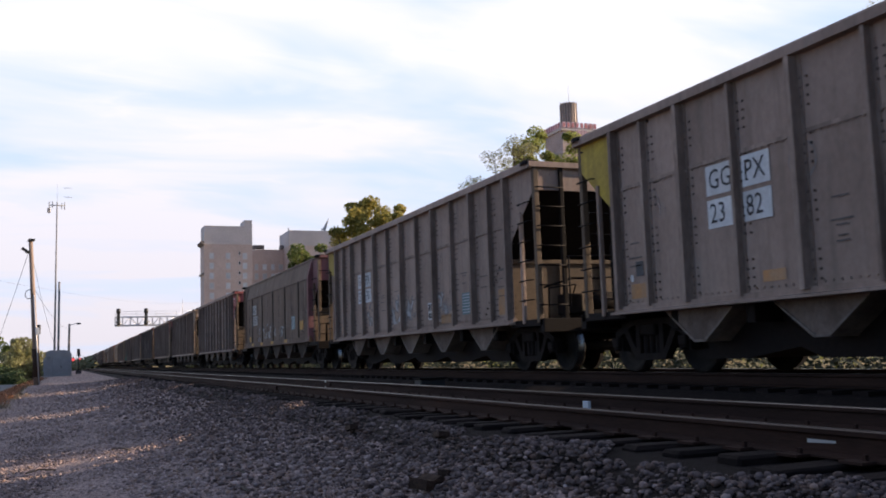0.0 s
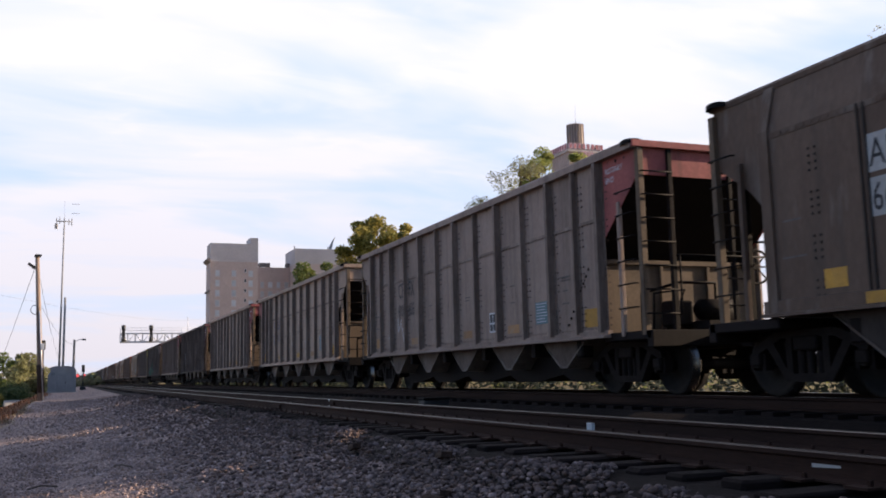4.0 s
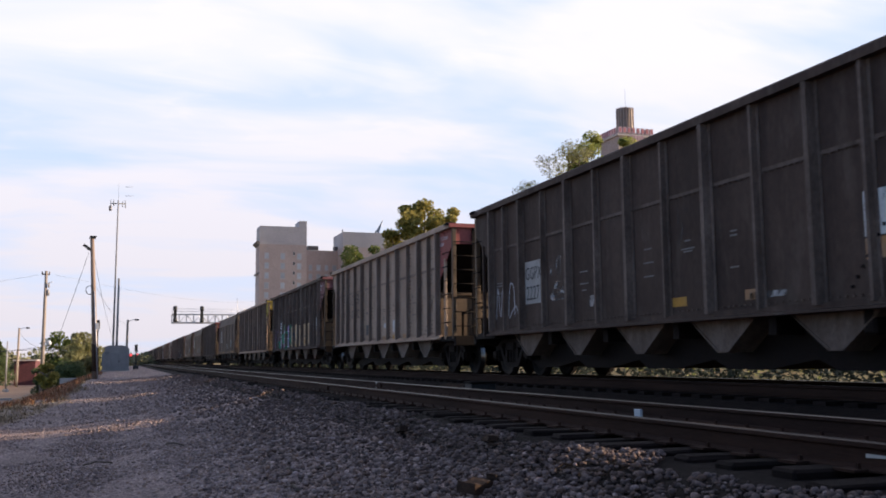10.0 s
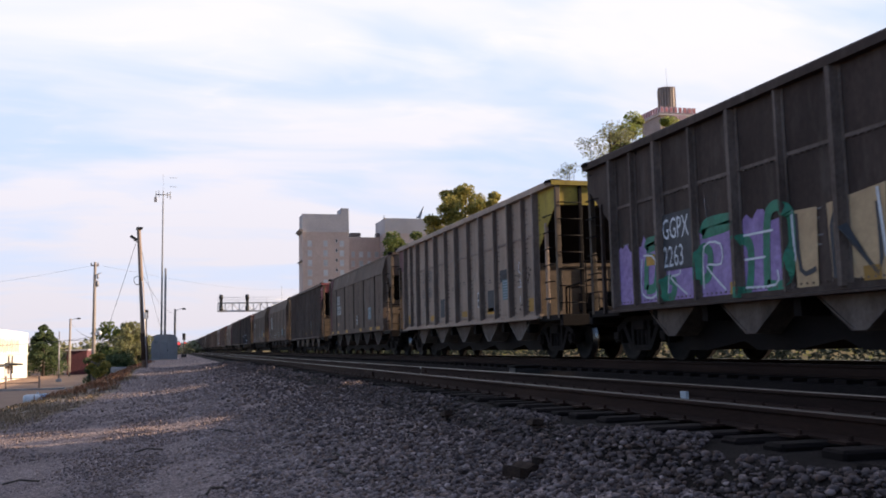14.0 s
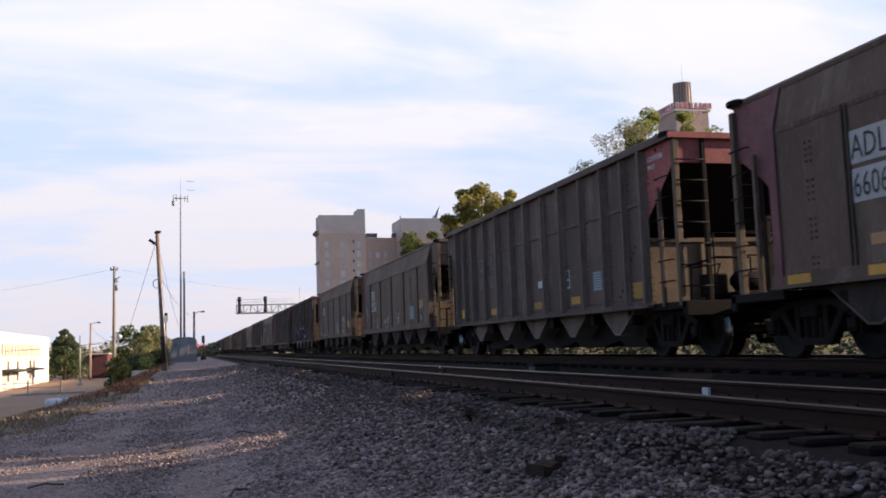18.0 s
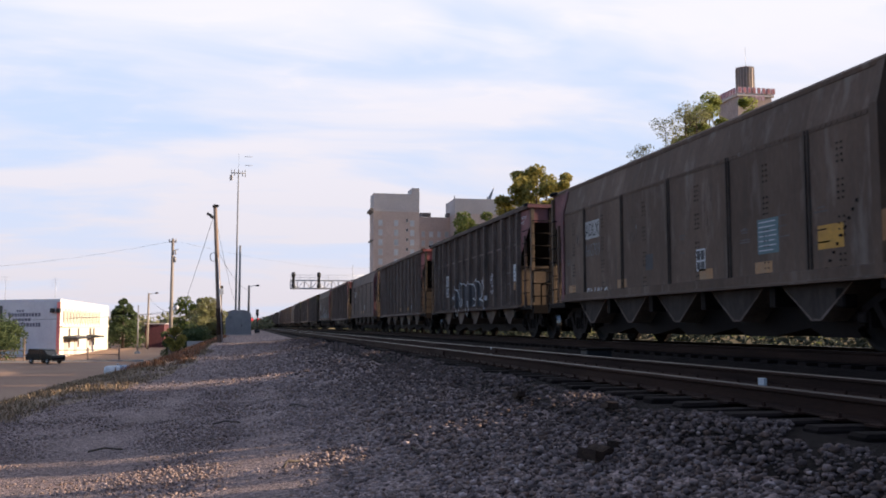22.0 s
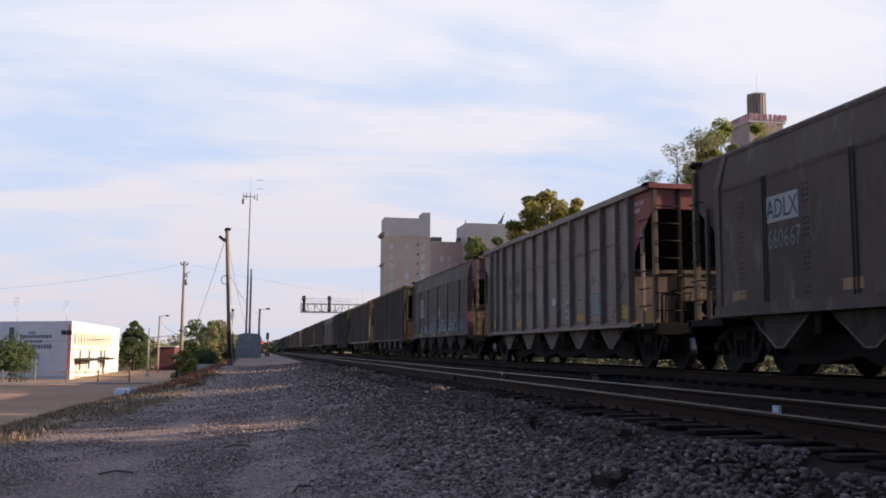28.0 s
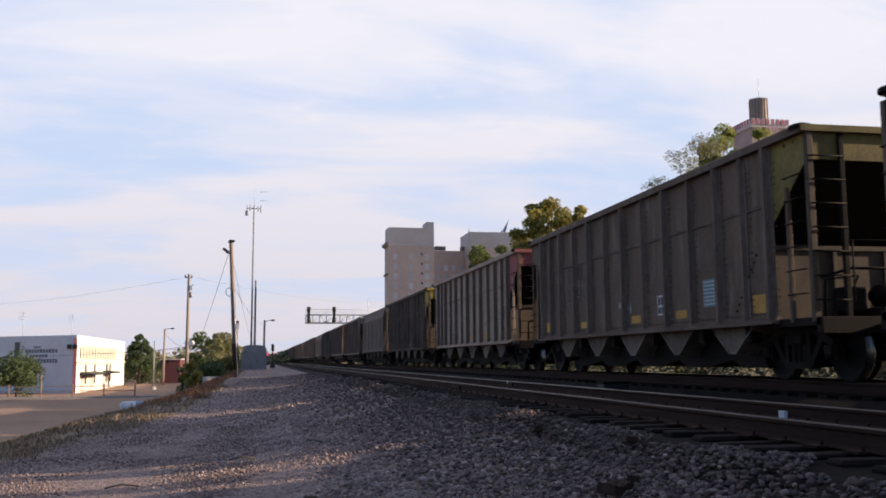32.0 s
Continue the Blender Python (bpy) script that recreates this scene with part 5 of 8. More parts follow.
    add_end(car, 1, M[rear], M[low], False, body_m, kind == "b", far)
    part("underframe", under_shape, M["car_black"], car, "black centre sill and cross beams", "under")
    part("door_gear", gates_shape, M["car_black"], car, "black hopper doors and gear", "gates")
    part("coal_load", lambda: coal_shape(coal_seed, 1.45 if kind == "a" else 1.3), M["coal"], car, "heaped black coal", ("coal", coal_seed, kind))
    add_running_gear(car)
    return car

# kind, body, front top, rear top, lower ends, posts' own colour, dark, marks, number
GREY = "dusty light grey ribbed coal hopper car"
DARK = "dark brown ribbed coal hopper car"
SMOOTH = "brown-grey smooth-sided coal hopper car"
TRAIN = []


def mark_a(car, mark, number, ink="ink_black", plates=False, dark=False):
    """Reporting mark and number either side of a post; on white plates where the car was renumbered."""
    if plates:
        for y in (3.98, 3.27):
            decal(car, "number_plate", "patch_white", y, 2.36, 0.52, 0.40)
            decal(car, "number_plate", "patch_white", y, 1.92, 0.52, 0.38)
    h = len(number) // 2
    if plates:
        for word, y, z in ((mark[:2], 3.93, 2.44), (mark[2:], 3.22, 2.44), (number[:h], 3.93, 1.99), (number[h:], 3.22, 1.99)):
            sign(car, word, ink, y, z, 0.38, 0.85)
    else:
        for word, y, z, size in ((mark[:2], 3.98, 2.36, 0.56), (mark[2:], 3.20, 2.36, 0.56), (number[:h], 4.02, 1.88, 0.46), (number[h:], 3.20, 1.88, 0.46)):
            sign(car, word, ink, y, z, size, 0.62 if len(word) < 3 else 0.58)


def mark_b(car, mark, number, both=True):
    decal(car, "number_plate", "patch_pale", 4.56, 2.43, 0.92, 0.42)
    if both:
        decal(car, "number_plate", "patch_pale", 4.56, 1.95, 1.18, 0.42)
    sign(car, mark, "ink_black", 4.53, 2.49, 0.44, 0.76)
    sign(car, number, "ink_black" if both else "ink_grey", 4.53, 2.01, 0.44, 0.72)


def rotary_end(car, words, mat="ink_white"):
    for k, w in enumerate(words):
        sign(car, w, mat, -6.35, 3.50 - 0.15 * k, 0.13, 1.0, HALF + 0.006)


def make_car(index, kind, body, front, rear, low, label, **more):
    car = hopper_car(kind, body, front, rear, low, label, index % 4, more.get("rib"), more.get("dark", False), more.get("far", False))
    TRAIN.append((index, car))
    scatter_marks(car, index + 5, more.get("dark", False), more.get("yellow", True))
    return car


def ring(car, y, z, r):
    pts = [(y + r * math.cos(a * 0.524), z + r * math.sin(a * 0.524)) for a in range(13)]
    scrawl(car, "ink_grey", [pts, [(y, z - r * 0.5), (y, z + r * 0.5)], [(y - r * 0.4, z + r * 0.5), (y + r * 0.4, z + r * 0.5)]], 0.018, HALF + 0.006, "faded round stencil", "emblem")


def white_out(car, spots):
    for y, z, w, h in spots:
        decal(car, "overpaint", "worn_pale", y, z, w, h)


def cars():
    c = make_car(-1, "a", "car_grey", "car_grey", "car_grey", "end_beige", GREY)
    c = make_car(0, "a", "car_grey", "car_grey", "end_yellow", "end_beige", GREY + ", yellow corner panel", yellow=False)
    mark_a(c, "GGPX", "2382", plates=True)
    ring(c, 2.2, 2.5, 0.22)
    decal(c, "reflector_stripe", "patch_orange", 5.9, 1.12, 0.42, 0.22), decal(c, "reflector_stripe", "patch_orange", 3.0, 1.14, 0.4, 0.14)
    decal(c, "tag_plate", "patch_dark", 5.75, 1.45, 0.2, 0.22), decal(c, "tag_plate", "patch_white", 5.9, 1.38, 0.08, 0.1)
    c = make_car(1, "a", "car_grey", "car_grey", "end_yellow", "end_beige", GREY + ", yellow corner, pale patches", yellow=False)
    mark_a(c, "GGPX", "2370", plates=True)
    white_out(c, [(3.2, 1.25, 0.7, 0.65), (1.0, 1.2, 0.85, 0.75), (0.0, 1.25, 0.9, 0.6), (-2.35, 1.2, 0.85, 0.6)])
    teal_panel(c, -3.75, 1.22, 0.66, 0.46)
    data_box(c, -1.7, 1.2)
    decal(c, "tag_plate", "patch_white", 0.4, 1.25, 0.2, 0.14), decal(c, "reflector_stripe", "patch_orange", -5.6, 1.12, 0.42, 0.5)
    decal(c, "reflector_stripe", "patch_orange", -2.5, 1.08, 0.6, 0.2), decal(c, "reflector_stripe", "patch_orange", 5.75, 1.12, 0.42, 0.2)
    c = make_car(2, "b", "car_olive", "end_maroon", "car_olive", "end_beige", SMOOTH + ", maroon end", yellow=False)
    mark_b(c, "ADLX", "660700")
    white_out(c, [(2.2, 1.3, 1.9, 0.62), (0.1, 1.35, 0.6, 0.55), (-1.2, 1.3, 0.9, 0.4)])
    decal(c, "overpaint", "patch_pale", 6.0, 1.0, 0.8, 0.14)
    data_box(c, -1.45, 1.3), teal_panel(c, -3.4, 1.5, 0.6, 0.5), decal(c, "reflector_stripe", "patch_yellow", -4.75, 1.45, 0.55, 0.32)
    for y in (4.7, 2.6, 0.4, -2.2):
        decal(c, "reflector_stripe", "patch_yellow", y, 1.06, 0.5, 0.13)
    decal(c, "reflector_stripe", "patch_yellow", 5.3, 1.25, 0.34, 0.22)
    scrawl(c, "spray_ice", [[(3.3, 1.9), (3.2, 1.5), (3.0, 1.9), (2.95, 1.5)], [(2.8, 1.9), (2.75, 1.5), (2.5, 1.9)], [(3.25, 1.45), (3.2, 1.15), (2.9, 1.4), (2.8, 1.15), (2.6, 1.4), (2.5, 1.15)]], 0.022, label="pale blue scrawl")
    c = make_car(3, "a", "car_grey", "end_red", "car_grey", "end_beige", GREY + ", red front corner")
    mark_a(c, "CEFX", "600605")
    rotary_end(c, ["ROTARY", "END"])
    scrawl(c, "ink_white", [[(4.05, 1.85), (4.0, 1.5), (3.8, 1.8), (3.75, 1.5)], [(3.7, 1.6), (3.6, 1.2), (3.45, 1.5), (3.4, 1.15)]], 0.025, label="white scrawl")
    decal(c, "tag_plate", "patch_white", 4.85, 1.35, 0.12, 0.12), teal_panel(c, -3.75, 1.25, 0.5, 0.4), data_box(c, -1.7, 1.2)
    c = make_car(4, "a", "car_tan", "car_tan", "end_red", "end_beige", GREY + " with a red rear corner")
    mark_a(c, "ADLX", "121312", "ink_blue")
    ring(c, 2.15, 2.4, 0.2)
    data_box(c, -1.7, 1.3), teal_panel(c, -3.75, 1.3, 0.66, 0.5), decal(c, "tag_plate", "patch_white", 0.6, 1.6, 0.3, 0.18)
    decal(c, "reflector_stripe", "patch_yellow", 0.45, 1.12, 0.55, 0.14)
    c = make_car(5, "a", "car_tan", "end_red", "car_tan", "end_beige", GREY + ", red corners, scrawled tag")
    mark_a(c, "ADLX", "121118")
    rotary_end(c, ["COUPLER", "END"])
    ring(c, 2.1, 2.4, 0.2)
    data_box(c, -2.0, 1.55), decal(c, "tag_plate", "patch_white", -0.5, 1.6, 0.3, 0.18), teal_panel(c, -3.8, 1.3, 0.6, 0.45)
    scrawl(c, "ink_black", [[(2.75, 1.75), (2.95, 1.6), (2.9, 1.35), (2.7, 1.4)], [(2.6, 1.4), (2.5, 1.75), (2.4, 1.4)], [(2.3, 1.75), (2.3, 1.4), (2.1, 1.45)], [(2.05, 1.75), (2.0, 1.4), (1.9, 1.75)], [(2.6, 1.2), (2.3, 1.3), (2.2, 1.15)]], 0.03, label="black scrawled tag")
    c = make_car(6, "a", "car_dark", "end_maroon", "car_dark", "end_beige", DARK + ", red end sign", rib="rib_worn", dark=True)
    decal(c, "number_plate", "patch_pale", 4.34, 1.50, 0.86, 0.88)
    sign(c, "GGPX", "ink_black", 4.31, 2.0, 0.38, 0.78), sign(c, "2227", "ink_black", 4.27, 1.58, 0.42, 0.78)
    white_out(c, [(3.12, 2.0, 0.5, 0.35), (3.12, 1.5, 0.62, 0.38)])
    rotary_end(c, ["ROTARY", "END"])
    decal(c, "worn_patch", "patch_white", -5.22, 1.72, 0.50, 0.52, "bare white patch"), decal(c, "worn_patch", "patch_orange", -5.22, 1.46, 0.44, 0.24)
    for pts in ([(5.95, 1.25), (5.85, 1.95), (5.7, 1.3), (5.55, 2.0), (5.46, 1.3)], [(5.25, 1.3), (5.15, 1.95), (4.95, 1.9), (4.9, 1.3)], [(5.2, 1.25), (4.85, 1.5), (4.7, 1.2)]):
        ribbon(c, "ink_haze", smooth(pts, 8), 0.03, HALF + 0.008, "faded pale sprayed letter")
    white_out(c, [(-3.1, 1.15, 0.75, 0.08), (1.5, 1.3, 0.3, 0.2)])
    c = make_car(7, "a", "car_tan", "end_red", "car_tan", "end_beige", GREY + ", red front corner", yellow=False)
    for y, w in ((5.7, 0.45), (2.69, 0.34), (-0.36, 0.42), (-2.71, 0.4)):
        decal(c, "reflector_stripe", "patch_orange", y, 1.0, w, 0.14)
    mark_a(c, "CEFX", "600502")
    rotary_end(c, ["COUPLER", "END"])
    decal(c, "tag_plate", "patch_dark", 1.80, 1.22, 0.42, 0.35, "black square panel"), decal(c, "tag_plate", "patch_white", -0.55, 1.40, 0.26, 0.14)
    decal(c, "info_panel", "patch_white", -1.60, 1.24, 0.39, 0.36), decal(c, "reflector_stripe", "patch_yellow", -1.58, 1.0, 0.43, 0.14)
    c = make_car(8, "a", "car_dark", "end_maroon", "car_dark", "end_beige_shaded", DARK + ", lilac, green and tan graffiti", rib="rib_worn", dark=True)
    graffiti_large(c)
    rotary_end(c, ["ROTARY", "END"])
    decal(c, "worn_patch", "patch_white", -5.22, 1.72, 0.50, 0.52, "bare white patch"), decal(c, "worn_patch", "patch_orange", -5.22, 1.46, 0.44, 0.24)
    c = make_car(9, "a", "car_tan", "end_yellow", "end_maroon", "end_beige", GREY + ", yellow front corner")
    white_out(c, [(3.9, 1.3, 0.4, 0.5)])
    mark_a(c, "CEFX", "600361", "ink_grey")
    decal(c, "tag_plate", "patch_dark", 1.9, 1.2, 0.75, 0.55, "black painted-over panel"), decal(c, "tag_plate", "patch_dark", -2.6, 1.2, 0.7, 0.55, "black painted-over panel")
    teal_panel(c, -3.75, 1.45, 0.6, 0.5), data_box(c, -1.75, 1.35), decal(c, "overpaint", "patch_dark", -3.6, 1.9, 0.5, 0.3)
    scrawl(c, "ink_white", [[(-5.0, 2.3), (-4.9, 2.1), (-5.1, 2.0)], [(-5.0, 1.9), (-5.1, 1.7), (-4.9, 1.7)], [(-5.0, 1.5), (-5.0, 1.3)]], 0.03, label="white scrawl")
    c = make_car(10, "b", "car_olive", "car_olive", "end_maroon", "end_beige", SMOOTH + ", maroon rear corner", yellow=False)
    mark_b(c, "ADLX", "660665")
    for y in (5.95, 4.35, 2.0, -1.4, -3.6):
        decal(c, "reflector_stripe", "patch_yellow", y, 1.07, 0.5, 0.14)
    data_box(c, -0.55, 1.35), teal_panel(c, -3.2, 1.5, 0.6, 0.5), decal(c, "reflector_stripe", "patch_orange", 4.3, 1.4, 0.4, 0.14), decal(c, "reflector_stripe", "patch_yellow", -4.9, 1.15, 0.7, 0.24)
    c = make_car(11, "a", "car_slate", "end_red", "car_slate", "end_beige", GREY + ", red front corner")
    mark_a(c, "CEFX", "600342", "ink_grey")
    rotary_end(c, ["COUPLER", "END"])
    decal(c, "tag_plate", "patch_dark", 1.9, 1.35, 0.34, 0.34, "black square panel"), decal(c, "tag_plate", "patch_white", -0.6, 1.62, 0.26, 0.16), data_box(c, -2.2, 1.5)
    teal_panel(c, -3.75, 1.35, 0.5, 0.4)
    c = make_car(12, "b", "car_olive", "car_olive", "end_maroon", "end_beige", SMOOTH + ", pale scrawls", yellow=False)
    mark_b(c, "ADLX", "660524")
    data_box(c, -1.0, 1.3), teal_panel(c, -3.2, 1.35, 0.7, 0.5), decal(c, "reflector_stripe", "patch_orange", -4.75, 1.7, 0.6, 0.3)
    scrawl(c, "ink_white", [[(5.7, 2.3), (5.6, 1.9), (5.4, 2.1), (5.6, 1.9), (5.35, 1.75), (5.55, 1.6)], [(3.2, 1.6), (3.0, 1.4), (3.25, 1.25), (2.9, 1.2)], [(1.6, 1.35), (1.4, 1.5), (1.2, 1.35)], [(1.1, 1.55), (0.9, 1.35), (0.7, 1.6)], [(1.3, 1.2), (1.1, 1.1), (0.9, 1.25)]], 0.035, label="white scrawl")
    white_out(c, [(-4.9, 1.2, 0.35, 0.3), (4.4, 1.5, 0.6, 0.25)])
    c = make_car(13, "b", "car_olive", "car_olive", "end_maroon", "end_beige", SMOOTH + ", maroon rear corner and yellow marks", yellow=False)
    mark_b(c, "ADLX", "660709", False)
    for y in (5.75, 2.6, -1.2, -3.1):
        decal(c, "reflector_stripe", "patch_orange", y, 1.2, 0.5, 0.18)
    decal(c, "reflector_stripe", "patch_yellow", -4.8, 1.45, 0.6, 0.34), data_box(c, -1.1, 1.35), teal_panel(c, -3.2, 1.5, 0.6, 0.55), decal(c, "tag_plate", "patch_dark", 1.1, 1.5, 0.35, 0.32)
    scrawl(c, "ink_white", [[(4.5, 1.12), (4.35, 1.28), (4.25, 1.12)], [(4.2, 1.25), (4.0, 1.1), (3.9, 1.26)], [(3.85, 1.12), (3.7, 1.26), (3.6, 1.12), (3.5, 1.26)], [(3.45, 1.12), (3.2, 1.25), (3.15, 1.12)]], 0.03, label="white scrawled word")
    c = make_car(14, "a", "car_dark", "end_maroon", "car_dark", "end_beige", DARK + ", large white graffiti", rib="rib_worn", dark=True)
    decal(c, "number_plate", "patch_pale", 4.32, 1.95, 0.84, 0.42), decal(c, "number_plate", "patch_pale", 4.32, 1.51, 0.80, 0.37), white_out(c, [(3.08, 1.98, 0.46, 0.36), (3.08, 1.52, 0.46, 0.35)])
    sign(c, "GGPX", "ink_black", 4.29, 2.01, 0.40, 0.74), sign(c, "2288", "ink_black", 4.27, 1.56, 0.40, 0.78)
    rotary_end(c, ["ROTARY", "END"])
    white_tag(c)
    decal(c, "worn_patch", "patch_white", -5.22, 1.72, 0.50, 0.52, "bare white patch"), decal(c, "worn_patch", "patch_orange", -5.22, 1.46, 0.44, 0.24)
    c = make_car(15, "a", "car_slate", "end_red", "car_slate", "end_beige_shaded", GREY + ", faded, red front corner")
    mark_a(c, "ADLX", "121204", "ink_grey")
    decal(c, "reflector_stripe", "patch_yellow", -4.9, 1.55, 0.45, 0.55), data_box(c, -1.8, 1.3), white_out(c, [(-4.75, 1.1, 0.9, 0.16), (-3.6, 1.2, 0.6, 0.3)]), decal(c, "tag_plate", "patch_white", 5.6, 1.3, 0.12, 0.2)
    c = make_car(16, "b", "car_slate", "end_maroon", "car_slate", "end_beige", SMOOTH + ", maroon front end", yellow=False)
    mark_b(c, "ADLX", "660667", False)
    data_box(c, -1.15, 1.4)
    for y in (5.7, 2.6, 0.6, -0.5):
        decal(c, "reflector_stripe", "patch_orange", y, 1.25, 0.45, 0.16)
    c = make_car(17, "a", "car_grey", "end_red", "car_grey", "end_beige", GREY + " with a red front corner")
    mark_a(c, "ADLX", "121296")
    rotary_end(c, ["ROTARY", "END"])
    decal(c, "tag_plate", "patch_white", -0.5, 1.62, 0.28, 0.18), data_box(c, -1.7, 1.25), decal(c, "tag_plate", "patch_dark", 0.4, 1.3, 0.3, 0.3), teal_panel(c, -3.75, 1.25, 0.4, 0.5)
    c = make_car(18, "b", "car_slate", "end_maroon", "car_slate", "end_beige", SMOOTH + ", maroon end, pale blue graffiti", yellow=False)
    mark_b(c, "ADLX", "660388")
    foot_graffiti(c)
    data_box(c, -1.05, 1.3)
    for y in (4.4, 0.9, -2.2):
        decal(c, "reflector_stripe", "patch_orange", y, 1.06, 0.5, 0.13)
    c = make_car(19, "a", "car_olive", "end_mustard", "car_olive", "end_beige_shaded", "dusty brown ribbed coal hopper car, yellow front corner")
    mark_a(c, "GGPX", "2341", plates=False)
    white_out(c, [(3.2, 1.9, 0.5, 0.5), (0.4, 1.2, 0.7, 0.5)])
    data_box(c, -1.7, 1.25), teal_panel(c, -3.75, 1.3, 0.6, 0.5), decal(c, "tag_plate", "patch_white", 0.4, 1.5, 0.2, 0.14)
    c = make_car(20, "a", "car_tan", "end_red", "car_tan", "end_beige", GREY + ", red front corner")
    white_out(c, [(4.4, 2.2, 0.8, 0.35), (3.8, 1.2, 1.0, 0.5)])
    c = make_car(21, "a", "car_dark", "end_yellow", "car_dark", "end_beige", DARK + ", yellow front corner", rib="rib_worn", dark=True)
    c = make_car(22, "b", "car_slate", "car_slate", "car_slate", "end_beige", SMOOTH, yellow=False)
    c = make_car(23, "a", "car_grey", "car_grey", "car_grey", "end_beige", GREY)
    # the far end of the train, which never comes near
    make_car(24, "a", "car_tan", "end_red", "car_tan", "end_beige", GREY, far=True)
    make_car(25, "a", "car_dark", "end_maroon", "car_dark", "end_beige", DARK, far=True, rib="rib_worn", dark=True)
    make_car(26, "b", "car_slate", "end_maroon", "car_slate", "end_beige", SMOOTH, far=True, yellow=False)
    make_car(27, "a", "car_slate", "car_slate", "end_yellow", "end_beige", GREY, far=True)
    make_car(28, "a", "car_grey", "car_grey", "car_grey", "end_beige", GREY, far=True)
    by = dict(TRAIN)
    for k, source in enumerate((26, 24, 28, 25, 27, 24, 26, 28, 25, 24, 27, 26, 28)):
        o = by[source]
        TRAIN.append((29 + k, copy_thing(o, o.matrix_basis)))


def graffiti_large(c):
    """Lilac and green lettering at the rear half, tan block letters at the front half, with white and dark edges."""
    out = HALF + 0.005
    panels = [(6.05, 5.44), (5.28, 4.55), (4.37, 3.46), (3.27, 2.33), (2.15, 1.2)]
    rnd = random.Random(3)
    s = Shape()
    for a, b in panels:
        n = 7
        top = [2.08 + 0.12 * rnd.uniform(-1, 1) for _ in range(n + 1)]
        for k in range(n):
            y0, y1 = a + (b - a) * k / n, a + (b - a) * (k + 1) / n
            s.add([(-out, y0, 1.03), (-out, y1, 1.03), (-out, y1, top[k + 1]), (-out, y0, top[k])], [(0, 1, 2, 3)])
    part("graffiti_field", s, M["spray_lilac"], c, "lilac sprayed field")
    for y, z, w, h in ((5.05, 1.25, 0.4, 0.5), (3.3, 1.3, 0.3, 0.45), (2.3, 1.05, 0.35, 0.7), (1.6, 1.1, 0.6, 1.0), (3.2, 2.0, 0.9, 0.16), (5.0, 1.95, 0.5, 0.12), (4.4, 1.05, 0.3, 0.3)):
        ribbon(c, "spray_green", smooth([(y, z), (y - w * 0.2, z + h), (y - w, z + h * 0.9), (y - w * 0.8, z + 0.05), (y, z)]), 0.16, out + 0.004, "green sprayed stroke")
    for y, z in ((5.0, 1.75), (2.5, 1.12), (-2.6, 1.25), (-4.1, 1.2), (-0.3, 1.12)):
        ribbon(c, "patch_yellow", [(y, z), (y - 0.3, z)], 0.18, out + 0.006, "yellow sprayed dash")
    for pts in ([(5.15, 1.8), (5.2, 1.2), (4.7, 1.15), (4.7, 1.75), (5.1, 1.85)], [(3.2, 1.15), (3.15, 1.8), (2.7, 1.8), (2.7, 1.5), (3.1, 1.5), (2.6, 1.1)], [(2.1, 1.85), (1.4, 1.85)], [(2.1, 1.5), (1.6, 1.5)], [(2.1, 1.1), (1.4, 1.1), (1.35, 1.3)],
                [(4.3, 1.15), (4.2, 1.6), (3.9, 1.7), (3.9, 1.45), (4.2, 1.4), (3.7, 1.1)]):
        ribbon(c, "ink_white", smooth(pts, 3), 0.035, out + 0.008, "white sprayed outline")
    decal(c, "number_plate", "patch_dark", 4.42, 1.52, 0.92, 0.94, "", out + 0.010)
    sign(c, "GGPX", "ink_white", 4.40, 2.04, 0.50, 0.62, out + 0.014), sign(c, "2263", "ink_white", 4.40, 1.58, 0.50, 0.66, out + 0.014)
    for y, w_ in ((0.95, 0.42), (0.25, 0.95), (-1.25, 0.95), (-2.45, 0.85), (-3.5, 0.8), (-4.1, 0.3)):
        k = 0.06 * math.sin(y * 5)
        part("graffiti_letter", Shape().add([(-out, y, 1.06 + k), (-out, y - w_, 1.02), (-out, y - w_ - 0.05, 2.1 + k), (-out, y + 0.04, 2.05)], [(0, 1, 2, 3)]), M["spray_tan"], c, "tan sprayed block letter")
    for pts in ([(0.9, 2.0), (0.85, 1.25), (0.55, 1.25)], [(0.2, 1.1), (0.15, 1.95), (-0.55, 1.1), (-0.6, 1.95)], [(-1.35, 1.1), (-1.35, 1.95), (-2.0, 1.9), (-2.05, 1.55), (-1.4, 1.5)], [(-1.6, 1.3), (-2.1, 1.3), (-2.1, 1.05)],
                [(-2.6, 1.05), (-2.65, 2.05)], [(-3.2, 1.05), (-3.15, 2.05)], [(-2.6, 1.5), (-3.2, 1.5)], [(-3.6, 2.0), (-3.6, 1.2), (-4.2, 1.15), (-4.25, 2.0)]):
        ribbon(c, "patch_dark", smooth(pts, 3), 0.07, out + 0.006, "dark sprayed outline")
    for pts in ([(0.98, 2.05), (0.95, 1.4)], [(-0.62, 2.1), (-0.7, 1.3)], [(-2.15, 2.0), (-2.2, 1.5)], [(-3.22, 2.1), (-3.3, 1.4)]):
        scrawl(c, "ink_white", [pts], 0.06, out + 0.012, "white drips")


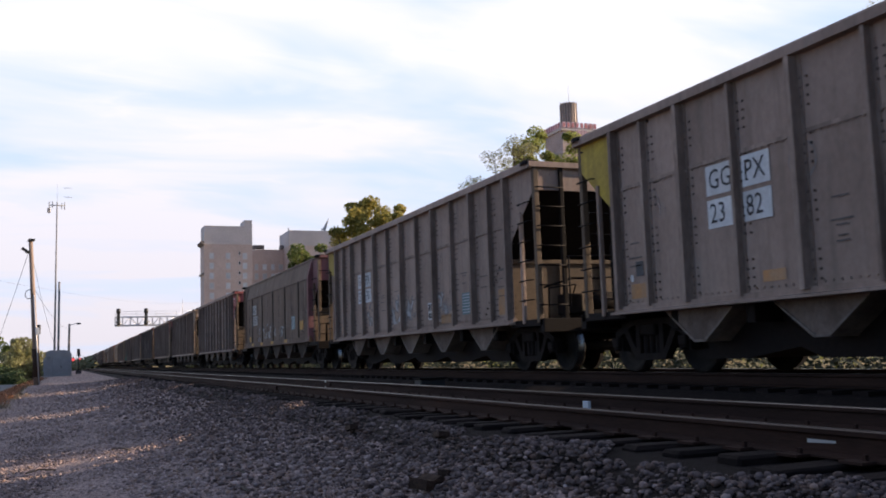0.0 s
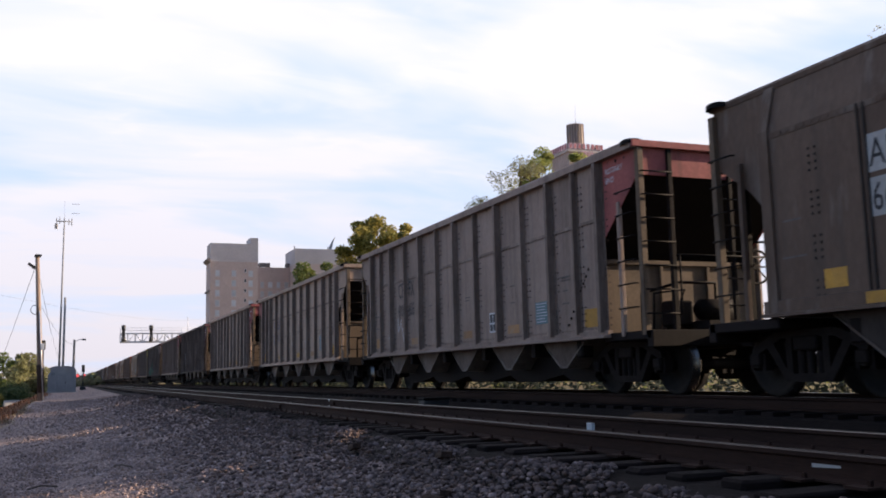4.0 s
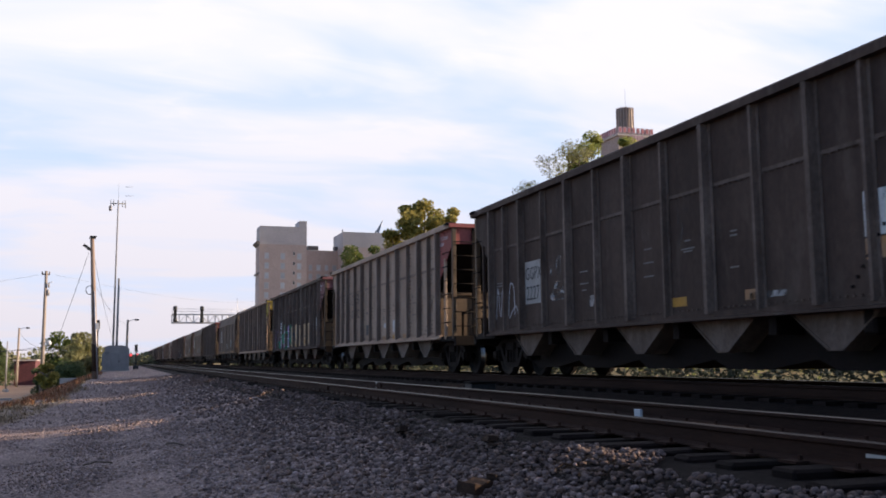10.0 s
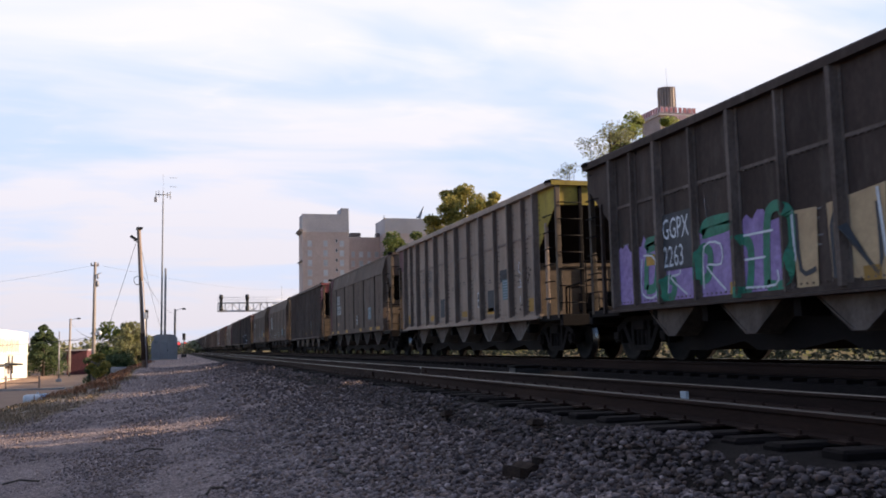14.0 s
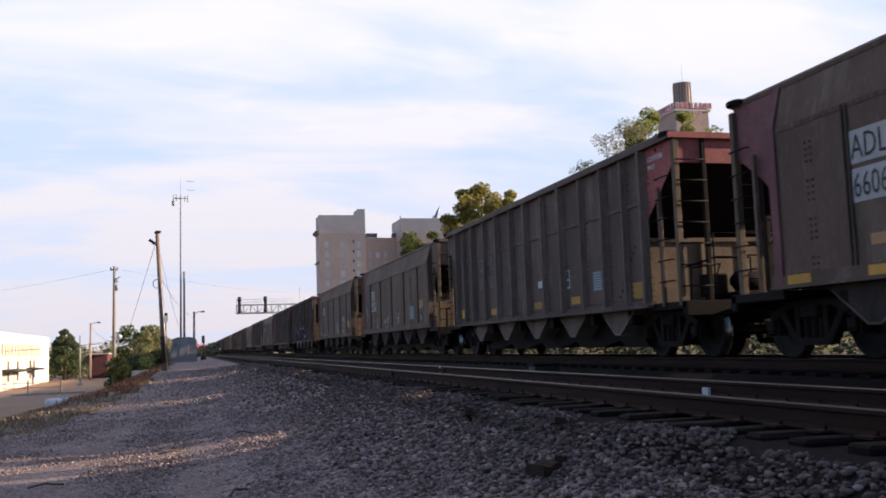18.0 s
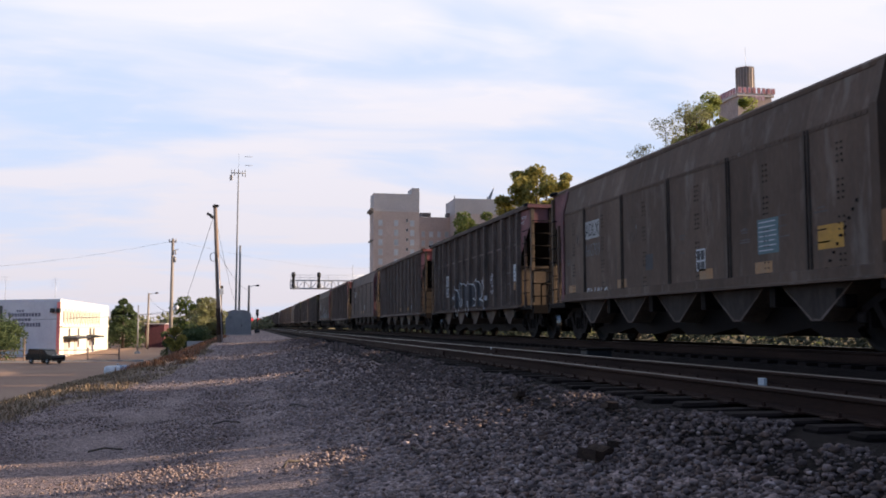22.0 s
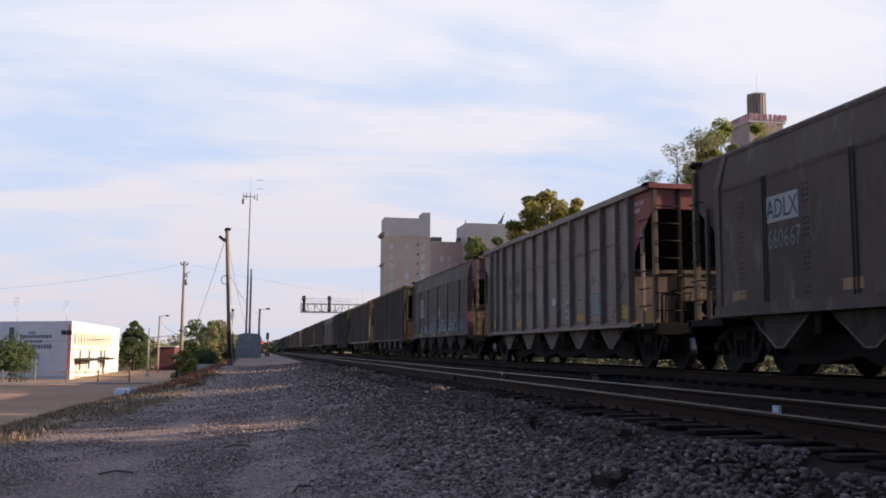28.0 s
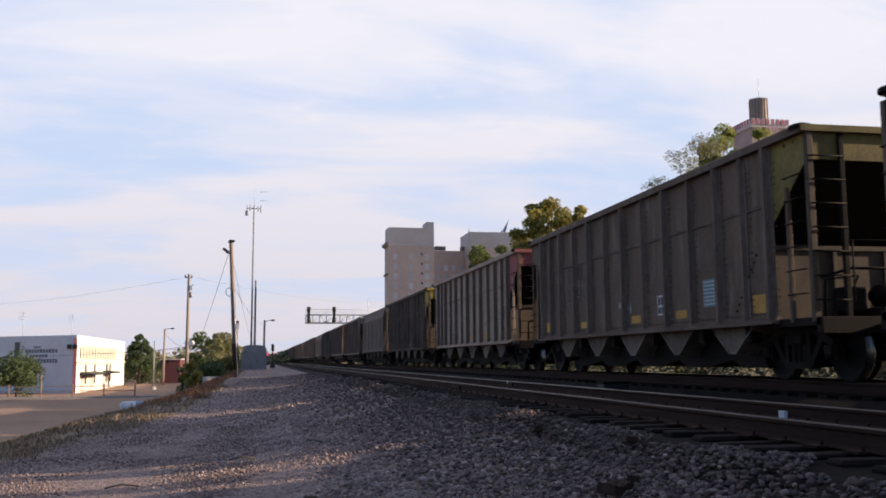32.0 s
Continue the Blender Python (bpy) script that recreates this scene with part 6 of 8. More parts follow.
def smooth(pts, n=14):
    """A rounded line through a few points."""
    out = []
    q = [pts[0]] + list(pts) + [pts[-1]]
    for a, b, c, d in zip(q, q[1:], q[2:], q[3:]):
        for i in range(n):
            t = i / n
            out.append(tuple(0.5 * (2 * b[m] + (c[m] - a[m]) * t + (2 * a[m] - 5 * b[m] + 4 * c[m] - d[m]) * t * t + (3 * b[m] - a[m] - 3 * c[m] + d[m]) * t ** 3) for m in (0, 1)))
    return out + [pts[-1]]


def relief(y):
    """How far the posts of a ribbed side stand out at y; paint follows it."""
    ys = sorted({-r for r in RIBS} | set(RIBS))
    i = min(range(len(ys)), key=lambda k: abs(ys[k] - y))
    w, o = (0.075, 0.115) if i % 2 == 0 else (0.045, 0.09)
    d = abs(y - ys[i])
    return o if d <= w * 0.56 else o + (0.012 - o) * (d - w * 0.56) / (w * 0.44) if d < w else 0.013 if d < w + 0.05 else 0.0


def ribbon(car, mat, pts, w, out, label, name="graffiti_stroke", over=True):
    """One sprayed stroke as a continuous band of its own."""
    s, n = Shape(), len(pts)
    vs = []
    for i, (y, z) in enumerate(pts):
        a, b = pts[max(i - 1, 0)], pts[min(i + 1, n - 1)]
        dy, dz = b[0] - a[0], b[1] - a[1]
        l = math.hypot(dy, dz) or 1
        ya, yb = y - dz / l * w / 2, y + dz / l * w / 2
        vs += [(-out - over * relief(ya), ya, z + dy / l * w / 2), (-out - over * relief(yb), yb, z - dy / l * w / 2)]
    s.add(vs, [(2 * i, 2 * i + 1, 2 * i + 3, 2 * i + 2) for i in range(n - 1)])
    return part(name, s, M[mat], car, label)


def white_tag(c):
    """Large rounded letters outlined in white over a dull grey filling, small stars and a written line."""
    out = HALF + 0.011
    for tops in ([(2.7, 1.5), (2.6, 1.82), (2.38, 1.9), (2.1, 1.55), (1.9, 1.98), (1.6, 1.92), (1.38, 1.8), (1.1, 1.92), (0.8, 1.82), (0.5, 1.96), (0.3, 1.98)], [(0.08, 1.87), (-0.3, 1.83), (-0.55, 1.74), (-0.66, 1.5)],
                 [(-0.5, 1.84), (-0.62, 1.96), (-0.93, 2.0), (-1.2, 1.87), (-1.42, 1.7), (-1.52, 1.5), (-1.7, 1.22), (-1.95, 1.1)]):
        line = [p for a, b in zip(tops, tops[1:]) for p in ((a[0] + (b[0] - a[0]) * k / 12, a[1] + (b[1] - a[1]) * k / 12) for k in range(12))] + [tops[-1]]
        vs = [q for y, z in line for q in ((-HALF - 0.006 - relief(y), y, z), (-HALF - 0.006 - relief(y), y, 1.06))]
        part("graffiti_filling", Shape().add(vs, [(2 * k, 2 * k + 1, 2 * k + 3, 2 * k + 2) for k in range(len(line) - 1)]), M["ink_dull"], c, "dull grey sprayed filling")
    lines = [[(2.3, 0.98), (2.6, 1.24), (2.79, 1.45), (2.65, 1.81), (2.39, 1.94), (2.17, 1.73), (2.01, 1.47)], [(1.98, 1.97), (1.94, 1.54), (1.83, 1.14), (1.7, 1.16)],
             [(1.82, 2.02), (1.6, 1.95), (1.39, 1.83), (1.12, 1.94), (0.8, 1.84), (0.51, 1.99), (0.34, 1.67), (0.32, 1.4)], [(0.43, 1.98), (0.2, 2.01), (0.09, 1.98)],
             [(0.64, 1.28), (0.45, 1.21), (0.61, 1.07), (0.64, 1.28)], [(0.09, 1.89), (-0.3, 1.85), (-0.57, 1.75), (-0.7, 1.55), (-0.64, 1.3), (-0.27, 1.38)], [(-0.64, 1.3), (-0.63, 1.12), (-0.32, 1.1)],
             [(-0.44, 1.86), (-0.59, 1.99), (-0.93, 2.02), (-1.21, 1.89), (-1.44, 1.72), (-1.55, 1.51), (-1.45, 1.35), (-1.23, 1.3), (-1.68, 1.24), (-1.95, 1.12), (-2.03, 1.02)],
             [(-0.89, 1.5), (-1.05, 1.5), (-1.11, 1.43), (-0.94, 1.33), (-0.89, 1.5)]]
    for k, p in enumerate(lines):
        ribbon(c, "ink_white", smooth(p), 0.034, out + 0.0006 * k, "white sprayed outline")
    ribbon(c, "ink_white", smooth([(-2.19, 1.72), (-2.01, 1.8), (-1.83, 1.75), (-1.71, 1.57), (-1.7, 1.37), (-2.02, 1.21), (-2.18, 1.22)]), 0.034, out, "white sprayed outline")
    for a, b, w in (((1.12, 1.41), (1.12, 1.13), 0.05), ((0.16, 1.26), (0.02, 1.0), 0.07), ((-1.0, 1.21), (-1.13, 0.99), 0.07), ((2.62, 1.2), (2.34, 1.0), 0.08), ((2.72, 1.3), (2.78, 1.02), 0.03)):
        ribbon(c, "ink_white", [a, b], w, out, "white sprayed outline")
    for y, z, r in ((-1.64, 1.87, 0.18), (-2.3, 1.31, 0.08), (-2.19, 1.02, 0.09), (3.03, 1.44, 0.1)):
        for k in range(3):
            a = radians(90 + 60 * k)
            ribbon(c, "ink_white", [(y - r * math.cos(a), z - r * math.sin(a)), (y + r * math.cos(a), z + r * math.sin(a))], 0.022, out + 0.001 * k, "white sprayed star")
    ribbon(c, "ink_white", [(-2.92 + 0.09 * math.cos(a * 0.5236), 2.04 + 0.05 * math.sin(a * 0.5236)) for a in range(13)], 0.018, out, "white sprayed ring")
    for word, y, z, size in (("PITY", -2.72, 1.78, 0.21), ("MY", -2.85, 1.61, 0.17), ("PAIN", -2.75, 1.43, 0.2), ("2023", -1.80, 1.48, 0.14)):
        sign(c, word, "ink_white", y, z, size, 0.85, out, "lettering")
    for y0, z0 in ((2.2, 0.98), (0.55, 0.98)):
        ribbon(c, "ink_white", [(y0, z0), (y0 - 0.3, z0 - 0.25), (y0 - 0.55, z0)], 0.05, out + 0.10, "white sprayed outline on the hopper pocket", over=False)


def foot_graffiti(c):
    """A cloudy band of pale blue and white spray along the foot of the side, crossed by short strokes."""
    rnd = random.Random(21)
    o = HALF + 0.005
    for a, b, top in ((4.4, 3.75, 1.45), (3.72, 2.4, 1.75), (2.22, 0.1, 2.05), (-0.08, -2.2, 1.85), (-2.38, -4.5, 1.95), (-4.7, -6.05, 1.75)):
        n = 18
        tops = [top + rnd.uniform(-0.16, 0.14) - 0.25 * abs(2 * k / n - 1) ** 3 for k in range(n + 1)]
        s = Shape()
        for k in range(n):
            y0, y1 = a + (b - a) * k / n, a + (b - a) * (k + 1) / n
            s.add([(-o, y0, 1.19), (-o, y1, 1.19), (-o, y1, tops[k + 1]), (-o, y0, tops[k])], [(0, 1, 2, 3)])
        part("graffiti_field", s, M["spray_pale"], c, "pale blue and white sprayed field")
        for k in range(int((a - b) * 11)):
            y, z, q = rnd.uniform(b + 0.08, a - 0.08), rnd.uniform(1.24, top - 0.25), rnd.gauss(0, 0.5)
            l, w = rnd.uniform(0.10, 0.34), rnd.uniform(0.018, 0.05)
            pts = [(y, z), (y + 0.5 * l * math.sin(q) + rnd.uniform(-0.03, 0.03), z + 0.5 * l * math.cos(q)), (y + l * math.sin(q), z + l * math.cos(q))]
            ribbon(c, rnd.choice(("spray_ice", "ink_haze", "spray_ice", "ink_blue", "ink_grey")), smooth(pts, 4), w, HALF + 0.007 + rnd.uniform(0, 0.003), "short sprayed stroke", over=False)
    for r in (0.06, 0.1):
        ribbon(c, "spray_ice", [(-0.42 + r * math.cos(k * 0.5236), 2.02 + 2.3 * r * math.sin(k * 0.5236)) for k in range(13)], 0.05, HALF + 0.009, "pale blue sprayed drop", over=False)


cars()

# ---------------------------------------------------------------- buildings


def at(az, el, d):
    """The place d metres ahead along the track, seen az degrees to its right and el degrees up."""
    a = radians(az)
    return Vector((d * math.tan(a), d, d / math.cos(a) * math.tan(radians(el))))


def window(parent, x, y, z, w, h, glass="glass_blind", deep=0.25):
    """A window in a wall that faces -y: a recessed pane, a frame round it and a sill."""
    s = Shape().box(x - w / 2, x + w / 2, y - 0.02, y + 0.02, z - h / 2, z + h / 2)
    ob = part("window", s, M[glass], parent)
    f = Shape()
    t = 0.12
    f.prism([(x - w / 2 - t, z - h / 2 - t), (x + w / 2 + t, z - h / 2 - t), (x + w / 2 + t, z + h / 2 + t), (x - w / 2 - t, z + h / 2 + t), (x - w / 2 - t, z - h / 2 - t),
             (x - w / 2, z - h / 2), (x - w / 2, z + h / 2), (x + w / 2, z + h / 2), (x + w / 2, z - h / 2), (x - w / 2, z - h / 2)], "y", y - 0.09, y + 0.03)
    part("window_frame", f, M["stone_pale"], ob)
    part("window_sill", Shape().box(x - w / 2 - 0.2, x + w / 2 + 0.2, y - 0.22, y, z - h / 2 - 0.25, z - h / 2 - 0.1), M["stone_pale"], ob)
    return ob


def hotel():
    b = thing("hotel", "tall tan brick hotel with pale stone top storey", "building")
    d = 300.0
    x0, x1, xs = d * math.tan(radians(7.62)), d * math.tan(radians(10.42)), d * math.tan(radians(9.98))
    part("wall", Shape().box(x0, x1, d, d + 9, -2, 37.4), M["brick_tan"], b)
    part("top_storey", Shape().box(x0 + 0.1, x1 + 0.1, d + 0.2, d + 8.5, 37.4, 42.9), M["stone_pale"], b)
    part("lift_house", Shape().box(xs, x1 + 0.1, d + 0.3, d + 8, 42.9, 44.9), M["stone_pale"], b)
    part("cornice", Shape().prism([(x0 - 1.0, 37.9), (x0 - 1.0, 37.4), (x0, 36.6), (x0, 37.9)], "y", d - 0.4, d + 9), M["cornice"], b, "dark projecting cornice")
    part("string_course", Shape().box(x0 - 0.5, x0, d - 0.1, d + 9, 27.4, 27.9), M["cornice"], b)
    part("string_course", Shape().box(x0, x1 + 0.1, d - 0.12, d, 37.0, 37.5), M["stone_pale"], b)
    for r in range(11):
        z = 33.3 - 3.16 * r
        for dx in (2.3, 7.4, 12.7):
            window(b, x0 + dx, d, z, 1.25, 1.75)
        window(b, x0 + 11.0, d, z + 0.9, 0.5, 0.9, "glass_dark")
    # the recessed middle and the farther wing
    m = d + 14
    xa, xb = m * math.tan(radians(10.40)), m * math.tan(radians(12.85))
    part("wall", Shape().box(xa, xb, m, m + 12, -2, 37.1), M["brick_tan"], b)
    part("parapet_block", Shape().box(xa + 0.6, xa + 4.2, m, m + 3, 37.5, 38.6), M["cornice"], b)
    part("parapet_block", Shape().box(xb - 4.2, xb - 0.4, m, m + 3, 37.5, 38.6), M["cornice"], b)
    for px in (xa + 0.7, xa + 4.0, xb - 4.0, xb - 0.6):
        part("parapet_post", Shape().box(px - 0.15, px + 0.15, m, m + 0.5, 37.1, 37.5), M["cornice"], b)
    for r in range(10):
        for k in range(5):
            window(b, xa + 1.5 + k * (xb - xa - 3) / 4, m, 31.2 - 3.16 * r, 1.3 if k % 2 else 1.0, 1.75)
    w = d + 6
    xc, xd = w * math.tan(radians(12.62)), w * math.tan(radians(17.5))
    part("wall", Shape().box(xc, xd, w, w + 16, -2, 37.6), M["brick_tan"], b)
    part("top_storey", Shape().box(xc, xd, w - 0.05, w + 15, 37.6, 42.7), M["stone_pale"], b)
    for r in range(8):
        for k in range(5):
            window(b, xc + 2.2 + k * 4.6, w, 33.2 - 3.16 * r, 1.25, 1.75)
    for x in (xc + 0.5, xc + 12):
        part("vent_pipe", Shape().tube((x, w + 3, 42.7), (x, w + 3, 44.0), 0.15), M["cornice"], b)
    f = thing("flag_pole", "slanting pole with a pale drooping flag", "flag", pose(xc + 13.3, w + 4, 42.7))
    part("pole", Shape().tube((0, 0, 0), (1.6, 0, 5.2), 0.12, 0.06), M["galvanised"], f)
    fl = Shape()
    fl.add([(1.5, 0, 5.0), (0.5, 0.1, 1.6), (0.1, -0.25, 0.5), (-0.9, 0.2, 0.9), (0.3, 0.3, 3.0)], [(0, 1, 4), (1, 2, 4), (2, 3, 4)])
    part("flag", fl, M["hut_silver"], f)


def tower():
    b = thing("office_tower", "stepped brick office tower with a round roof tank", "building")
    d = 280.0
    c = d * math.tan(radians(30.72))
    part("wall", Shape().box(c - 9, c + 9, d, d + 18, -2, 67.0), M["tower_brick"], b)
    part("crown", Shape().box(c - 6.2, c + 6.2, d + 2, d + 15, 67.0, 77.6), M["tower_brick"], b)
    part("crown_ledge", Shape().box(c - 6.8, c + 6.8, d + 1.4, d + 15.6, 76.4, 77.2), M["stone_pale"], b)
    for i in range(9):
        x = c - 6.0 + i * 1.5
        part("finial", Shape().prism([(x - 0.3, 77.6), (x + 0.3, 77.6), (x + 0.22, 78.6), (x, 79.3), (x - 0.22, 78.6)], "y", d + 1.8, d + 2.4), M["sign_pale"], b)
    tank = Shape().lathe([(3.05, 77.4), (3.05, 87.2), (2.85, 87.7), (0.1, 88.0)], "z", (c - 0.05, d + 8, 0), 20)
    t = part("roof_tank", tank, M["tank_metal"], b, "brown ribbed metal tank")
    for i in range(20):
        a = 2 * math.pi * i / 20
        x, y = c - 0.05 + 3.1 * math.cos(a), d + 8 + 3.1 * math.sin(a)
        if y < d + 8.6:
            part("tank_rib", Shape().box(x - 0.1, x + 0.1, y - 0.1, y + 0.1, 77.4, 87.9), M["tower_brick"], t)
    part("aerial", Shape().tube((c + 0.4, d + 8, 87.8), (c + 0.4, d + 8, 95), 0.06), M["galvanised"], b)
    # the roof sign, its characters as plain blocks along two edges of the crown
    spots = [(c - 5.9 + 12.4 * i / 7, d + 1.3, 0) for i in range(8)] + [(c - 6.9, d + 3.0 + 1.7 * i, 1) for i in range(7)]
    for x, y, turned in spots:
        a, e = (0.15, 0.62) if turned else (0.62, 0.15)
        block = part("sign_block", Shape().box(x - a, x + a, y - e, y + e, 77.3, 79.3), M["sign_pale"], b, "pale sign block with a red face")
        part("sign_face", Shape().box(x - a * 0.62 - 0.06 * turned, x - 0.06 * turned + a * 0.62, y - e * 0.62 - 0.08 * (1 - turned), y + e * 0.62 - 0.08 * (1 - turned), 77.6, 79.0), M["sign_red"], block)
    for i in range(4):
        x = c - 0.2 + (i - 1.5) * 1.25 + 0.9
        part("sign_block", Shape().box(x - 0.45, x + 0.45, d + 1.0, d + 1.15, 75.0, 76.6), M["sign_pale"], b)
    for r in range(16):
        for k in range(5):
            window(b, c - 7 + k * 3.5, d, 64 - 3.6 * r, 1.3, 1.8, "glass_dark")


def white_building():
    b = thing("warehouse", "low white painted warehouse with a mural and loading bays", "building")
    x1, y0, y1, top = -17.9, 98.0, 131.5, 2.70

    def front(shape):
        """Lays a piece of the front on its true line, which runs back from the corner."""
        shape.v = [(x, y + max(0.0, x1 - x) * 0.65, z) for x, y, z in shape.v]
        return shape

    part("wall", front(Shape().box(-62, x1, y0, y1, -3.2, top - 0.25)), M["white_wall"], b, "white wall in shade, stained")
    part("side_wall", Shape().box(x1, x1 + 0.12, y0 + 0.02, y1, -3.1, top - 0.25), M["sunlit_wall"], b, "white wall, warm sunlight put into its cream colour")
    part("parapet", front(Shape().box(-62, x1 + 0.15, y0 - 0.06, y1 + 0.05, top - 0.25, top)), M["white_wall"], b)
    part("corner_strip", Shape().box(x1 - 0.15, x1 + 0.16, y0 - 0.08, y0 - 0.02, -3, top - 0.3), M["sign_red"], b, "thin red strip at the corner")
    o = x1 + 0.12
    for i in range(14):
        y = y0 + 2.0 + i * 1.75
        part("window", Shape().box(o - 0.05, o + 0.02, y - 0.28, y + 0.28, 0.35, 1.55), M["glass_dark"], b, "narrow upright window")
        part("pier", Shape().box(o, o + 0.14, y + 0.6, y + 0.85, 0.1, 1.8), M["sunlit_wall"], b)
    part("ledge", Shape().box(o, o + 0.2, y0 + 0.4, y1 - 0.4, -0.05, 0.1), M["sunlit_wall"], b)
    for y, w in ((y0 + 6.5, 9.0), (y0 + 18.5, 4.5)):
        part("canopy", Shape().prism([(o, -0.95), (o + 1.3, -1.10), (o + 1.3, -1.28), (o, -1.28)], "y", y - w / 2, y + w / 2), M["signal_black"], b, "dark loading canopy")
        for k in (-0.3, 0.3):
            part("door", Shape().box(o - 0.02, o + 0.05, y + k * w - 0.9, y + k * w + 0.9, -3.0, -1.35), M["stone_pale"], b)
            part("downpipe", Shape().tube((o + 0.1, y + k * w + 1.1, -2.2), (o + 0.1, y + k * w + 1.1, -0.2), 0.09), M["cornice"], b)
    for dx in (-0.62, 0.02):
        part("flood_light", front(Shape().slab(x1 + dx - 0.22, x1 + dx + 0.22, y0 - 0.5, y0 - 0.1, 1.35, 1.78, 0.05)), M["signal_black"], b)
    rnd = random.Random(4)
    # the mural's faded writing as plain bars
    for k, (xa, xb, z, h) in enumerate(((-22.4, -21.6, 1.45, 0.22), (-23.3, -19.9, 1.0, 0.36), (-22.8, -20.9, 0.55, 0.28), (-23.4, -19.9, -0.02, 0.42))):
        x = xa
        while x < xb:
            w = rnd.uniform(0.18, 0.3)
            part("mural_bar", front(Shape().add([(x, y0 - 0.012, z), (x + w, y0 - 0.012, z), (x + w, y0 - 0.012, z + h * rnd.uniform(0.85, 1)), (x, y0 - 0.012, z + h)], [(0, 1, 2, 3)])), M["mural_ink"], b)
            x += w + 0.07
    part("dark_panel", front(Shape().box(-24.5, -23.95, y0 - 0.05, y0, 0.4, 2.1)), M["glass_dark"], b)
    for x, y, h in ((-36, 121, 4.0), (-27, 116, 3.2), (-22, 118, 3.0), (-33, 122, 3.4)):
        a = part("roof_aerial", Shape().tube((x, y, top - 0.3), (x, y, top + h), 0.03, n=5), M["galvanised"], b)
        for k in range(3):
            part("aerial_rod", Shape().tube((x - 0.5, y, top + h - 0.2 - k * 0.35), (x + 0.5, y, top + h - 0.2 - k * 0.35), 0.02, n=4), M["galvanised"], a)
    m = thing("brick_shed", "dark maroon shed with a pale roof edge", "building")
    part("wall", Shape().box(-13.9, -11.3, 140, 156, -3.2, 0.28), M["maroon_wall"], m)
    part("roof", Shape().prism([(-14.1, 0.28), (-11.1, 0.28), (-11.1, 0.45), (-14.1, 0.45)], "y", 139.7, 156.4), M["stone_pale"], m)


hotel()
tower()
white_building()

# ---------------------------------------------------------------- railway and street furniture


def signal_bridge():
    b = thing("signal_bridge", "silver lattice signal gantry reaching over the tracks", "signal gantry")
    y, xl, xr = 172.0, 7.9, 21.5
    z0, z1 = 6.75, 8.25
    for yy in (y - 0.7, y + 0.7):
        for z in (z0, z1):
            part("chord", Shape().box(xl, xr, yy - 0.07, yy + 0.07, z - 0.09, z + 0.09), M["galvanised"], b)
        n = 11
        for i in range(n + 1):
            x = xl + (xr - xl) * i / n
            part("strut", Shape().box(x - 0.05, x + 0.05, yy - 0.05, yy + 0.05, z0 + 0.09, z1 - 0.09), M["galvanised"], b)
            if i < n:
                x2 = xl + (xr - xl) * (i + 1) / n
                part("brace", Shape().tube((x, yy, z0 if i % 2 else z1), (x2, yy, z1 if i % 2 else z0), 0.05, n=5), M["galvanised"], b)
    part("walkway", Shape().box(xl, xr, y - 0.6, y + 0.6, z0 + 0.1, z0 + 0.16), M["galvanised"], b)
    for z in (8.75, 9.2):
        part("hand_rail", Shape().tube((xl, y - 0.7, z), (xr, y - 0.7, z), 0.03, n=5), M["galvanised"], b)
    for i in range(9):
        x = xl + (xr - xl) * i / 8
        part("rail_post", Shape().tube((x, y - 0.7, z1), (x, y - 0.7, 9.2), 0.03, n=5), M["galvanised"], b)
    part("column", Shape().box(xr - 0.35, xr + 0.35, y - 0.35, y + 0.35, -0.8, z1 + 0.3), M["galvanised"], b)
    for x in (8.45, 13.0):
        mast = part("signal_mast", Shape().tube((x, y - 0.9, z0 - 0.2), (x, y - 0.9, 9.6), 0.06, n=6), M["galvanised"], b)
        for z in (7.25, 9.25):
            head = Shape().lathe([(0.02, 0.45), (0.33, 0.40), (0.36, 0), (0.33, -0.40), (0.02, -0.45)], "z", (x - 0.05, y - 1.0, z), 14)
            part("signal_head", head, M["signal_black"], mast, "black signal head with hoods")
        part("back_plate", Shape().box(x - 0.3, x + 0.2, y - 0.96, y - 0.92, 6.9, 9.6), M["signal_black"], mast)
    part("aerial", Shape().tube((19.2, y, z1), (19.2, y, 11.2), 0.05, n=5), M["galvanised"], b)


def radio_mast():
    m = thing("radio_mast", "thin grey radio mast with aerials on a crossarm", "mast", pose(-1.2, 118, -1.0))
    part("pole", Shape().tube((0, 0, 0), (0.1, 0, 20.3), 0.13, 0.07), M["mast_grey"], m)
    part("short_pole", Shape().tube((0.42, 0, 0), (0.45, 0, 10.9), 0.14, 0.12), M["mast_grey"], m)
    arm = part("crossarm", Shape().tube((-0.8, 0, 19.9), (0.95, 0, 19.9), 0.06, n=6), M["mast_grey"], m)
    for x, z0, z1 in ((-0.75, 19.1, 20.3), (-0.4, 19.6, 20.4), (0.6, 19.5, 20.2), (0.92, 19.4, 20.3)):
        part("aerial", Shape().tube((x, 0, z0), (x, 0, z1), 0.05, n=6), M["mast_grey"], arm)
    part("box", Shape().slab(-0.95, -0.6, -0.15, 0.15, 19.0, 19.6, 0.03), M["hut_silver"], m)
    part("stay_bar", Shape().tube((0.1, 0, 20.3), (0.1, 0, 22.4), 0.012, n=5), M["mast_grey"], m)
    for z in (20.9, 22.0):
        part("aerial_rod", Shape().tube((0.85, 0, z), (1.75, 0, z), 0.025, n=5), M["mast_grey"], m)


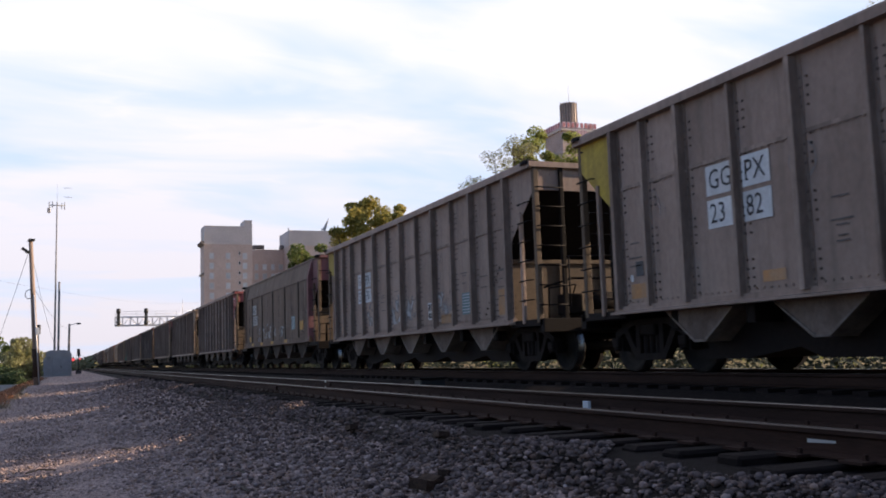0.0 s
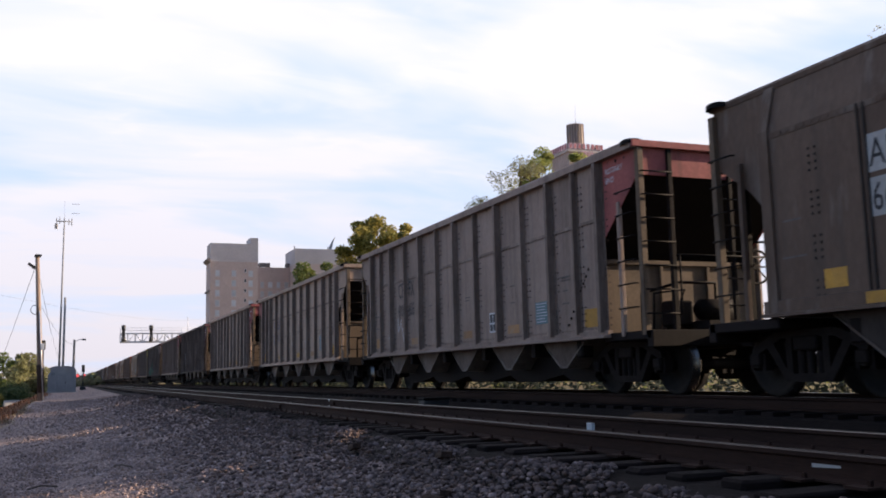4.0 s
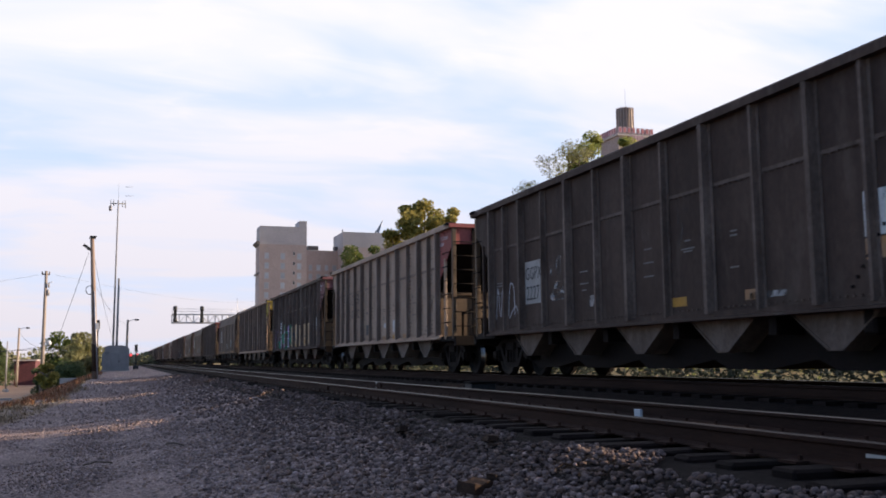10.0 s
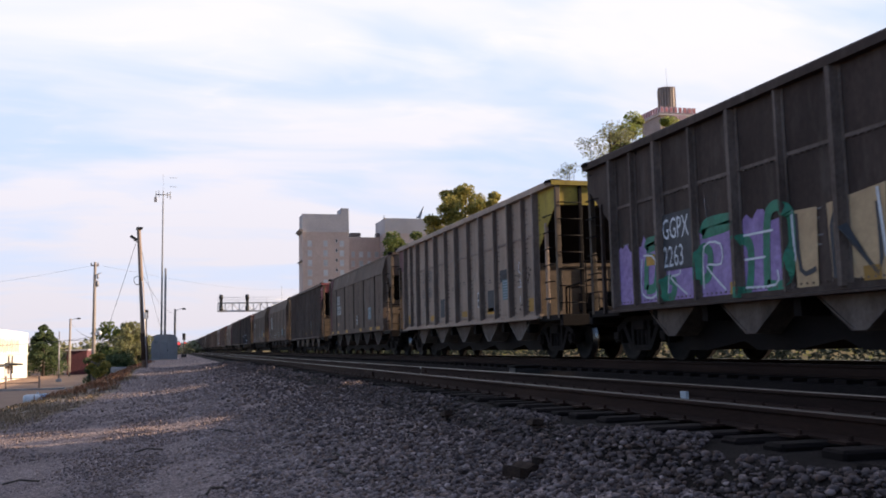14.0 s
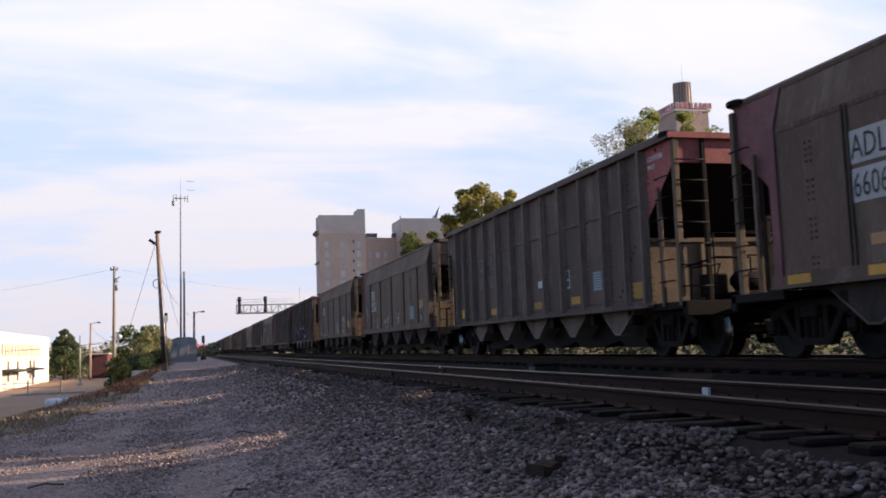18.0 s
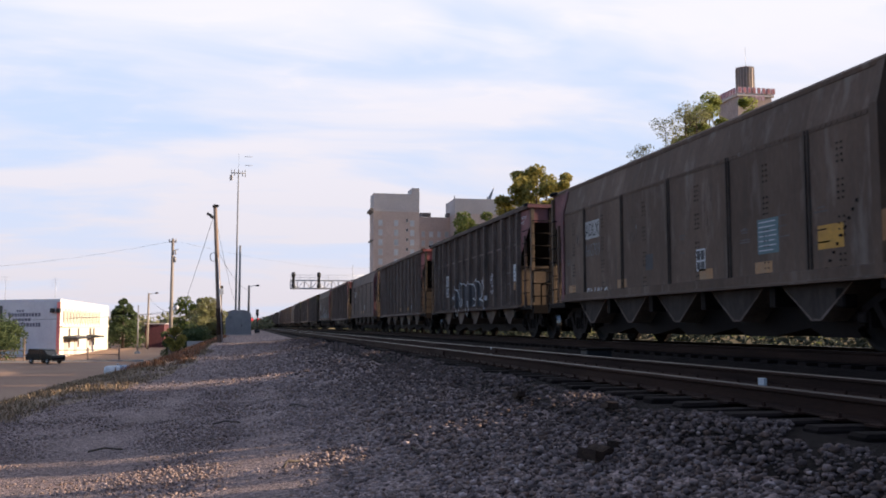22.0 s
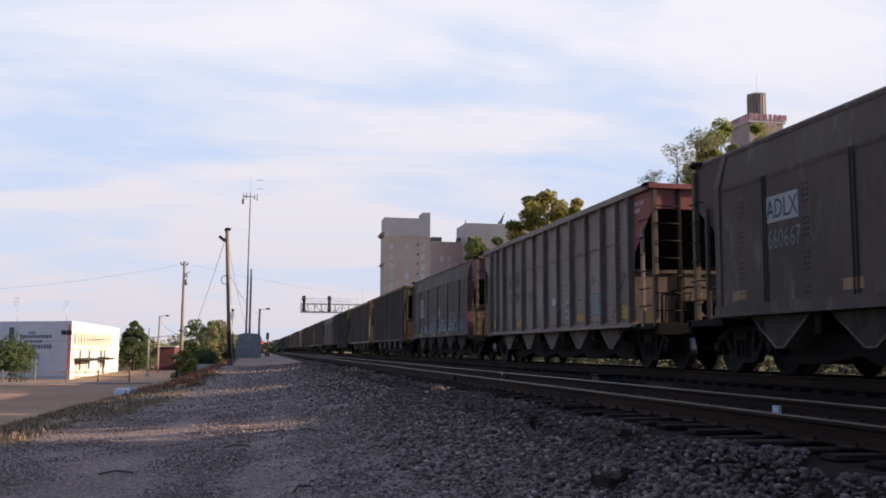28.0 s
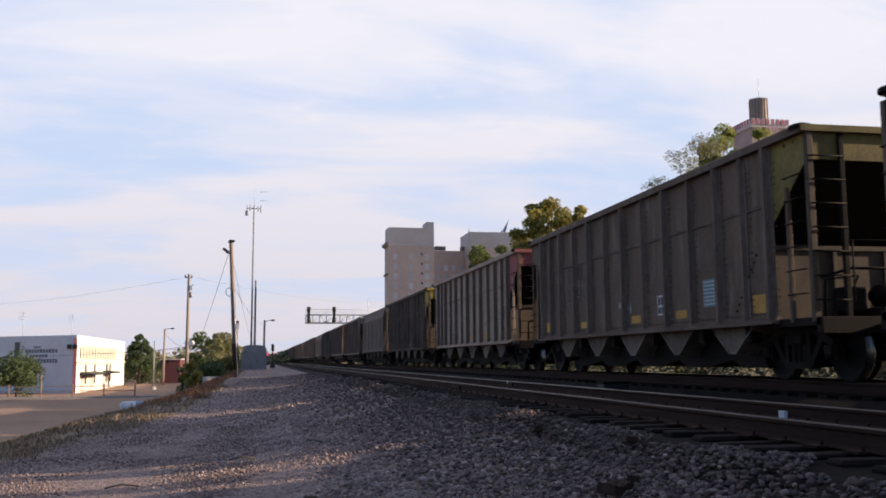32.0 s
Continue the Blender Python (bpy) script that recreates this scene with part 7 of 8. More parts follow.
def flood_pole():
    p = thing("flood_light_pole", "leaning brown wooden pole with two floodlights", "pole", pose(-1.60, 63, -1.05))
    top = (-0.48, 0, 8.85)
    part("pole", Shape().tube((0, 0, -0.2), top, 0.19, 0.12, 10), M["pole_wood"], p)
    part("arm", Shape().path([(-0.45, 0, 8.0), (-0.62, 0, 8.12), (-0.78, 0, 8.14)], 0.03), M["signal_black"], p)
    part("flood_light", Shape().prism([(-1.02, 8.36), (-0.66, 8.12), (-0.58, 8.24), (-0.92, 8.48)], "y", -0.2, 0.2), M["signal_black"], p)
    part("flood_light", Shape().prism([(-0.66, 8.84), (-0.30, 8.84), (-0.22, 8.98), (-0.58, 9.0)], "y", -0.2, 0.2), M["signal_black"], p)
    loop = [(-0.42 + 0.22 * math.cos(i * 0.6) - 0.1, -0.2, 5.55 + 0.28 * math.sin(i * 0.6)) for i in range(12)]
    part("cable_loop", Shape().path(loop, 0.025, 5), M["signal_black"], p)
    part("conduit", Shape().tube((0.12, -0.2, 0), (-0.25, -0.18, 5.5), 0.04, n=6), M["galvanised"], p)
    part("wrap", Shape().tube((-0.02, 0, 0.5), (-0.12, 0, 2.2), 0.21, 0.205, 10), M["old_wood"], p, "dark band round the pole's foot")
    part("sign_plate", Shape().box(-0.08, 0.10, -0.24, -0.2, 3.1, 3.5), M["patch_white"], p)


def utility_pole(x, y, z, h, label, crossarm=True, lamp=False):
    p = thing("utility_pole", label, "pole", pose(x, y, z))
    part("pole", Shape().tube((0, 0, -0.2), (0.05, 0, h), 0.19 if crossarm else 0.16, 0.12, 10), M["pole_grey"], p)
    if crossarm:
        arm = part("crossarm", Shape().slab(-0.32, 0.36, -0.07, 0.07, h - 0.36, h - 0.24, 0.01), M["pole_wood"], p)
        for dx in (-0.28, 0.32):
            part("insulator", Shape().lathe([(0.02, 0), (0.07, 0.02), (0.05, 0.16), (0.02, 0.2)], "z", (dx, 0, h - 0.24), 8), M["hut_silver"], arm)
        part("bracket", Shape().path([(0.05, 0, h - 1.15), (0.45, 0, h - 1.0), (0.62, 0, h - 0.95)], 0.035, 5), M["galvanised"], p)
        part("fuse", Shape().lathe([(0.02, 0), (0.07, 0.03), (0.07, 0.42), (0.02, 0.45)], "z", (0.3, -0.1, h - 1.5), 8), M["hut_silver"], p)
        part("transformer", Shape().lathe([(0.05, 0), (0.14, 0.03), (0.14, 0.5), (0.05, 0.55)], "z", (0.24, 0, h - 2.2), 10), M["hut_silver"], p)
        lamp_arm = part("lamp_arm", Shape().path([(0.1, 0, 5.6), (0.3, 0, 5.75), (0.42, 0, 5.75)], 0.035, 6), M["galvanised"], p)
        part("lamp_globe", Shape().lathe([(0.02, 0.2), (0.16, 0.14), (0.22, 0.0), (0.14, -0.16), (0.02, -0.2)], "z", (0.5, 0, 5.62), 12), M["paint_white"], lamp_arm, "white lamp globe")
    if lamp:
        part("lamp_arm", Shape().path([(0.05, 0, h - 0.2), (0.6, 0, h), (1.0, 0, h + 0.05)], 0.04, 6), M["galvanised"], p)
        part("lamp_head", Shape().lathe([(0.02, 0.12), (0.2, 0.08), (0.26, -0.08), (0.02, -0.1)], "z", (1.05, 0, h), 10), M["signal_black"], p)
    return p


def signal_hut():
    h = thing("signal_hut", "silver metal trackside equipment hut with a rounded roof", "equipment hut", pose(-0.8, 112, -1.05))
    prof = [(-1.45, 0.12), (1.45, 0.12), (1.45, 2.45), (1.25, 2.75), (0.7, 2.92), (-0.7, 2.92), (-1.25, 2.75), (-1.45, 2.45)]
    part("body", Shape().prism(prof, "y", 0, 3.2), M["hut_silver"], h)
    part("plinth", Shape().box(-1.6, 1.6, -0.15, 3.4, -0.1, 0.12), M["concrete"], h)
    d = part("door", Shape().slab(-0.5, 0.5, -0.05, 0.0, 0.2, 2.15, 0.02), M["hut_silver"], h)
    part("handle", Shape().box(0.32, 0.4, -0.1, -0.05, 1.0, 1.2), M["signal_black"], d)
    part("vent", Shape().box(-1.1, -0.7, -0.03, 0.0, 1.9, 2.2), M["roof_grey"], h)
    part("roof_rib", Shape().box(-1.46, 1.46, 1.5, 1.6, 2.35, 2.5), M["hut_silver"], h)


signal_bridge()
radio_mast()
flood_pole()
signal_hut()
utility_pole(-6.74, 90, -3.9, 12.0, "brown wooden power pole with a crossarm and transformer")
LOT_THINGS = []
LOT_THINGS.append(utility_pole(-12.6, 130, -3.0, 7.4, "grey wooden pole with a street lamp", False, True))
utility_pole(0.33, 116, -1.0, 5.9, "short dark wooden pole with a lamp", False, True)
tp = thing("steel_pole", "thin pale steel pole on a concrete foot", "pole", pose(-11.5, 108, -3.0))
part("pole", Shape().tube((0, 0, 0), (0.0, 0, 5.3), 0.09, 0.06), M["hut_silver"], tp)
part("foot", Shape().lathe([(0.02, 0.35), (0.3, 0.3), (0.34, -0.1)], "z", (0, 0, 0), 12), M["concrete"], tp)
ws = thing("wayside_signal", "small dark trackside signal post", "signal", pose(1.6, 132, -1.0))
part("post", Shape().tube((0, 0, 0), (0, 0, 3.1), 0.07), M["signal_black"], ws)
part("signal_head", Shape().slab(-0.2, 0.2, -0.15, 0.15, 2.4, 3.3, 0.05), M["signal_black"], ws)
part("base", Shape().slab(-0.35, 0.35, -0.35, 0.35, -0.1, 0.5, 0.03), M["signal_black"], ws)


cs = thing("crossing_signal", "far crossing signal with two red lamps lit", "signal", pose(2.35, 230, -1.0))
part("post", Shape().tube((0, 0, 0), (0, 0, 3.6), 0.07, n=8), M["hut_silver"], cs)
part("crossarm", Shape().box(-0.75, 0.75, -0.04, 0.04, 2.55, 2.65), M["signal_black"], cs)
for x in (-0.7, 0.7):
    lamp_back = part("lamp_hood", Shape().tube((x, -0.05, 2.6), (x, 0.15, 2.6), 0.42, n=16), M["signal_black"], cs)
    part("lamp", Shape().tube((x, -0.1, 2.6), (x, -0.05, 2.6), 0.34, n=16), M["red_lamp"], lamp_back, "red lit lamp")
ds = thing("wayside_signal", "dark signal head on a post behind the bushes", "signal", pose(-3.0, 122, -1.6))
part("post", Shape().tube((0, 0, 0), (0, 0, 6.0), 0.07), M["signal_black"], ds)
part("signal_head", Shape().slab(-0.22, 0.22, -0.18, 0.18, 5.6, 6.7, 0.06), M["signal_black"], ds)
kw = thing("retaining_wall", "low pale concrete wall at the top of the bank", "wall", pose(-4.2, 96, -1.62, 0, 0, 12))
part("wall", Shape().slab(-1.4, 2.2, -0.15, 0.15, -0.4, 0.16, 0.03), M["concrete"], kw)


def wire(a, b, sag, r=0.016):
    a, b = Vector(a), Vector(b)
    pts = [a.lerp(b, i / 14) - Vector((0, 0, sag * 4 * (i / 14) * (1 - i / 14))) for i in range(15)]
    w = part("power_line", Shape().path(pts, r, 4), M["signal_black"])
    tagged(w, "thin black overhead wire slung between poles", "wire", "overhead wires")


top2 = Vector((-6.74, 90, 7.75))
wire(top2 + Vector((0.8, 0, 0)), (55.0, 330, 24.0), 3.0, 0.008)
wire(top2 + Vector((-0.5, 0, 0)), (-60, 150, 9.0), 1.6, 0.008)
wire((-18.75, 195, 5.85), (-6.7, 90, 1.2), 0.5, 0.02)
wire((-6.7, 90, 1.4), (-27.0, 147.2, 1.5), 0.35, 0.02)
wire((-6.7, 90, 1.2), (-51, 144, 1.2), 0.5, 0.02)
wire((-2.05, 63, 7.6), (-6.7, 90, -1.5), 0.2, 0.015)
wire((-2.0, 63, 7.0), (-0.8, 112, 1.8), 0.8, 0.012)
wire((-2.0, 63, 5.2), (0.33, 116, 4.4), 0.7, 0.012)


def lot_fence():
    f = thing("lot_fence", "low dark post and rail fence round the earth lot", "fence")
    xs = [-42 + 2.6 * i for i in range(13)]
    for x in xs:
        part("post", Shape().slab(x - 0.06, x + 0.06, 86.94, 87.06, -3.05, -1.85 if abs(x + 17.5) > 1.4 else -1.0, 0.01), M["pole_wood"], f)
    for z in (-2.05, -2.45):
        part("rail", Shape().box(xs[0], xs[-1], 86.98, 87.02, z - 0.03, z + 0.03), M["pole_wood"], f)
    part("kerb", Shape().box(-44, -8.5, 84.6, 84.9, -3.05, -2.85), M["concrete"], f)


def white_tank():
    t = thing("storage_tank", "white and pale blue tank lying in the lot", "tank", pose(-10.9, 87.0, -4.47, 0, 0, 25))
    part("tank", Shape().lathe([(0.05, -1.15), (0.35, -1.1), (0.45, -0.85), (0.45, 0.85), (0.35, 1.1), (0.05, 1.15)], "x", (0, 0, 0.62), 18), M["paint_white"], t)
    part("band", Shape().lathe([(0.455, 0.1), (0.46, 0.1), (0.46, 0.9), (0.455, 0.9)], "x", (0, 0, 0.62), 18), M["tank_blue"], t)
    for x in (-0.7, 0.7):
        part("cradle", Shape().prism([(-0.4, -0.1), (0.4, -0.1), (0.3, 0.3), (-0.3, 0.3)], "x", x - 0.08, x + 0.08), M["concrete"], t)
    part("valve", Shape().tube((0, 0, 1.05), (0, 0, 1.25), 0.08), M["galvanised"], t)
    p = thing("marker_post", "short white marker post beside the tank", "post", pose(-11.2, 84.5, -4.47))
    part("post", Shape().tube((0, 0, 0), (0, 0, 1.1), 0.04, n=6), M["paint_white"], p)


lot_fence()
white_tank()

# ---------------------------------------------------------------- plants


def leaf_cards(s, rnd, centre, radius, count, size, flat=0.75):
    """Loose leaves thrown through a ball, each a bent pair of triangles."""
    cx, cy, cz = centre
    for _ in range(count):
        while True:
            a, b, c = rnd.uniform(-1, 1), rnd.uniform(-1, 1), rnd.uniform(-1, 1)
            d = a * a + b * b + c * c
            if 0.02 < d < 1:
                break
        k = radius * d ** -0.12
        p = Vector((cx + a * k, cy + b * k, cz + c * k * flat))
        u = Vector((rnd.gauss(0, 1), rnd.gauss(0, 1), rnd.gauss(0, 0.6))).normalized() * size * rnd.uniform(0.6, 1.3)
        v = u.orthogonal().normalized() * size * rnd.uniform(0.4, 0.8)
        w = u.cross(v).normalized() * size * 0.2
        s.add([p - u, p + v + w, p + u, p - v + w], [(0, 1, 2), (0, 2, 3)])


def tree(place, height, spread, leaf, label, seed, leaves=5000, size=0.28, trunk=0.32, low=0.25, gap=0.0, clumps=46, shape=1.0, name="tree", full=0):
    rnd = random.Random(seed)
    t = thing(name, label, "tree", pose(*place))
    wood, crown = Shape(), Shape()
    base_h = height * low
    wood.tube((0, 0, -0.4), (0.1, 0, base_h), trunk, trunk * 0.75, 9)
    tips = []
    n_limb = 8
    for i in range(n_limb):
        a = 2 * math.pi * i / n_limb + rnd.uniform(-0.4, 0.4)
        z0 = base_h * rnd.uniform(0.7, 1.15)
        r = spread * rnd.uniform(0.45, 0.95)
        z1 = height * rnd.uniform(0.5, 0.95) if i else height * 0.96
        r = r if i else spread * 0.1
        p, q = Vector((0.1, 0, z0)), Vector((r * math.cos(a), r * math.sin(a), z1))
        mid = p.lerp(q, 0.5) + Vector((rnd.uniform(-0.2, 0.2), rnd.uniform(-0.2, 0.2), 0.10)) * spread * 0.4
        wood.tube(p, mid, trunk * 0.5, trunk * 0.3, 6)
        wood.tube(mid, q, trunk * 0.3, trunk * 0.07, 6)
        for k in range(5):
            f = rnd.uniform(0.25, 1.0)
            s0 = (p.lerp(mid, f * 2) if f < 0.5 else mid.lerp(q, f * 2 - 1))
            e = s0 + Vector((rnd.gauss(0, 1), rnd.gauss(0, 1), rnd.gauss(0.35, 0.5))).normalized() * spread * rnd.uniform(0.25, 0.5)
            wood.tube(s0, e, trunk * 0.14, trunk * 0.03, 5)
            tips.append(e)
        tips.append(q)
    rnd.shuffle(tips)
    use = tips[:clumps]
    per = max(1, leaves // len(use))
    for e in use:
        if rnd.random() < gap:
            continue
        leaf_cards(crown, rnd, e, spread * rnd.uniform(0.26, 0.44) * shape, per, size)
    for k in range(full):      # fill the body of a dense crown
        a, u, r = rnd.uniform(0, 6.28), rnd.uniform(-1, 1), rnd.uniform(0.55, 0.85)
        c = (1 - u * u) ** 0.5
        leaf_cards(crown, rnd, (spread * r * c * math.cos(a), spread * r * c * math.sin(a), height * (0.70 + 0.33 * r * u)), spread * rnd.uniform(0.16, 0.27), leaves // full, size)
    part("trunk", wood, M["bark"], t)
    tagged(part("crown", crown, M[leaf], t), kind="stuff")
    return t


def conifer(place, height, spread, label, seed):
    rnd = random.Random(seed)
    t = thing("conifer", label, "tree", pose(*place))
    part("trunk", Shape().tube((0, 0, -0.3), (0, 0, height * 0.9), 0.22, 0.04), M["bark"], t)
    s = Shape()
    for i in range(120):
        f = rnd.random() ** 0.8
        r = spread * (1 - f) ** 0.55 * rnd.uniform(0.45, 1.0)
        a = rnd.uniform(0, 6.28)
        leaf_cards(s, rnd, (r * math.cos(a), r * math.sin(a), height * (0.08 + 0.88 * f)), 0.85 * (1.2 - f), 80, 0.16)
    tagged(part("crown", s, M["leaf_dark"], t), kind="stuff")


def bush(place, height, spread, leaf, label, seed, leaves=2500, size=0.14):
    rnd = random.Random(seed)
    t = thing("bush", label, "bush", pose(*place))
    stems, s = Shape(), Shape()
    for i in range(9):
        a, r = rnd.uniform(0, 6.28), spread * rnd.uniform(0.2, 0.9)
        q = (r * math.cos(a), r * math.sin(a), height * rnd.uniform(0.45, 0.95))
        stems.tube((0.2 * math.cos(a), 0.2 * math.sin(a), -0.2), q, 0.06, 0.02, 5)
        leaf_cards(s, rnd, (q[0], q[1], q[2] * 0.9), spread * rnd.uniform(0.3, 0.5), leaves // 18, size)
        leaf_cards(s, rnd, (q[0] * 0.8, q[1] * 0.8, height * rnd.uniform(0.1, 0.45)), spread * rnd.uniform(0.35, 0.55), leaves // 18, size)
    tagged(part("stem", stems, M["bark"], t), kind="stuff")
    tagged(part("foliage", s, M[leaf], t), kind="stuff")


# beyond the train
tree((34.5, 110, -0.5), 20.3, 5.0, "leaf_olive", "tall full tree with olive green autumn leaves", 11, 12000, 0.24, 0.45, 0.3, shape=0.55, full=64)
tree((26.6, 104, -0.5), 13.6, 3.4, "leaf_green", "smaller spreading green tree", 13, 6000, 0.22, 0.3, 0.3, shape=0.7, full=24)
tree((37.0, 74, -0.5), 19.7, 3.8, "leaf_twiggy", "half bare tree with thin grey twigs", 14, 9000, 0.12, 0.35, 0.45, 0.1, 60, 0.8)
tree((34.6, 73.6, -0.5), 18.0, 3.4, "leaf_twiggy", "half bare tree leaning over the line", 19, 6500, 0.11, 0.3, 0.4, 0.1, 60, 0.8)
tree((32.3, 73, -0.5), 16.2, 2.6, "leaf_twiggy", "low half bare grey tree", 16, 3600, 0.10, 0.22, 0.4, 0.2, 50, 0.8)
tree((39.6, 75, -0.5), 21.3, 3.4, "leaf_pale", "light green leafy tree in the sun", 15, 12000, 0.16, 0.3, 0.4, shape=0.8, full=34)
tree((44.2, 76, -0.5), 21.6, 3.4, "leaf_pale", "thin light green tree top in the sun", 18, 11000, 0.15, 0.25, 0.45, 0.1, shape=0.8, full=30)
tree((41.5, 36, -0.5), 19.0, 3.2, "leaf_twiggy", "tall thin tree with sparse twigs", 17, 2600, 0.09, 0.3, 0.4, 0.2, 50, 0.7)
# on the lot's side
conifer((-16.4, 136, -3), 7.0, 2.9, "dark green conifer at the lot's edge", 21)
LOT_THINGS.append(tree((-21.3, 90, -3), 3.15, 2.5, "leaf_dark", "small round-headed tree in the earth lot", 22, 4200, 0.15, 0.13, 0.33))
bush((-6.0, 104, -3.1), 6.9, 2.0, "leaf_green", "dark green bush on the embankment", 23, 4000)
bush((-4.2, 101, -2.1), 5.6, 1.8, "leaf_twiggy", "olive green bush turning yellow", 24, 4000)
bush((-2.9, 104, -1.5), 4.3, 1.4, "leaf_twiggy", "tall yellowing bush beside the hut", 25, 3000)
bush((-4.8, 98, -2.4), 2.6, 1.8, "leaf_dark", "dark low bush under the poles", 26, 2600)
bush((-5.95, 86, -2.7), 3.5, 0.85, "leaf_olive", "olive shrub round the foot of the power pole", 28, 2400)
bush((-7.4, 99, -4.0), 3.8, 1.2, "leaf_dark", "dark shrub at the foot of the bank", 27, 1800)


def far_woods():
    rnd = random.Random(31)
    s = Shape()
    for i in range(330):
        x, y = rnd.uniform(-150, 28), rnd.uniform(230, 330)
        if -2.5 < x - 9 < 4:
            continue
        h = rnd.uniform(2.0, 4.6) if x > -12 else rnd.uniform(1.5, 4.5)
        for k in range(3):
            leaf_cards(s, rnd, (x + rnd.uniform(-2, 2), y, -1.5 + h * rnd.uniform(0.2, 0.8)), rnd.uniform(1.5, 3.0), 34, 0.55)
    tagged(part("far_woods", s, M["leaf_far"]), "distant hazy line of trees along the horizon", "woods", kind="stuff")
    s = Shape()
    for i in range(150):
        y = rnd.uniform(2, 120)
        leaf_cards(s, rnd, (rnd.uniform(17, 26), y, -0.55 + rnd.uniform(-0.1, 0.5)), rnd.uniform(0.35, 1.0), 60, 0.10)
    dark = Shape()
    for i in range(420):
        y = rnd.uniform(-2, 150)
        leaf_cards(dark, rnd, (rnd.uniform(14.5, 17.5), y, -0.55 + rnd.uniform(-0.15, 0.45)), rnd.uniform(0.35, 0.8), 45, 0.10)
    # added unseen back row that keeps the low sun off the first
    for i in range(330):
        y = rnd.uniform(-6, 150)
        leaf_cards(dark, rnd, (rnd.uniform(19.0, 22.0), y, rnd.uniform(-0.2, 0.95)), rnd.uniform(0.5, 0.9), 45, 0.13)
    tagged(part("brush", dark, M["leaf_shaded"]), "low dark brush beyond the line, unseen back row added for shade", "brush", kind="stuff")
    tagged(part("weeds", s, M["leaf_pale"]), "sunlit green weeds beyond the tracks", "weeds", kind="stuff")


far_woods()


def far_lot():
    """Bring the buildings and plants of the lot, drawn on a plan at two thirds, to their full size and distance."""
    for ob in list(bpy.data.objects):
        if ob.parent is None and (ob.name.split(".")[0] in ("warehouse", "brick_shed", "lot_fence", "conifer", "steel_pole") or ob in LOT_THINGS):
            ob.matrix_basis = Matrix.Scale(1.5, 4) @ ob.matrix_basis


far_lot()

# ---------------------------------------------------------------- ground cover close by


def stones():
    """Crushed stone thrown over the shoulder and the service road; larger towards the rails."""
    rng = np.random.default_rng(5)
    zones = [  # x0, x1, y0, y1, pieces, least and greatest half size
        (-1.6, 3.85, 2.2, 9, 24000, 0.011, 0.031), (-1.9, 3.85, 9, 20, 19000, 0.014, 0.036), (-1.4, 3.85, 20, 60, 8500, 0.03, 0.055),
        (-4.4, 1.2, 5.0, 14, 17000, 0.008, 0.02), (-4.4, 1.2, 14, 26, 10000, 0.010, 0.026), (-3.6, 1.4, 26, 60, 3000, 0.02, 0.04)]
    t = (1 + 5 ** 0.5) / 2
    ico = np.array([(-1, t, 0), (1, t, 0), (-1, -t, 0), (1, -t, 0), (0, -1, t), (0, 1, t), (0, -1, -t), (0, 1, -t), (t, 0, -1), (t, 0, 1), (-t, 0, -1), (-t, 0, 1)]) / math.hypot(1, t)
    tri = np.array([(0, 11, 5), (0, 5, 1), (0, 1, 7), (0, 7, 10), (0, 10, 11), (1, 5, 9), (5, 11, 4), (11, 10, 2), (10, 7, 6), (7, 1, 8), (3, 9, 4), (3, 4, 2), (3, 2, 6),
                    (3, 6, 8), (3, 8, 9), (4, 9, 5), (2, 4, 11), (6, 2, 10), (8, 6, 7), (9, 8, 1)])
    piles = ([], []), ([], [])
    for x0, x1, y0, y1, count, a, b in zones:
        for _ in range(count):
            x, y = rng.uniform(x0, x1), rng.uniform(y0, y1)
            if x > 3.62 + 0.16 * math.sin(y * 2.1) + 0.12 * math.sin(y * 5.3):
                continue
            near = min(max((x + 1.9) / 3.6, 0.0), 1.0) if x1 > 3 else 1.0      # thins out away from the track
            if rng.random() > near:
                continue
            r = (a + (b - a) * rng.random() ** 2) * (0.6 + 0.4 * near)
            p = ico * rng.uniform(0.72, 1.2, (12, 1))
            p = np.sign(p) * np.abs(p) ** 0.6 @ np.linalg.qr(rng.normal(size=(3, 3)))[0]
            p = p * (r * rng.uniform(0.65, 1.3), r * rng.uniform(0.65, 1.2), r * rng.uniform(0.45, 0.85))
            q = rng.uniform(0, 6.28)
            c, s_ = math.cos(q), math.sin(q)
            p = p @ np.array([(c, s_, 0), (-s_, c, 0), (0, 0, 1)])
            z = ground_z(x, y) + 0.05 * noise.noise((x * 0.7, y * 0.5, 1.0)) + r * rng.uniform(-0.1, 0.55)
            if x > 1.5:
                z += 0.03 * rng.random()
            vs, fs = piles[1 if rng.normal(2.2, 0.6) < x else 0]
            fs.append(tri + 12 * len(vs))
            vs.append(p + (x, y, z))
    for name, rock, label, (vs, fs) in (("gravel", "stones", "loose grey crushed stone on the service road", piles[0]), ("ballast", "ballast", "dark grey ballast stones beside the track", piles[1])):
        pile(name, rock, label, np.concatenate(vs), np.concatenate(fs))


def pile(name, rock, label, vs, fs):
    me = bpy.data.meshes.new(name)
    me.vertices.add(len(vs)), me.loops.add(3 * len(fs)), me.polygons.add(len(fs))
    me.vertices.foreach_set("co", vs.ravel())
    me.loops.foreach_set("vertex_index", fs.ravel().astype(np.int32))
    me.polygons.foreach_set("loop_start", np.arange(0, 3 * len(fs), 3, dtype=np.int32))
    me.materials.append(M[rock])
    me.update(calc_edges=True)
    tagged(new(name, me), label, "gravel", kind="stuff")


stones()


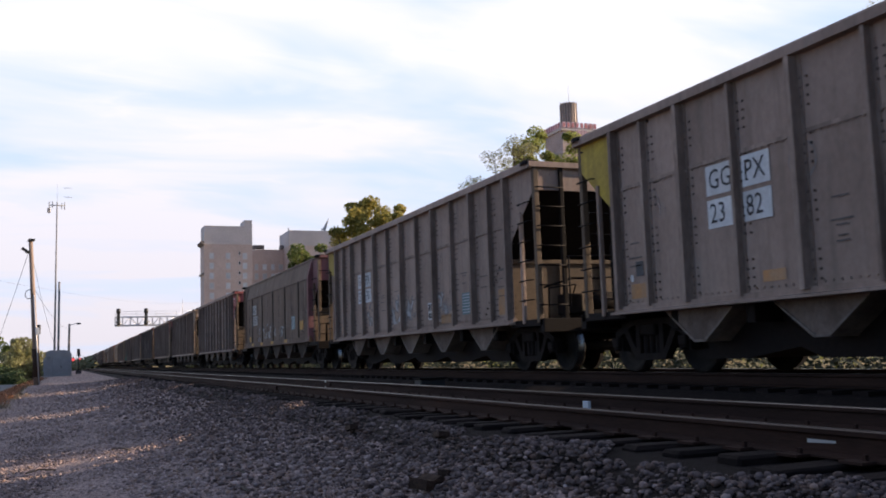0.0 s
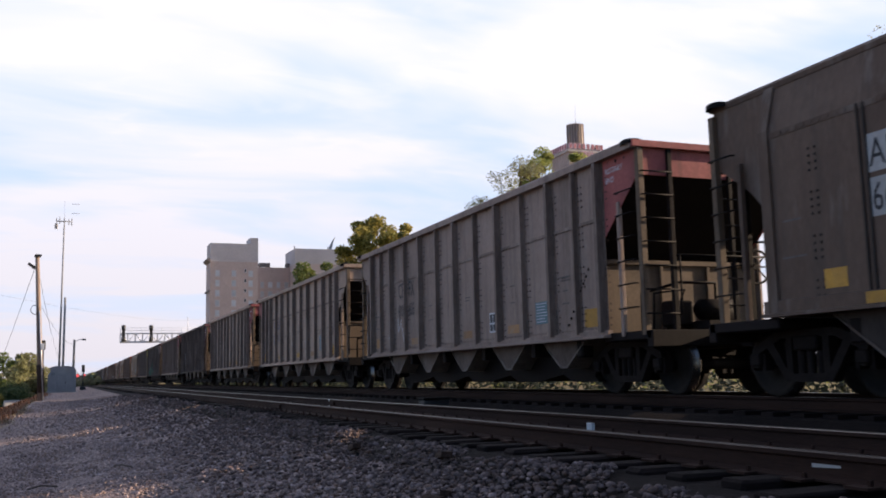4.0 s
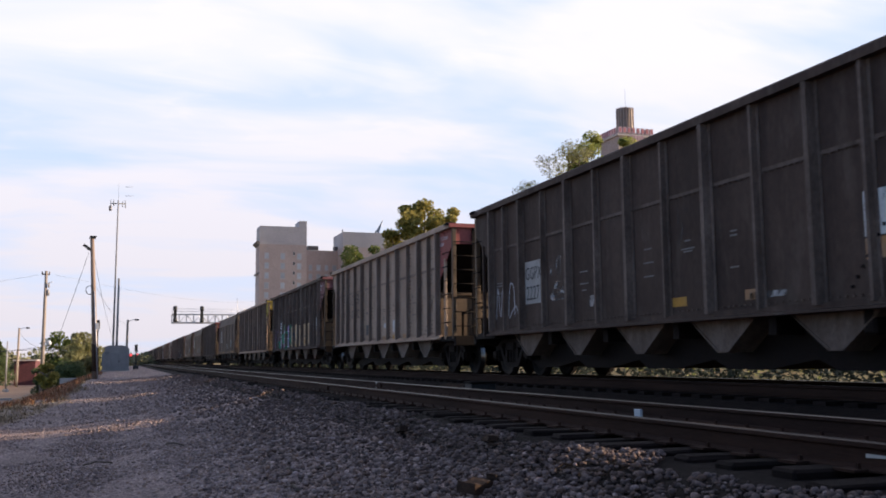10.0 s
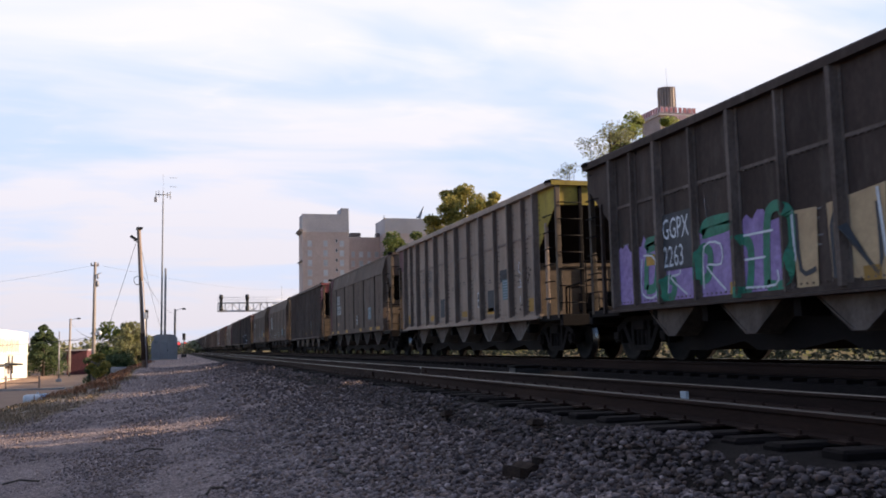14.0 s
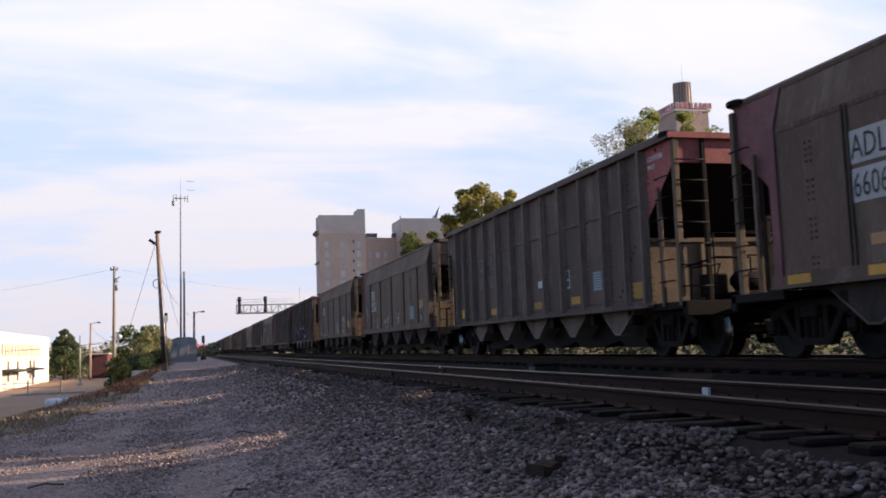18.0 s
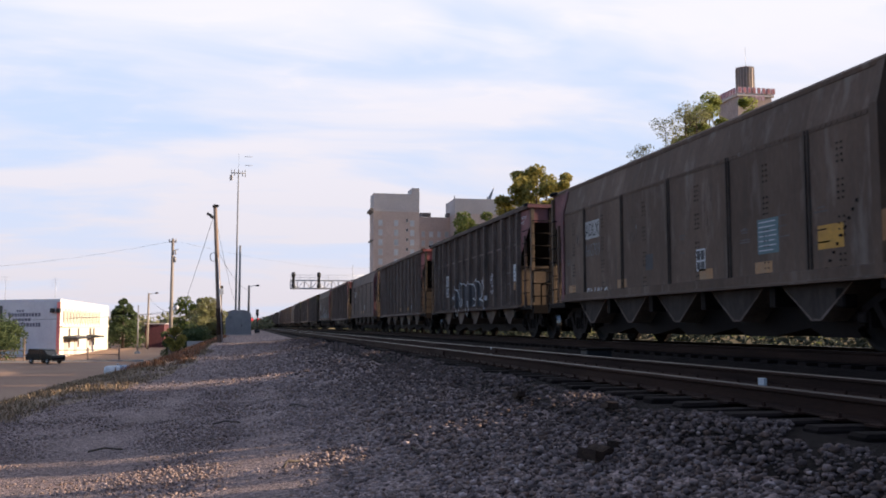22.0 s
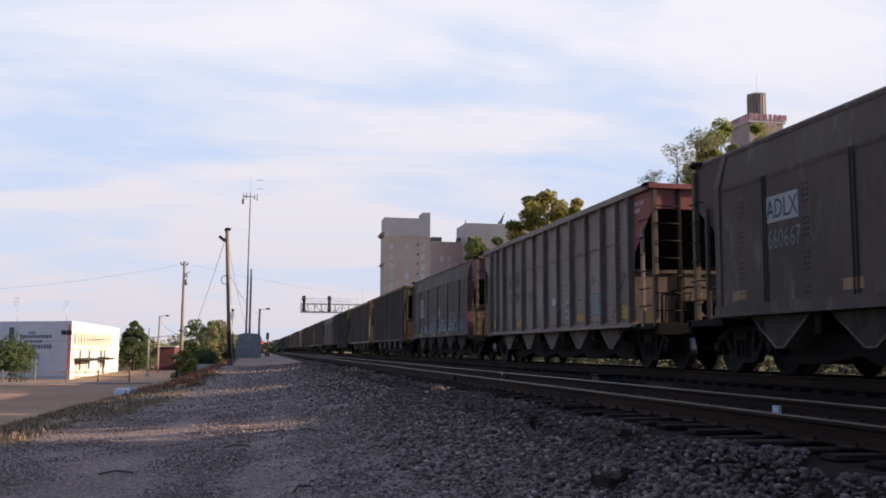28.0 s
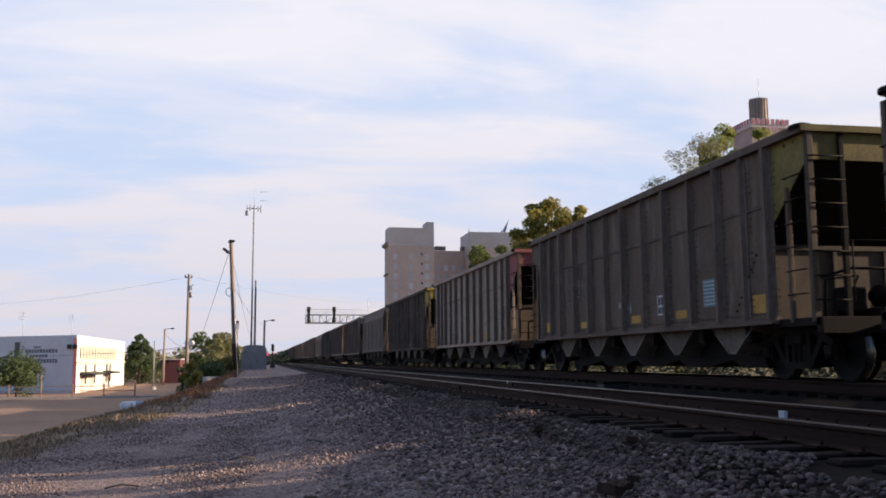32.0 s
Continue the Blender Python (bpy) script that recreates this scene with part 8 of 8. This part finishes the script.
def blades(name, leaf, label, zones, seed, tall):
    """Tufts of thin bent blades, thicker where the soil gathers them."""
    rnd = random.Random(seed)
    verts, faces = [], []
    for x0, x1, y0, y1, count in zones:
        for _ in range(count):
            x, y = rnd.uniform(x0, x1), rnd.uniform(y0, y1)
            if x > gravel_edge(y) + rnd.gauss(-0.1, 0.22) or noise.noise((x * 0.8, y * 0.3, 3.0)) < rnd.uniform(-0.5, 0.25):
                continue
            z = ground_z(x, y) - 0.03
            for _ in range(7):
                a, h = rnd.uniform(0, 6.28), tall * rnd.uniform(0.35, 1.25)
                w = 0.004 + 0.00035 * y
                dx, dy = math.cos(a), math.sin(a)
                bx, by = x + rnd.gauss(0, 0.09), y + rnd.gauss(0, 0.09)
                lean = rnd.uniform(0.2, 0.9) * h
                n = len(verts)
                verts += [(bx - dy * w, by + dx * w, z), (bx + dy * w, by - dx * w, z), (bx + dx * lean * 0.4 + dy * w * 0.7, by + dy * lean * 0.4 - dx * w * 0.7, z + h * 0.6),
                          (bx + dx * lean * 0.4 - dy * w * 0.7, by + dy * lean * 0.4 + dx * w * 0.7, z + h * 0.6), (bx + dx * lean, by + dy * lean, z + h * 0.9)]
                faces += [(n, n + 1, n + 2, n + 3), (n + 3, n + 2, n + 4)]
    s = Shape()
    s.v, s.f, s.m, s.smooth = verts, faces, [0] * len(faces), [False] * len(faces)
    tagged(part(name, s, M[leaf]), label, "grass", kind="stuff")


blades("dry_grass", "dry_grass", "dry yellow grass along the gravel's edge", [(-11.0, -2.6, 9, 32, 4600), (-9.0, -1.6, 32, 75, 3400)], 41, 0.15)
blades("red_weeds", "red_weed", "rust red weeds on the bank", [(-5.2, -2.2, 40, 62, 500), (-5.0, -1.6, 60, 95, 900)], 42, 0.3)


def ties():
    rnd = random.Random(6)
    shapes = []
    for k in range(4):
        s = Shape()
        s.slab(-1.30, 1.30, -0.115, 0.115, -0.17, 0, 0.015 + 0.004 * k)
        shapes.append(s)
    y = -2.0
    i = 0
    while y < 120:
        x = NEAR_C + rnd.uniform(-0.12, 0.07)
        t = part("tie", shapes[i % 4], M["tie_wood"], near_track, "", ("tie", i % 4))
        t.matrix_basis = pose(x, y, NEAR_TOP - 0.172 + rnd.uniform(-0.02, 0.0), rnd.uniform(-1, 1), rnd.uniform(-0.6, 0.6), rnd.uniform(-1.2, 1.2))
        y += 0.52 + rnd.uniform(-0.04, 0.05)
        i += 1
    for centre, top, track, y0, y1 in ((NEAR_C, NEAR_TOP, near_track, 120.3, 420), (TRAIN_C, TRAIN_TOP, train_track, -10, 300)):
        s = Shape()
        y = y0
        while y < y1:
            s.box(centre - 1.3, centre + 1.3, y - 0.115, y + 0.115, top - 0.32, top - 0.172)
            y += 0.53
        tagged(part("tie", s, M["tie_wood"], track, "dark row of wooden ties"), kind="stuff")
    s = Shape()
    y = -2.0
    while y < 60:
        for side in (-1, 1):
            x = NEAR_C + side * 0.7545
            s.box(x - 0.18, x + 0.18, y - 0.09, y + 0.09, NEAR_TOP - 0.178, NEAR_TOP - 0.160)
            for d in (-0.1, 0.1):
                s.box(x + d - 0.012, x + d + 0.012, y - 0.05, y - 0.026, NEAR_TOP - 0.16, NEAR_TOP - 0.125)
        y += 0.52
    tagged(part("tie_plate", s, M["rail_rust"], near_track, "rusty tie plates and spikes"), kind="stuff")
    for side, y in ((1, 22.3), (-1, 21.2)):
        x = NEAR_C + side * 0.7545
        for d in (-1, 1):
            part("joint_bar", Shape().slab(x + d * 0.035 - 0.018, x + d * 0.035 + 0.018, y - 0.45, y + 0.45, NEAR_TOP - 0.14, NEAR_TOP - 0.05, 0.006), M["rail_rust"], near_track, "bolted rail joint bar")
    part("joint_gap", Shape().box(NEAR_C + 0.7545 - 0.045, NEAR_C + 0.7545 - 0.038, 22.25, 22.33, NEAR_TOP - 0.16, NEAR_TOP + 0.0), M["patch_white"], near_track, "white insulated rail joint")
    part("rail_tag", Shape().slab(5.72, 5.76, 9.80, 9.93, NEAR_TOP - 0.17, NEAR_TOP - 0.08, 0.004), M["patch_white"], near_track, "white tag on the rail's web")
    part("chalk_mark", Shape().add([(NEAR_C - 0.7545 - 0.0125, 4.75 - 0.03 * k, NEAR_TOP - 0.10 + 0.005 * (k % 3)) for k in (0, 8)] + [(NEAR_C - 0.7545 - 0.0125, 4.75 - 0.03 * k, NEAR_TOP - 0.075) for k in (8, 0)], [(0, 1, 2, 3)]), M["patch_pale"], near_track, "faint chalk on the rail")


ties()


def debris():
    b = thing("junction_box", "low dark metal box between the tracks", "track box", pose(7.25, 19.0, -0.86))
    part("body", Shape().slab(-0.28, 0.28, -0.2, 0.2, 0, 0.34, 0.02), M["signal_black"], b)
    part("lid", Shape().slab(-0.31, 0.31, -0.23, 0.23, 0.34, 0.38, 0.01), M["truck_iron"], b)
    part("conduit", Shape().path([(-0.28, 0, 0.1), (-0.7, 0, 0.02), (-1.3, 0, -0.02)], 0.03), M["truck_iron"], b)
    for x, y, l, w, h, q, lab in ((2.50, 6.72, 0.22, 0.17, 0.10, 30, "broken brown chunk of old tie on the stones"), (3.25, 8.3, 0.55, 0.10, 0.06, 75, "splintered dark piece of old wood"),
                                  (3.05, 10.6, 0.6, 0.09, 0.06, 80, "splintered dark piece of old wood"), (2.72, 6.9, 0.25, 0.07, 0.05, 60, "splintered dark piece of old wood")):
        d = thing("wood_scrap", lab, "debris", pose(x, y, ground_z(x, y) + 0.03, 4, 6, q))
        rnd = random.Random(int(x * 100))
        s = Shape()
        n = 5
        top = [rnd.uniform(0.7, 1.1) for _ in range(n + 1)]
        poly = [(-l / 2, 0), (l / 2, 0)] + [(l / 2 - l * k / n, h * top[k]) for k in range(n + 1)]
        s.prism(poly, "y", -w / 2, w / 2)
        part("chunk", s, M["old_wood"], d)
    rnd = random.Random(9)
    for k in range(7):
        x, y = rnd.uniform(-2.5, 2.2), rnd.uniform(9, 24)
        d = thing("stick", "short dry stick lying on the gravel", "debris", pose(x, y, ground_z(x, y) + 0.04, 0, 0, rnd.uniform(0, 180)))
        part("twig", Shape().path([(-0.2, 0, 0), (0.0, 0.03, 0.03), (0.22, -0.02, 0.0)], 0.012, 5), M["bark"], d)


debris()

# ---------------------------------------------------------------- road vehicles in the lot


def vehicle(name, label, paint, kind):
    """A passing car, its front towards +x in its own space, wheels on z = 0."""
    c = thing(name, label, "car", group="passing cars")
    if kind == "sedan":
        low = [(-2.3, 0.35), (2.3, 0.35), (2.35, 0.6), (2.2, 0.78), (1.2, 0.92), (-1.6, 0.98), (-2.25, 0.95), (-2.35, 0.6)]
        cab = [(1.15, 0.90), (0.35, 1.40), (-0.85, 1.44), (-1.65, 0.97)]
    else:
        low = [(-2.4, 0.42), (2.4, 0.42), (2.45, 0.8), (2.3, 1.02), (1.25, 1.12), (-2.3, 1.18), (-2.45, 0.8)]
        cab = [(1.2, 1.10), (0.55, 1.72), (-2.1, 1.78), (-2.35, 1.16)]
    part("body", Shape().prism(low, "y", -0.9, 0.9), M[paint], c)
    part("cabin", Shape().prism(cab, "y", -0.76, 0.76), M[paint], c)
    k = [(x * 0.88 + (0.04 if x < 0 else -0.04), 0.12 + z * 0.9) for x, z in cab]
    for y in (-0.765, 0.765):
        part("side_window", Shape().prism(k, "y", y - 0.01, y + 0.01), M["car_glass"], c)
    a, b = cab[0], cab[1]
    part("windscreen", Shape().add([(a[0] + 0.01, -0.7, a[1] + 0.03), (a[0] + 0.01, 0.7, a[1] + 0.03), (b[0] + 0.03, 0.66, b[1] - 0.04), (b[0] + 0.03, -0.66, b[1] - 0.04)], [(0, 1, 2, 3)]), M["car_glass"], c)
    for y in (-0.62, 0.62):
        part("headlight", Shape().slab(2.28, 2.40, y - 0.2, y + 0.2, 0.62, 0.76, 0.02), M["ink_white"], c)
        part("tail_light", Shape().slab(-2.44, -2.34, y - 0.2, y + 0.2, 0.72, 0.9, 0.02), M["sign_red"], c)
    part("bumper", Shape().slab(2.3, 2.46, -0.85, 0.85, 0.34, 0.52, 0.03), M["rubber"], c)
    for x in (-1.4, 1.42):
        for y in (-0.88, 0.88):
            sgn = 1 if y > 0 else -1
            sh = Shape()
            prof = [(0.12, 0.10), (0.30, 0.11), (0.33, 0.08), (0.33, -0.08), (0.30, -0.1), (0.12, -0.09)]
            vv = Shape().lathe(prof, "x", (0, 0, 0), 16)
            sh.add([(p[1], p[0], p[2]) for p in vv.v], [tuple(reversed(f)) for f in vv.f], 0, True)
            w = part("wheel", sh, M["rubber"], c, "", ("tyre",))
            w.matrix_basis = pose(x, y, 0.33)
            hub = Shape().lathe([(0.01, 0.085), (0.2, 0.09), (0.22, 0.05)], "x", (0, 0, 0), 12)
            hs = Shape()
            hs.add([(p[1], p[0] * sgn, p[2]) for p in hub.v], list(hub.f), 0, True)
            part("rim", hs, M["galvanised"], w, "", ("rim", sgn))
    return c


VEHICLES = [(vehicle("sedan", "dark maroon sedan driving along the lot", "paint_maroon", "sedan"), 12.95), (vehicle("sedan", "white sedan driving along the lot", "paint_white", "sedan"), 14.62),
            (vehicle("sport_utility", "black sport utility car driving along the lot", "paint_black", "suv"), 16.60), (vehicle("sport_utility", "black sport utility car with bright lamps", "paint_black", "suv"), 22.62)]
ROAD = [(-495, 144), (-90, 132), (-27, 126.0), (-15.0, 113.0), (-6.0, 103.5), (30, 67.5)]
ROAD_Z = [-4.48, -4.48, -4.48, -4.48, -6.9, -11.2]


def on_road(s):
    """Place and heading s metres past the point at which the bank begins to hide the road."""
    lens = [0]
    for (a, b), (c, d) in zip(ROAD, ROAD[1:]):
        lens.append(lens[-1] + math.hypot(c - a, d - b))
    u = min(max(s + lens[3], 0.01), lens[-1] - 0.01)
    for i in range(len(ROAD) - 1):
        if u <= lens[i + 1]:
            f = (u - lens[i]) / (lens[i + 1] - lens[i])
            (a, b), (c, d) = ROAD[i], ROAD[i + 1]
            z = ROAD_Z[i] + (ROAD_Z[i + 1] - ROAD_Z[i]) * f
            return a + (c - a) * f, b + (d - b) * f, z, math.degrees(math.atan2(d - b, c - a))


def roll(w, key, rows, shared):
    """Keys a wheel; wheels that sit and turn alike share the keys."""
    if key not in shared:
        walk(w, rows)
        shared[key] = w.animation_data
    else:
        w.rotation_mode = "QUATERNION"
        w.animation_data_create()
        w.animation_data.action = shared[key].action
        w.animation_data.action_slot = shared[key].action_slot


def motions():
    """The train rolls past towards the camera; every wheel turns with it."""
    shared = {}
    times = [i * 2.0 for i in range(17)]
    for index, car in TRAIN:
        y0 = FIRST + PITCH * index - PITCH / 2
        walk(car, [(t, pose(TRAIN_C, y0 - run(t), TRAIN_TOP)) for t in times])
    for car, hidden in VEHICLES:
        rows = []
        for t in sorted({0.0, 32.0} | {hidden + k * 0.5 for k in range(-8, 5) if 0 < hidden + k * 0.5 < 32}):
            x, y, z, q = on_road(20.2 * (t - hidden))
            rows.append((t, pose(x, y, z, 0, 0, q)))
        walk(car, rows)
        for w in car.children:
            if w.name.startswith("wheel"):
                o = tuple(round(c, 3) for c in w.matrix_basis.translation)
                roll(w, o, [(f / FPS, pose(*o, 0, math.degrees(20.2 * f / FPS / 0.33), 0)) for f in range(0, 32 * FPS + 1)], shared)
    turning = [f / FPS for f in range(0, 32 * FPS + 1, 2)]
    for index, car in TRAIN:
        for truck in car.children:
            for w in truck.children:
                if not w.name.startswith("wheelset"):
                    continue
                d = 0.89 if w.matrix_basis.translation.y > 0 else -0.89
                roll(w, d, [(t, pose(0, d, 0.457, math.degrees(run(t) / 0.459), 0, 0)) for t in turning], shared)


motions()
